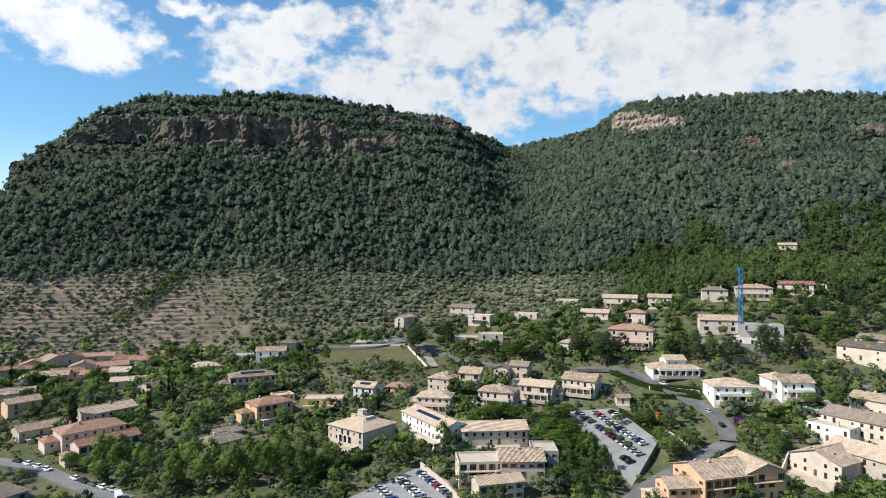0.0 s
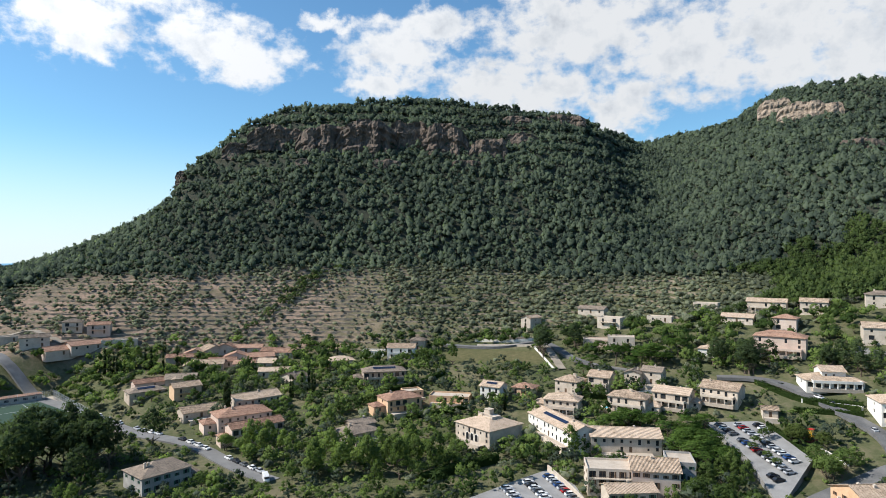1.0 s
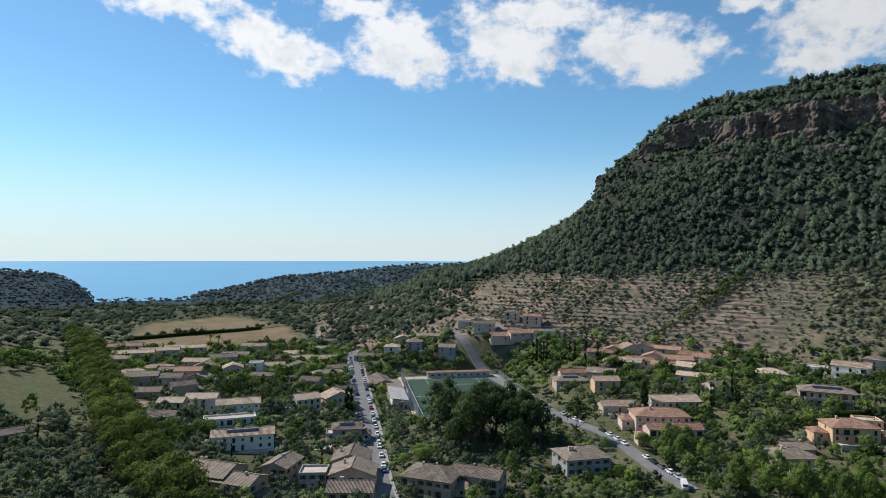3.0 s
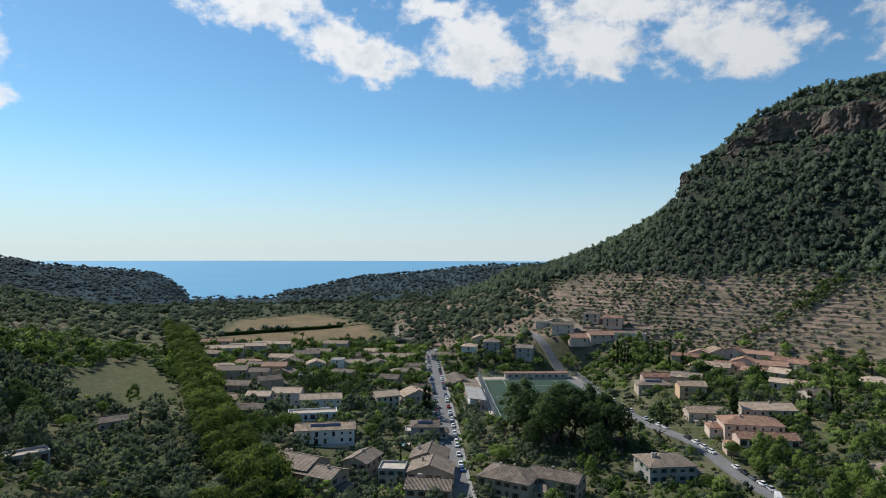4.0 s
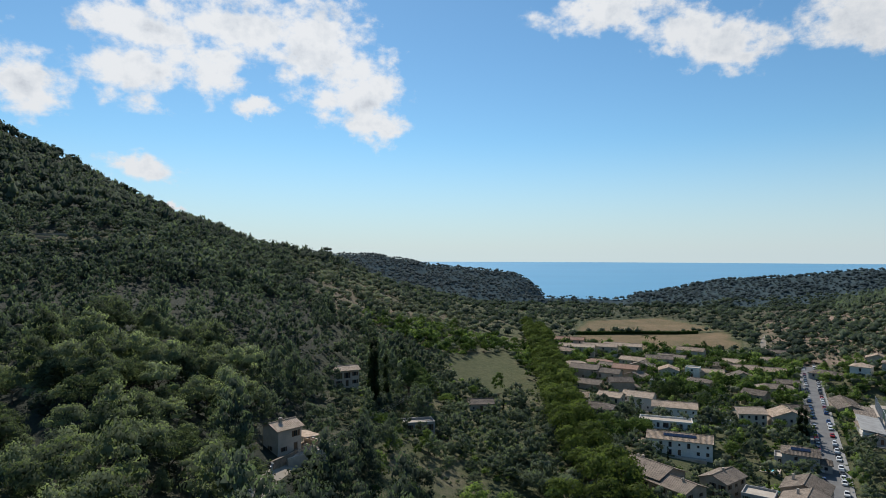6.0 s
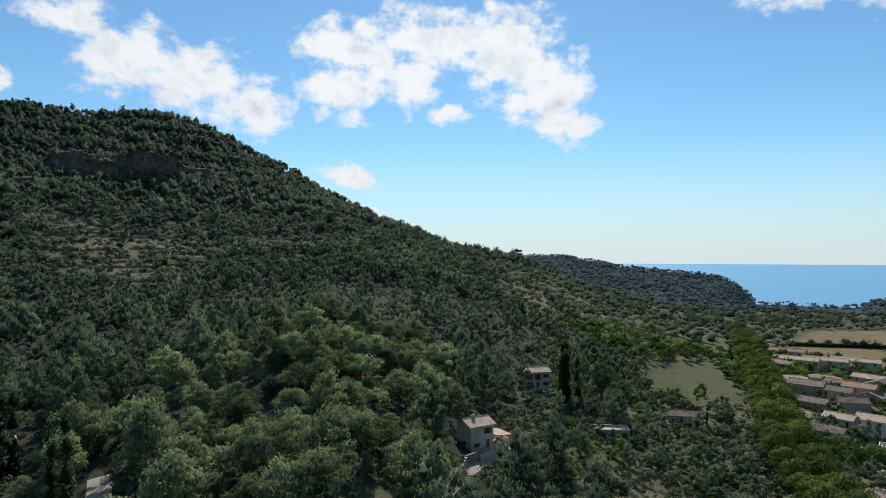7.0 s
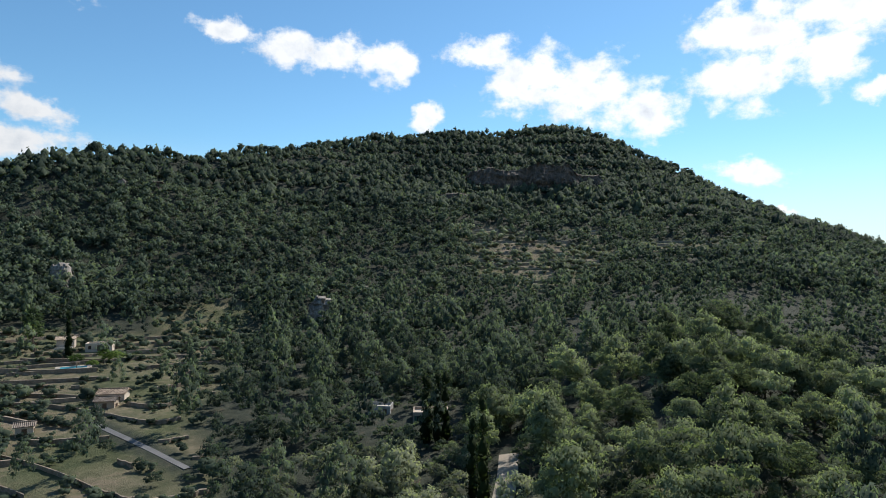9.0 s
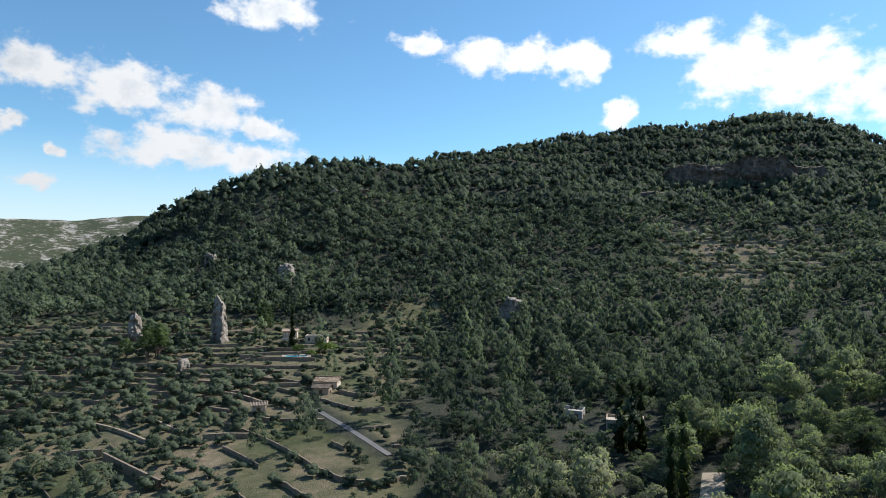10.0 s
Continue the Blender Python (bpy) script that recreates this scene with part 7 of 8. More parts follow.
GROUPS_WEST = [("pine", 45.0, 272, 18, 24, 1.35), ("pine", 41.0, 268, 14, 14, 1.2), ("pine", 47.5, 258, 10, 5, 1.0), ("garden", 51.5, 236, 8, 4, 1.0),
               ("cypress", 39.5, 392, 10, 6, 1.5), ("cypress", 36.2, 385, 5, 3, 1.6), ("cypress", 33.6, 382, 6, 4, 1.4), ("cypress", 24.5, 318, 8, 6, 1.5),
               ("pine", 66.5, 330, 12, 8, 0.9), ("garden", 71, 262, 14, 9, 1.1), ("garden", 63.5, 258, 8, 4, 0.9), ("pine", 90.5, 240, 14, 6, 0.9),
               ("cypress", 94.0, 207, 5, 5, 2.4), ("cypress", 170.6, 262, 3, 2, 1.9), ("pine", 173.5, 276, 4, 2, 0.85), ("pine", 181.8, 256, 8, 8, 0.75), ("garden", 168.5, 250, 8, 5, 0.7), ("cypress", 141.0, 148, 6, 6, 2.0), ("cypress", 136.8, 112, 4, 3, 1.8), ("cypress", 57.0, 300, 5, 4, 1.6), ("cypress", 30.5, 300, 6, 5, 1.7), ("lime", 74, 176, 8, 3, 1.0), ("spur", 112, 168, 14, 8, 0.7), ("spur", 117, 172, 15, 8, 0.75), ("spur", 113, 140, 16, 7, 0.7), ("spur", 121, 135, 16, 6, 0.7),
               ("spur", 106, 120, 12, 5, 0.7), ("spur", 133, 128, 12, 4, 0.7), ("olive", 29.5, 350, 18, 12, 1.0), ("olive", 4.5, 232, 8, 4, 1.1)]
for kind, a, r, wide, count, size in GROUPS + GROUPS_WEST:
    cx, cy = polar_spot(a, r)
    for i in range(count):
        for attempt in range(12):
            x, y = cx + dice.gauss(0, wide * 0.55), cy + dice.gauss(0, wide * 0.55)
            if clear(x, y, 2.2) and (kind != "spur" or math.hypot(x, y) > 100):
                plant(kind, x, y, size * dice.uniform(0.8, 1.2))
                break
for x, y in ((15.5, 257.5), (23.2, 252.4), (31.7, 247.5), (38.8, 242.4), (46.6, 237.5), (53.0, 234.3), (27.5, 261.1), (37.4, 255.3), (45.9, 251.3), (51.0, 245.9), (20.7, 264.7), (33.0, 262.0), (42.0, 247.0)):
    if free(np.array([x]), np.array([y]), 0.8)[0]:
        plant("stone", x, y, dice.uniform(0.85, 1.05))
rx, ry, _, _ = along(PLANE_ROW, 9.0)
for x, y in zip(rx, ry):
    for s in (-4.5, 4.5):
        plant("lime", x + dice.uniform(-1, 1), y + s + dice.uniform(-1, 1), dice.uniform(1.15, 1.45))
for k in range(12):
    x, y = dice.uniform(56, 80), dice.uniform(214, 262)
    if inside_of(np.array([x]), np.array([y]), CAR_PARK)[0]:
        plant("garden", x, y, 0.6, park_height(x, y))


def town_chance(x, y, a, r):
    f = land_cover(x, y)[1]
    beyond = rise((line_at(2, a) + 15 - r) / 20)
    return (0.88 + 0.5 * rough(x, y, 26, 2, 71)) * (1 - np.clip(f * 12, 0, 1)) * beyond * free(x, y, 1.6) * open_front(x, y) * (1 - 0.5 * ((a > -29) & (a < -6) & (r > 215) & (r < 292)))


x, y = spread(-42, 95, 180, 520, 4.7, town_chance)
kind = rng.random(len(x))
kind = np.where((polar(x, y)[0] > 76) & (kind > 0.055) & (kind < 0.62), 0.7, kind)
# Past 44 degrees darker oak replaces garden leaves, partly to imitate cloud shade.
kind = np.where((polar(x, y)[0] > 44) & (kind > 0.055) & (kind < 0.45), 0.7, kind)
picked = (kind < 0.055)
for a, b in list(zip(x[picked], y[picked]))[:130]:
    plant(dice.choice(["garden", "garden", "olive", "tall", "cypress"]), a, b, dice.uniform(0.75, 1.1))
x, y, kind = x[~picked], y[~picked], kind[~picked]
FAR_OAKS = [crown("oak", 60, 0.08, s + 66, 3, 0.65) for s in range(5)]
groups = [((kind < 0.62) & (np.hypot(x, y) < 340), MID_OAKS, GARDEN, 5.8, 1.05, "garden_shrubs", "green shrubs and small trees between the houses"),
          ((kind >= 0.62) & (kind < 0.86) & (np.hypot(x, y) < 340), MID_OAKS, OAK, 5.8, 1.05, "garden_oaks", "dark green garden oaks between the houses"),
          (kind >= 0.86, OLIVES_WEST, OLIVE, 4.4, 0.9, "garden_olives", "grey-green olives between the houses")]
groups.append(((kind < 0.86) & (np.hypot(x, y) >= 340), FAR_OAKS, GARDEN, 5.8, 1.05, "garden_thicket", "green trees among the upper houses"))
for sel, kinds, mat, breadth, tall, name, label in groups:
    scatter(name, rooted(x[sel], y[sel], breadth, tall), kinds, mat, label)

x, y = spread(-42, 95, 180, 345, 3.5, lambda x, y, a, r: (0.45 + 0.8 * rough(x, y, 14, 2, 74)) * (1 - np.clip(land_cover(x, y)[1] * 12, 0, 1)) * free(x, y, 0.7))
scatter("garden_bushes", rooted(x, y, 1.9, 0.8, 0.5), [crown("oak", 26, 0.15, s + 86, 1, 0.7) for s in range(4)], GARDEN, "low green bushes and flower beds round the houses")

# ------------------------------------------------------------------ parked cars
TYRE = mottled("tyre_rubber", (0.015, 0.015, 0.015), (0.035, 0.035, 0.035), 0.4, 6.0, 0.85, 0.2)
PAINTS = [glossy(n, c, 0.25) for n, c in (("white_car_paint", (0.75, 0.75, 0.74)), ("silver_car_paint", (0.42, 0.43, 0.45)), ("black_car_paint", (0.02, 0.02, 0.023)),
                                          ("blue_car_paint", (0.03, 0.08, 0.22)), ("red_car_paint", (0.36, 0.02, 0.02)), ("grey_car_paint", (0.13, 0.135, 0.14)))]
PAINT_WORDS = ["white", "silver", "black", "dark blue", "red", "grey"]


def loft(bm, rows):
    """Joins rings of points, front to back, into one closed skin."""
    rings = [[bm.verts.new(p) for p in ring] for ring in rows]
    for a, b in zip(rings, rings[1:]):
        for i in range(len(a)):
            j = (i + 1) % len(a)
            bm.faces.new([a[i], a[j], b[j], b[i]])
    bm.faces.new(rings[0][::-1]), bm.faces.new(rings[-1])
    bmesh.ops.recalc_face_normals(bm, faces=bm.faces)


def car_body():
    bm = bmesh.new()
    rows = []
    for x, w, z0, z1 in ((-2.12, 0.66, 0.42, 0.68), (-2.0, 0.82, 0.28, 0.84), (-1.2, 0.88, 0.22, 0.94), (0.9, 0.88, 0.22, 0.98), (1.9, 0.84, 0.26, 0.96), (2.08, 0.72, 0.40, 0.80)):
        rows.append([(x, -w, z0), (x, w, z0), (x, w, z1 - 0.15), (x, w * 0.88, z1), (x, -w * 0.88, z1), (x, -w, z1 - 0.15)])
    loft(bm, rows)
    return bm


def car_cabin(grow, z_top):
    bm = bmesh.new()
    rows = []
    for x, w, z in ((-1.05, 0.76, 0.93), (-0.35, 0.66, z_top), (1.1, 0.66, z_top), (1.75, 0.74, 0.96)):
        w += grow
        rows.append([(x, -w - 0.04, 0.90), (x, w + 0.04, 0.90), (x, w, z), (x, -w, z)])
    loft(bm, rows)
    return bm


def wheel_mesh():
    bm = bmesh.new()
    bmesh.ops.create_cone(bm, cap_ends=True, segments=14, radius1=0.32, radius2=0.32, depth=0.22)
    bmesh.ops.rotate(bm, verts=bm.verts, matrix=Matrix.Rotation(radians(90), 3, "X"))
    return bm


BODY_MESHES = [shared("body", car_body(), p) for p in PAINTS]
ROOF_MESHES = [shared("roof_panel", boxes((-0.42, 1.15, -0.62, 0.62, 1.432, 1.465)), p) for p in PAINTS]
CABIN_MESH, WHEEL_MESH = shared("cabin_glass", car_cabin(0.0, 1.43), PANE), shared("wheel", wheel_mesh(), TYRE)


def car(x, y, z, turn):
    k = dice.choices(range(6), (34, 22, 18, 9, 3, 14))[0]
    ob = new("car")
    ob.location, ob.rotation_euler = (x, y, z), (0, 0, radians(turn))
    tagged(ob, f"parked {PAINT_WORDS[k]} car on grey asphalt", "car", "parked cars")
    part("body", BODY_MESHES[k], None, ob)
    part("cabin_glass", CABIN_MESH, None, ob, "dark tinted car windows")
    part("roof_panel", ROOF_MESHES[k], None, ob)
    for a in (-1.3, 1.3):
        for b in (-0.78, 0.78):
            part("wheel", WHEEL_MESH, None, ob, "", (a, b, 0.32))
    SPOTS.append((x, y, turn, 2.2, 1.0))


def street_cars(name, side, first, last, chance):
    width, line = next((w, l) for n, w, l in ROADS if n == name)
    x, y, dx, dy = along(line, 5.4)
    for i in range(len(x)):
        if first <= i / len(x) <= last and dice.random() < chance:
            o = side * (width / 2 - 1.15)
            px, py = x[i] - dy[i] * o, y[i] + dx[i] * o
            z = max(height(px, py), height(px + dy[i] * o, py - dx[i] * o)) + 0.24
            car(px, py, z, math.degrees(math.atan2(dy[i], dx[i])) + (180 if dice.random() < 0.2 else 0))


street_cars("main_street", 1, 0.1, 1.0, 0.7)
street_cars("main_street", -1, 0.1, 1.0, 0.7)
street_cars("mill_road", 1, 0.45, 1.0, 0.55)
street_cars("mill_road", -1, 0.0, 0.25, 0.3)
street_cars("slope_road", 1, 0.2, 1.0, 0.35)


def park_rows(corners, up, turn, gap, shift):
    c = np.array(corners)
    cx, cy = c.mean(axis=0)
    co, si = math.cos(radians(turn)), math.sin(radians(turn))
    for row in range(-5, 6):
        for k in range(-14, 15):
            u, v = k * 2.7, row * gap + shift
            x, y = cx + u * co - v * si, cy + u * si + v * co
            ring = [(x + a, y + b) for a in (-2.2, 2.2) for b in (-2.2, 2.2)]
            if all(inside_of(np.array([q[0]]), np.array([q[1]]), corners)[0] for q in ring) and dice.random() < 0.93:
                car(x, y, up(x, y) + 0.01, turn + 90 + dice.uniform(-2, 2))


park_rows(CAR_PARK, park_height, 112, 6.4, 1.0)
park_rows(LOWER_PARK, lower_height, 118, 9.0, 2.0)

# ------------------------------------------------------------------ gardens and small things
HEDGE = foliage("clipped_hedge", (0.034, 0.060, 0.016), (0.090, 0.135, 0.034))
PURPLE = foliage("bougainvillea", (0.10, 0.020, 0.16), (0.30, 0.055, 0.36))
CRANE_BLUE = glossy("crane_blue_paint", (0.05, 0.19, 0.42), 0.45)
MAT_RED = mottled("rubber_matting", (0.14, 0.045, 0.035), (0.22, 0.08, 0.06), 1.5, 6.0, 0.9, 0.2)
RED_PLASTIC, GREEN_PLASTIC = glossy("red_plastic", (0.55, 0.04, 0.03), 0.4), glossy("green_plastic", (0.08, 0.42, 0.10), 0.4)
YELLOW_PLASTIC = glossy("yellow_plastic", (0.70, 0.42, 0.04), 0.4)


def hedge(line, wide, tall, mat, label, seed):
    """A hedge: an uneven core with leaf sprays all over it."""
    g = np.random.default_rng(seed)
    x, y, dx, dy = along(line, 1.2)
    z = ground(x, y) + 0.1
    n = len(x)
    vs, fs = [], []
    for i in range(n):
        w, h = wide / 2 * g.uniform(0.82, 1.1), tall * g.uniform(0.88, 1.08)
        for u, up in ((-w, -0.5), (-w, h * 0.85), (-w * 0.6, h), (w * 0.6, h), (w, h * 0.85), (w, -0.5)):
            vs.append((x[i] - dy[i] * u, y[i] + dx[i] * u, z[i] + up))
    for i in range(n - 1):
        for k in range(5):
            a, b = i * 6 + k, i * 6 + 6 + k
            fs += [(a, b, b + 1), (a, b + 1, a + 1)]
    m = int(n * 26)
    i = g.integers(0, n, m)
    u, up = g.uniform(-0.55, 0.55, m) * wide, g.uniform(0.15, 1.08, m) * tall
    side = g.random(m) < 0.5
    u = np.where(side, np.sign(u) * wide * 0.52, u)
    up = np.where(side, up, tall * g.uniform(0.95, 1.1, m))
    s = g.uniform(-0.6, 0.6, m)
    c = np.stack([x[i] - dy[i] * u + dx[i] * s, y[i] + dx[i] * u + dy[i] * s, z[i] + up], 1)
    k = len(vs)
    leaf = np.concatenate([c + g.normal(0, 0.26, (m, 3)) for _ in range(3)])
    vs = np.concatenate([np.array(vs), leaf])
    fs = np.concatenate([np.array(fs), np.stack([k + np.arange(m), k + m + np.arange(m), k + 2 * m + np.arange(m)], 1)])
    return tagged(new("hedge", mesh_from("hedge", vs, fs, mat)), label, "hedge", "garden hedges")


for k, (line, wide, tall) in enumerate([
        ([(-91.8, 293.5), (-76.7, 307.6), (-65.7, 322.4)], 2.2, 2.4), ([(-180.7, 318.3), (-168, 319), (-162.6, 328.5)], 2.2, 3.4),
        ([(80.4, 298.4), (93, 279.4), (110.3, 268.8)], 1.4, 1.6), ([(75.2, 263.5), (81, 249), (84.3, 235.5)], 1.4, 1.8),
        ([(-51.0, 205.9), (-39.6, 222), (-27, 233.2)], 2.6, 3.2), ([(88.4, 273), (109.9, 265.1)], 1.5, 1.6),
        ([(128.5, 245.4), (137.1, 244.7)], 1.6, 1.8), ([(-528.7, 134.2), (-552.1, 197.9), (-563.9, 261.2)], 3.0, 2.6),
        ([(-447.8, 113), (-461.7, 165.5)], 2.4, 2.8), ([(-236, 172), (-300, 209)], 1.2, 1.4)]):
    hedge(line, wide, tall, HEDGE, "dense dark green clipped garden hedge", 500 + k)
for k, line in enumerate(([(82.5, 296.0), (90.0, 282.4), (102.7, 271.9)], [(96, 279), (112, 271.5)], [(-106, 303), (-84, 292), (-72, 299)], [(120, 252), (134, 248), (150, 247)],
                          [(118, 246), (128, 241), (140, 239)], [(155, 262), (170, 258)], [(5, 293), (20, 290), (34, 292)], [(-72, 268), (-58, 275), (-46, 282)])):
    hedge(line, 1.5, 1.7, HEDGE, "dense dark green clipped garden hedge", 540 + k)
hedge([(115.3, 245.8), (120.9, 241.4), (125.6, 239.0)], 2.0, 1.9, PURPLE, "purple flowering bougainvillea over a garden wall", 520)


def garden_wall(line, wide, tall, label="weathered stone garden wall", mat=None):
    x, y, dx, dy = along(line, 1.5)
    z = ground(x, y)
    top = np.convolve(np.concatenate([z[:1]] * 2 + [z] + [z[-1:]] * 2), np.ones(5) / 5, "valid") + tall
    vs, fs = [], []
    for i in range(len(x)):
        for u, h in ((-wide / 2, z[i] - 1.2), (-wide / 2, top[i]), (wide / 2, top[i]), (wide / 2, z[i] - 1.2)):
            vs.append((x[i] - dy[i] * u, y[i] + dx[i] * u, h))
    for i in range(len(x) - 1):
        for k in range(3):
            fs.append((i * 4 + k, i * 4 + k + 1, i * 4 + k + 5, i * 4 + k + 4))
    return tagged(new("garden_wall", mesh_from("garden_wall", vs, fs, mat or (STONE if y[0] > 0 else DRYWALL))), label, "wall", "garden walls")


for line, tall in (([(-8.1, 227.4), (1.1, 207.5), (6.3, 193.4)], 2.4), ([(108.5, 202.2), (121.1, 218.1)], 4.0), ([(117.4, 236.5), (133.1, 230.3), (147.3, 226.3)], 2.6),
                   ([(-54.5, 365), (-16, 358.1)], 1.2), ([(-131.5, -30), (-145.4, -26.5), (-155, -26.8)], 2.0), ([(-216.3, -8.6), (-238.4, 5.2)], 1.6),
                   ([(16.6, -163.7), (10.5, -151.6), (3.9, -138.9)], 2.2), ([(26, -172), (17.5, -168)], 1.8), ([(140, 322), (152, 318), (170, 310)], 3.0)):
    garden_wall(line, 0.5, tall)
for line, tall in (([(-27, -258), (-39, -250), (-52, -246)], 1.3), ([(-20, -246), (-32, -240), (-46, -234)], 1.4), ([(-14, -236), (-28, -229), (-44, -223)], 1.2), ([(-60, -256), (-72, -252)], 1.5),
                   ([(-5, -166), (-15.4, -161.5)], 1.3), ([(7.4, -190.9), (3, -180), (-1.2, -172)], 1.1), ([(-18.8, -175), (-27, -166), (-34.3, -161.5)], 1.2), ([(3.7, -220.5), (-15.9, -203.4), (-22.4, -188)], 1.1),
                   ([(-73.4, -268.7), (-88, -256), (-100.6, -243.5)], 1.6), ([(-12, -216), (-28, -206), (-36, -203)], 1.1), ([(10, -207), (-4, -196), (-13, -186)], 1.0), ([(22, -196), (14, -184), (8, -172)], 1.0)):
    garden_wall(line, 0.6, tall, "weathered dry-stone terrace wall on the hillside", DRYWALL)
for line, tall in (([(92.7, 279.5), (111.3, 269.3)], 1.6), ([(-57, 372.9), (-30, 366.5), (-19, 369.5)], 1.6), ([(88.0, 246.0), (93.0, 236.0)], 1.2),
                   ([(60, 300), (40, 296), (20, 294)], 1.3), ([(152, 248), (170, 246), (186, 247)], 1.6), ([(-20.5, 357), (-14.5, 341), (-8, 324)], 1.1)):
    garden_wall(line, 0.4, tall, "pale rendered garden wall beside the road", WHITE)
for line, tall in (([(126, 319), (139, 303.5), (151, 297)], 3.2), ([(133, 292), (143, 289), (154, 287.5)], 2.6), ([(139, 303), (134.5, 292)], 2.4), ([(152, 297.5), (164, 293)], 2.8)):
    garden_wall(line, 0.6, tall, "raw concrete wall of the building site", CONCRETE)


def pool(x, y, turn, w, d):
    z = max(height(x + a, y + b) for a in (-w / 2, 0, w / 2) for b in (-d / 2, 0, d / 2)) + 0.1
    ob = new("swimming_pool")
    ob.location, ob.rotation_euler = (x, y, z), (0, 0, radians(turn))
    tagged(ob, "turquoise swimming pool with pale stone coping", "swimming pool")
    part("coping", boxes((-w / 2 - 1.4, w / 2 + 1.4, -d / 2 - 1.4, -d / 2, -2.5, 0.15), (-w / 2 - 1.4, w / 2 + 1.4, d / 2, d / 2 + 1.4, -2.5, 0.15),
                         (-w / 2 - 1.4, -w / 2, -d / 2 + 0.003, d / 2 - 0.003, -2.5, 0.15), (w / 2, w / 2 + 1.4, -d / 2 + 0.003, d / 2 - 0.003, -2.5, 0.15)), PAVING, ob)
    part("water", boxes((-w / 2 + 0.003, w / 2 - 0.003, -d / 2 + 0.003, d / 2 - 0.003, -1.5, 0.02)), POOL, ob)
    SPOTS.append((x, y, turn, w / 2 + 2, d / 2 + 2))


for row in ((148.7, 242.6, -30, 11, 5), (-29.6, 373.8, 5, 10, 5), (16.8, 281.5, 0, 5, 3), (-219.7, 128.5, 60, 4, 3), (-201, 118.8, 60, 7, 3.5), (-40.2, -241.2, 168, 8, 4)):
    pool(*row)


def frond_mesh(length=2.6):
    bm = bmesh.new()
    n = 7
    spine = [Vector((length * t, 0, 0.9 * t - 2.0 * t * t)) for t in (i / n for i in range(n + 1))]
    left, right = [], []
    for i, p in enumerate(spine):
        w = 0.34 * math.sin(math.pi * (0.12 + 0.85 * i / n))
        left.append(bm.verts.new(p + Vector((0, w, -0.12)))), right.append(bm.verts.new(p + Vector((0, -w, -0.12))))
    mid = [bm.verts.new(p) for p in spine]
    for i in range(n):
        bm.faces.new([mid[i], mid[i + 1], left[i + 1], left[i]])
        bm.faces.new([right[i], right[i + 1], mid[i + 1], mid[i]])
    return shared("frond", bm, GARDEN)


FROND, PALM_TRUNK = frond_mesh(), trunk_mesh(5.6, 0.26, 0, 0, 9)


def palm(x, y, size):
    ob = new("palm_tree")
    ob.location, ob.scale = (x, y, height(x, y)), (size, size, size)
    tagged(ob, "palm tree with a bare trunk and arching green fronds", "palm tree", "palms")
    part("trunk", PALM_TRUNK, None, ob)
    for i in range(18):
        f = part("frond", FROND, None, ob, "", (0, 0, 6.3))
        f.rotation_euler = (0, radians(dice.uniform(-55, 20)), radians(i * 137.5))


for x, y, size in ((-106.2, 287.5, 0.9), (153.3, 239.1, 1.3), (157, 236, 1.1), (-43.8, 201.8, 0.9), (8.1, 286.9, 0.7), (-472.7, 178.4, 1.3), (-471.2, 184.1, 1.25), (118, 232, 0.9),
                   (40.0, 232.0, 0.8)):
    palm(x, y, size)


def tower_crane(x, y, tall):
    ob = new("tower_crane")
    z = height(x, y)
    ob.location = (x, y, z)
    tagged(ob, "blue lattice mast of a building crane", "crane")
    part("base", boxes((-2, 2, -2, 2, -1.0, 0.5)), GREY, ob, "grey concrete crane base")
    for sx in (-0.75, 0.75):
        for sy in (-0.75, 0.75):
            part("leg", boxes((sx - 0.12, sx + 0.12, sy - 0.12, sy + 0.12, 0.5, tall)), CRANE_BLUE, ob)
    n = int(tall / 1.6)
    for i in range(n):
        z0, z1 = 0.6 + i * 1.6, 2.2 + i * 1.6
        bm = bmesh.new()
        for k, (a, b) in enumerate((((-0.75, -0.75), (0.75, -0.75)), ((0.75, -0.75), (0.75, 0.75)), ((0.75, 0.75), (-0.75, 0.75)), ((-0.75, 0.75), (-0.75, -0.75)))):
            p, q = Vector((*a, z0 if i % 2 else z1)), Vector((*b, z1 if i % 2 else z0))
            c = bmesh.ops.create_cone(bm, cap_ends=True, segments=4, radius1=0.07, radius2=0.07, depth=(q - p).length)["verts"]
            bmesh.ops.transform(bm, matrix=Matrix.Translation((p + q) / 2) @ (q - p).to_track_quat("Z", "Y").to_matrix().to_4x4(), verts=c)
        part("lattice", bm, CRANE_BLUE, ob)
    part("slewing_head", boxes((-1.0, 1.0, -1.0, 1.0, tall, tall + 1.6)), CRANE_BLUE, ob)


tower_crane(149.7, 312.0, 34.0)

# play area by the car park
play = new("playground_slide")
play.location, play.rotation_euler = (88.0, 254.0, height(88, 254)), (0, 0, radians(40))
tagged(play, "green and yellow playground slide on red matting", "slide")
part("mat", boxes((-3.5, 4.5, -2, 2, -1.5, 0.25)), MAT_RED, play, "dark red safety matting")
chute = bmesh.new()
pts = [(0.0, 2.4), (0.8, 1.9), (2.4, 0.8), (3.2, 0.5), (4.0, 0.45)]
rows = [[(x, -0.45, z + 0.3), (x, -0.40, z), (x, 0.40, z), (x, 0.45, z + 0.3), (x, 0.50, z + 0.3), (x, 0.45, z - 0.1), (x, -0.45, z - 0.1), (x, -0.50, z + 0.3)] for x, z in pts]
loft(chute, rows)
part("chute", chute, GREEN_PLASTIC, play, "green slide chute")
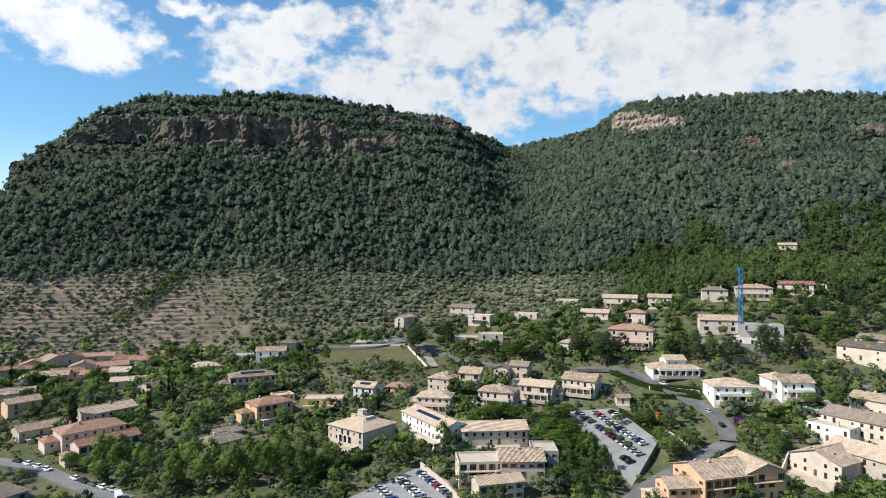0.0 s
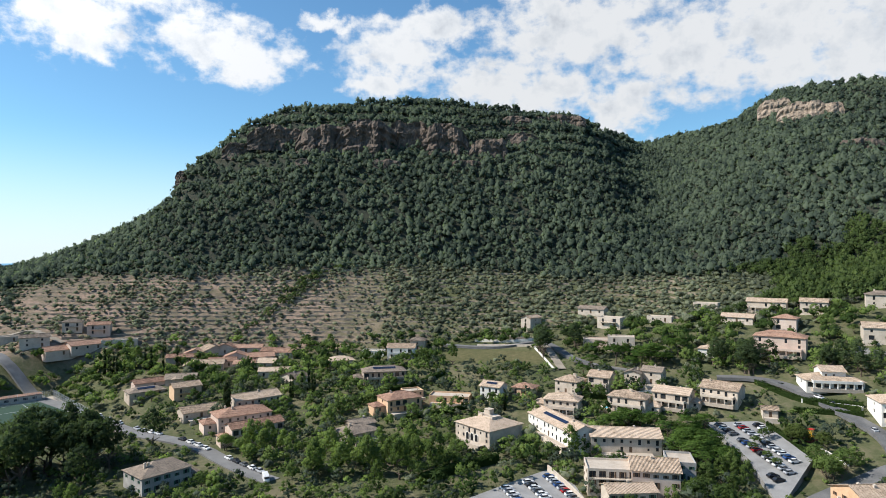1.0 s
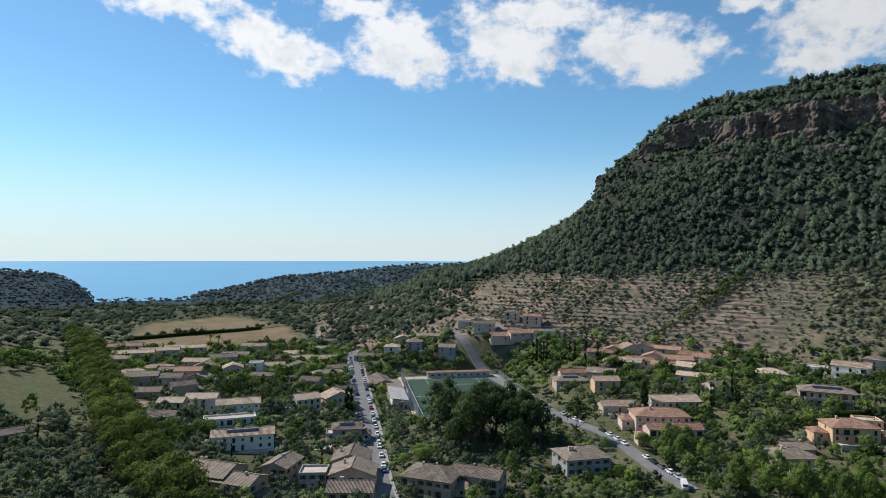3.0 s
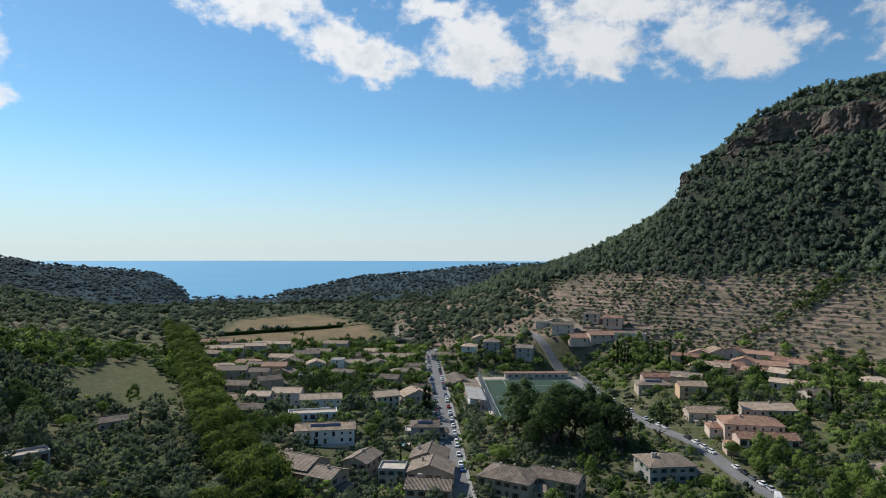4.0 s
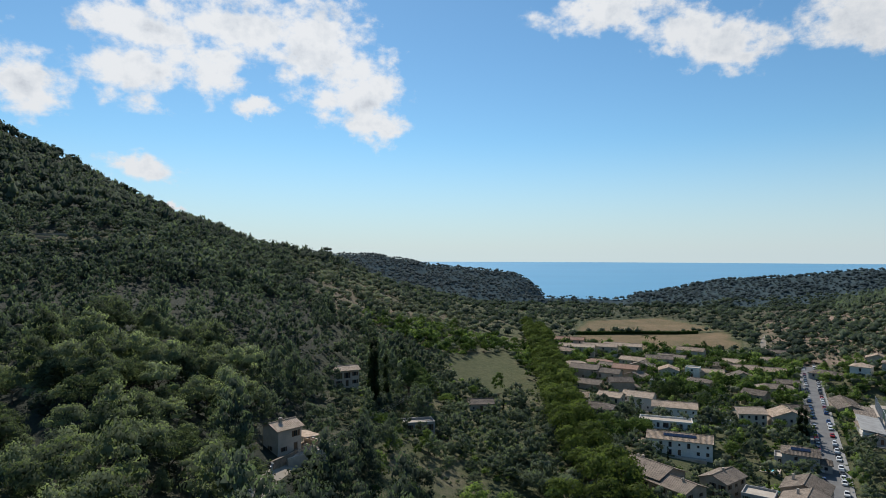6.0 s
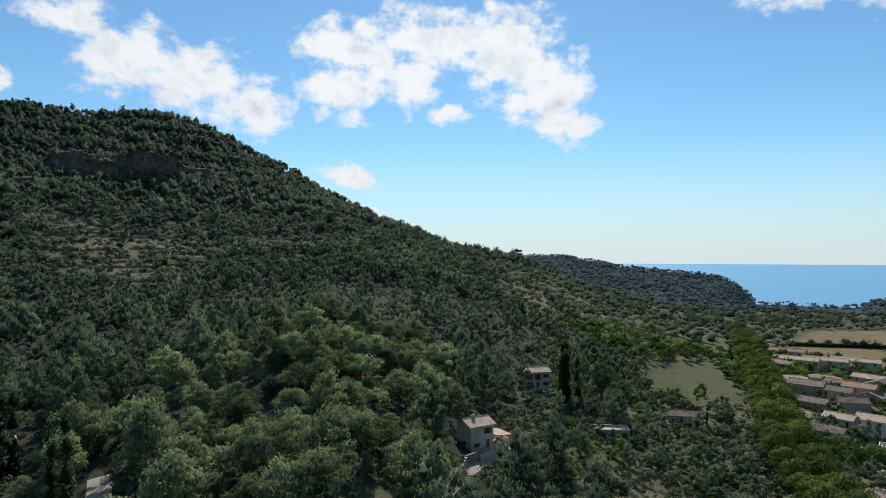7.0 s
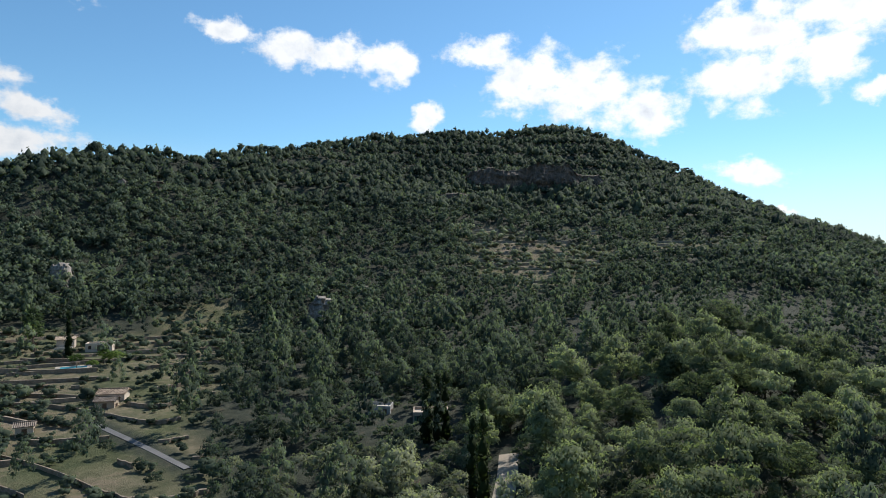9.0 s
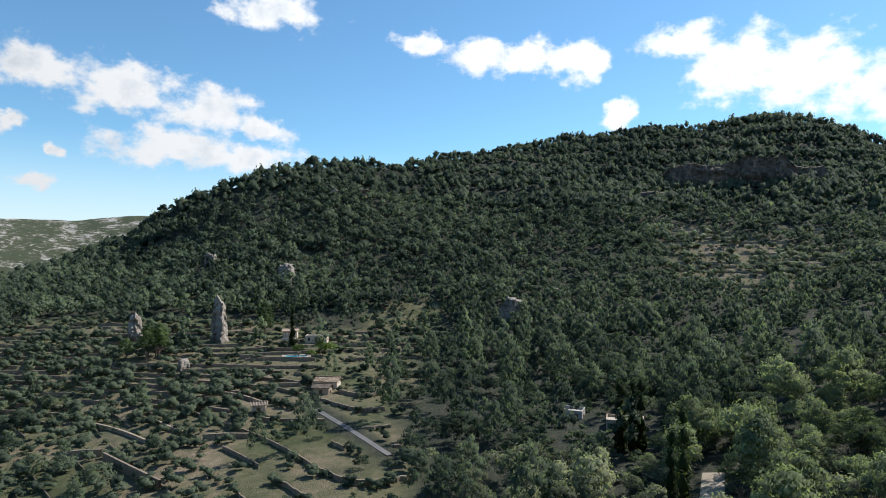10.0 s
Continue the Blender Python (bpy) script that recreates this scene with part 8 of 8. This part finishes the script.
part("tower", boxes((-1.4, 0.0, -0.7, 0.7, 0.25, 2.3)), YELLOW_PLASTIC, play, "yellow climbing tower")
part("canopy", boxes((-1.6, 0.2, -0.9, 0.9, 3.4, 3.6)), RED_PLASTIC, play, "red roof panel")
for sx in (-1.3, -0.1):
    for sy in (-0.6, 0.6):
        part("post", boxes((sx - 0.06, sx + 0.06, sy - 0.06, sy + 0.06, 2.3, 3.4)), YELLOW_PLASTIC, play)


def power_line(points, tall):
    tops = []
    for x, y in points:
        ob = new("power_pole")
        z = height(x, y)
        ob.location = (x, y, z)
        tagged(ob, "grey power-line pole with crossarm on the slope", "pole", "power poles")
        part("mast", boxes((-0.14, 0.14, -0.14, 0.14, -0.6, tall)), STEEL, ob)
        part("crossarm", boxes((-1.1, 1.1, -0.08, 0.08, tall - 0.5, tall - 0.35)), STEEL, ob)
        tops.append(Vector((x, y, z + tall - 0.3)))
    for a, b in zip(tops, tops[1:]):
        for off in (-1.0, 0.0, 1.0):
            cu = bpy.data.curves.new("power_cable", "CURVE")
            cu.dimensions, cu.bevel_depth, cu.bevel_resolution = "3D", 0.02, 1
            sp = cu.splines.new("POLY")
            sp.points.add(20)
            for i in range(21):
                f = i / 20
                p = a.lerp(b, f) + Vector((off * 0.25, off, -5.0 * f * (1 - f)))
                sp.points[i].co = (*p, 1)
            cu.materials.append(IRON)
            tagged(new("power_cable", cu), "sagging dark power cable between poles", "cable", "power cables")


power_line([(-245.9, 6.4), (-112.0, -25.5), (-40, -38)], 9.0)

# two large boxy vans
def van(x, y, z, turn):
    ob = new("van")
    ob.location, ob.rotation_euler = (x, y, z), (0, 0, radians(turn))
    tagged(ob, "parked white panel van on the road", "van")
    bm = bmesh.new()
    rows = []
    for px, w, z1 in ((-3.3, 0.80, 1.1), (-3.1, 0.92, 1.25), (-2.3, 0.95, 2.1), (-1.6, 0.98, 2.4), (2.5, 0.98, 2.4), (2.6, 0.94, 2.3)):
        rows.append([(px, -w, 0.35), (px, w, 0.35), (px, w, z1 - 0.1), (px, w * 0.9, z1), (px, -w * 0.9, z1), (px, -w, z1 - 0.1)])
    loft(bm, rows)
    part("body", bm, PAINTS[0], ob)
    part("windscreen", boxes((-2.95, -2.35, -0.85, 0.85, 1.45, 1.98)), PANE, ob)
    for a in (-2.2, 1.7):
        for b in (-0.85, 0.85):
            part("wheel", WHEEL_MESH, None, ob, "", (a, b, 0.32))


for x, y, turn in ((-104.5, 200.5, 125), (-277.2, 133.0, 60), (-273.0, 141.0, 60)):
    van(x, y, height(x, y) + 0.25, turn)
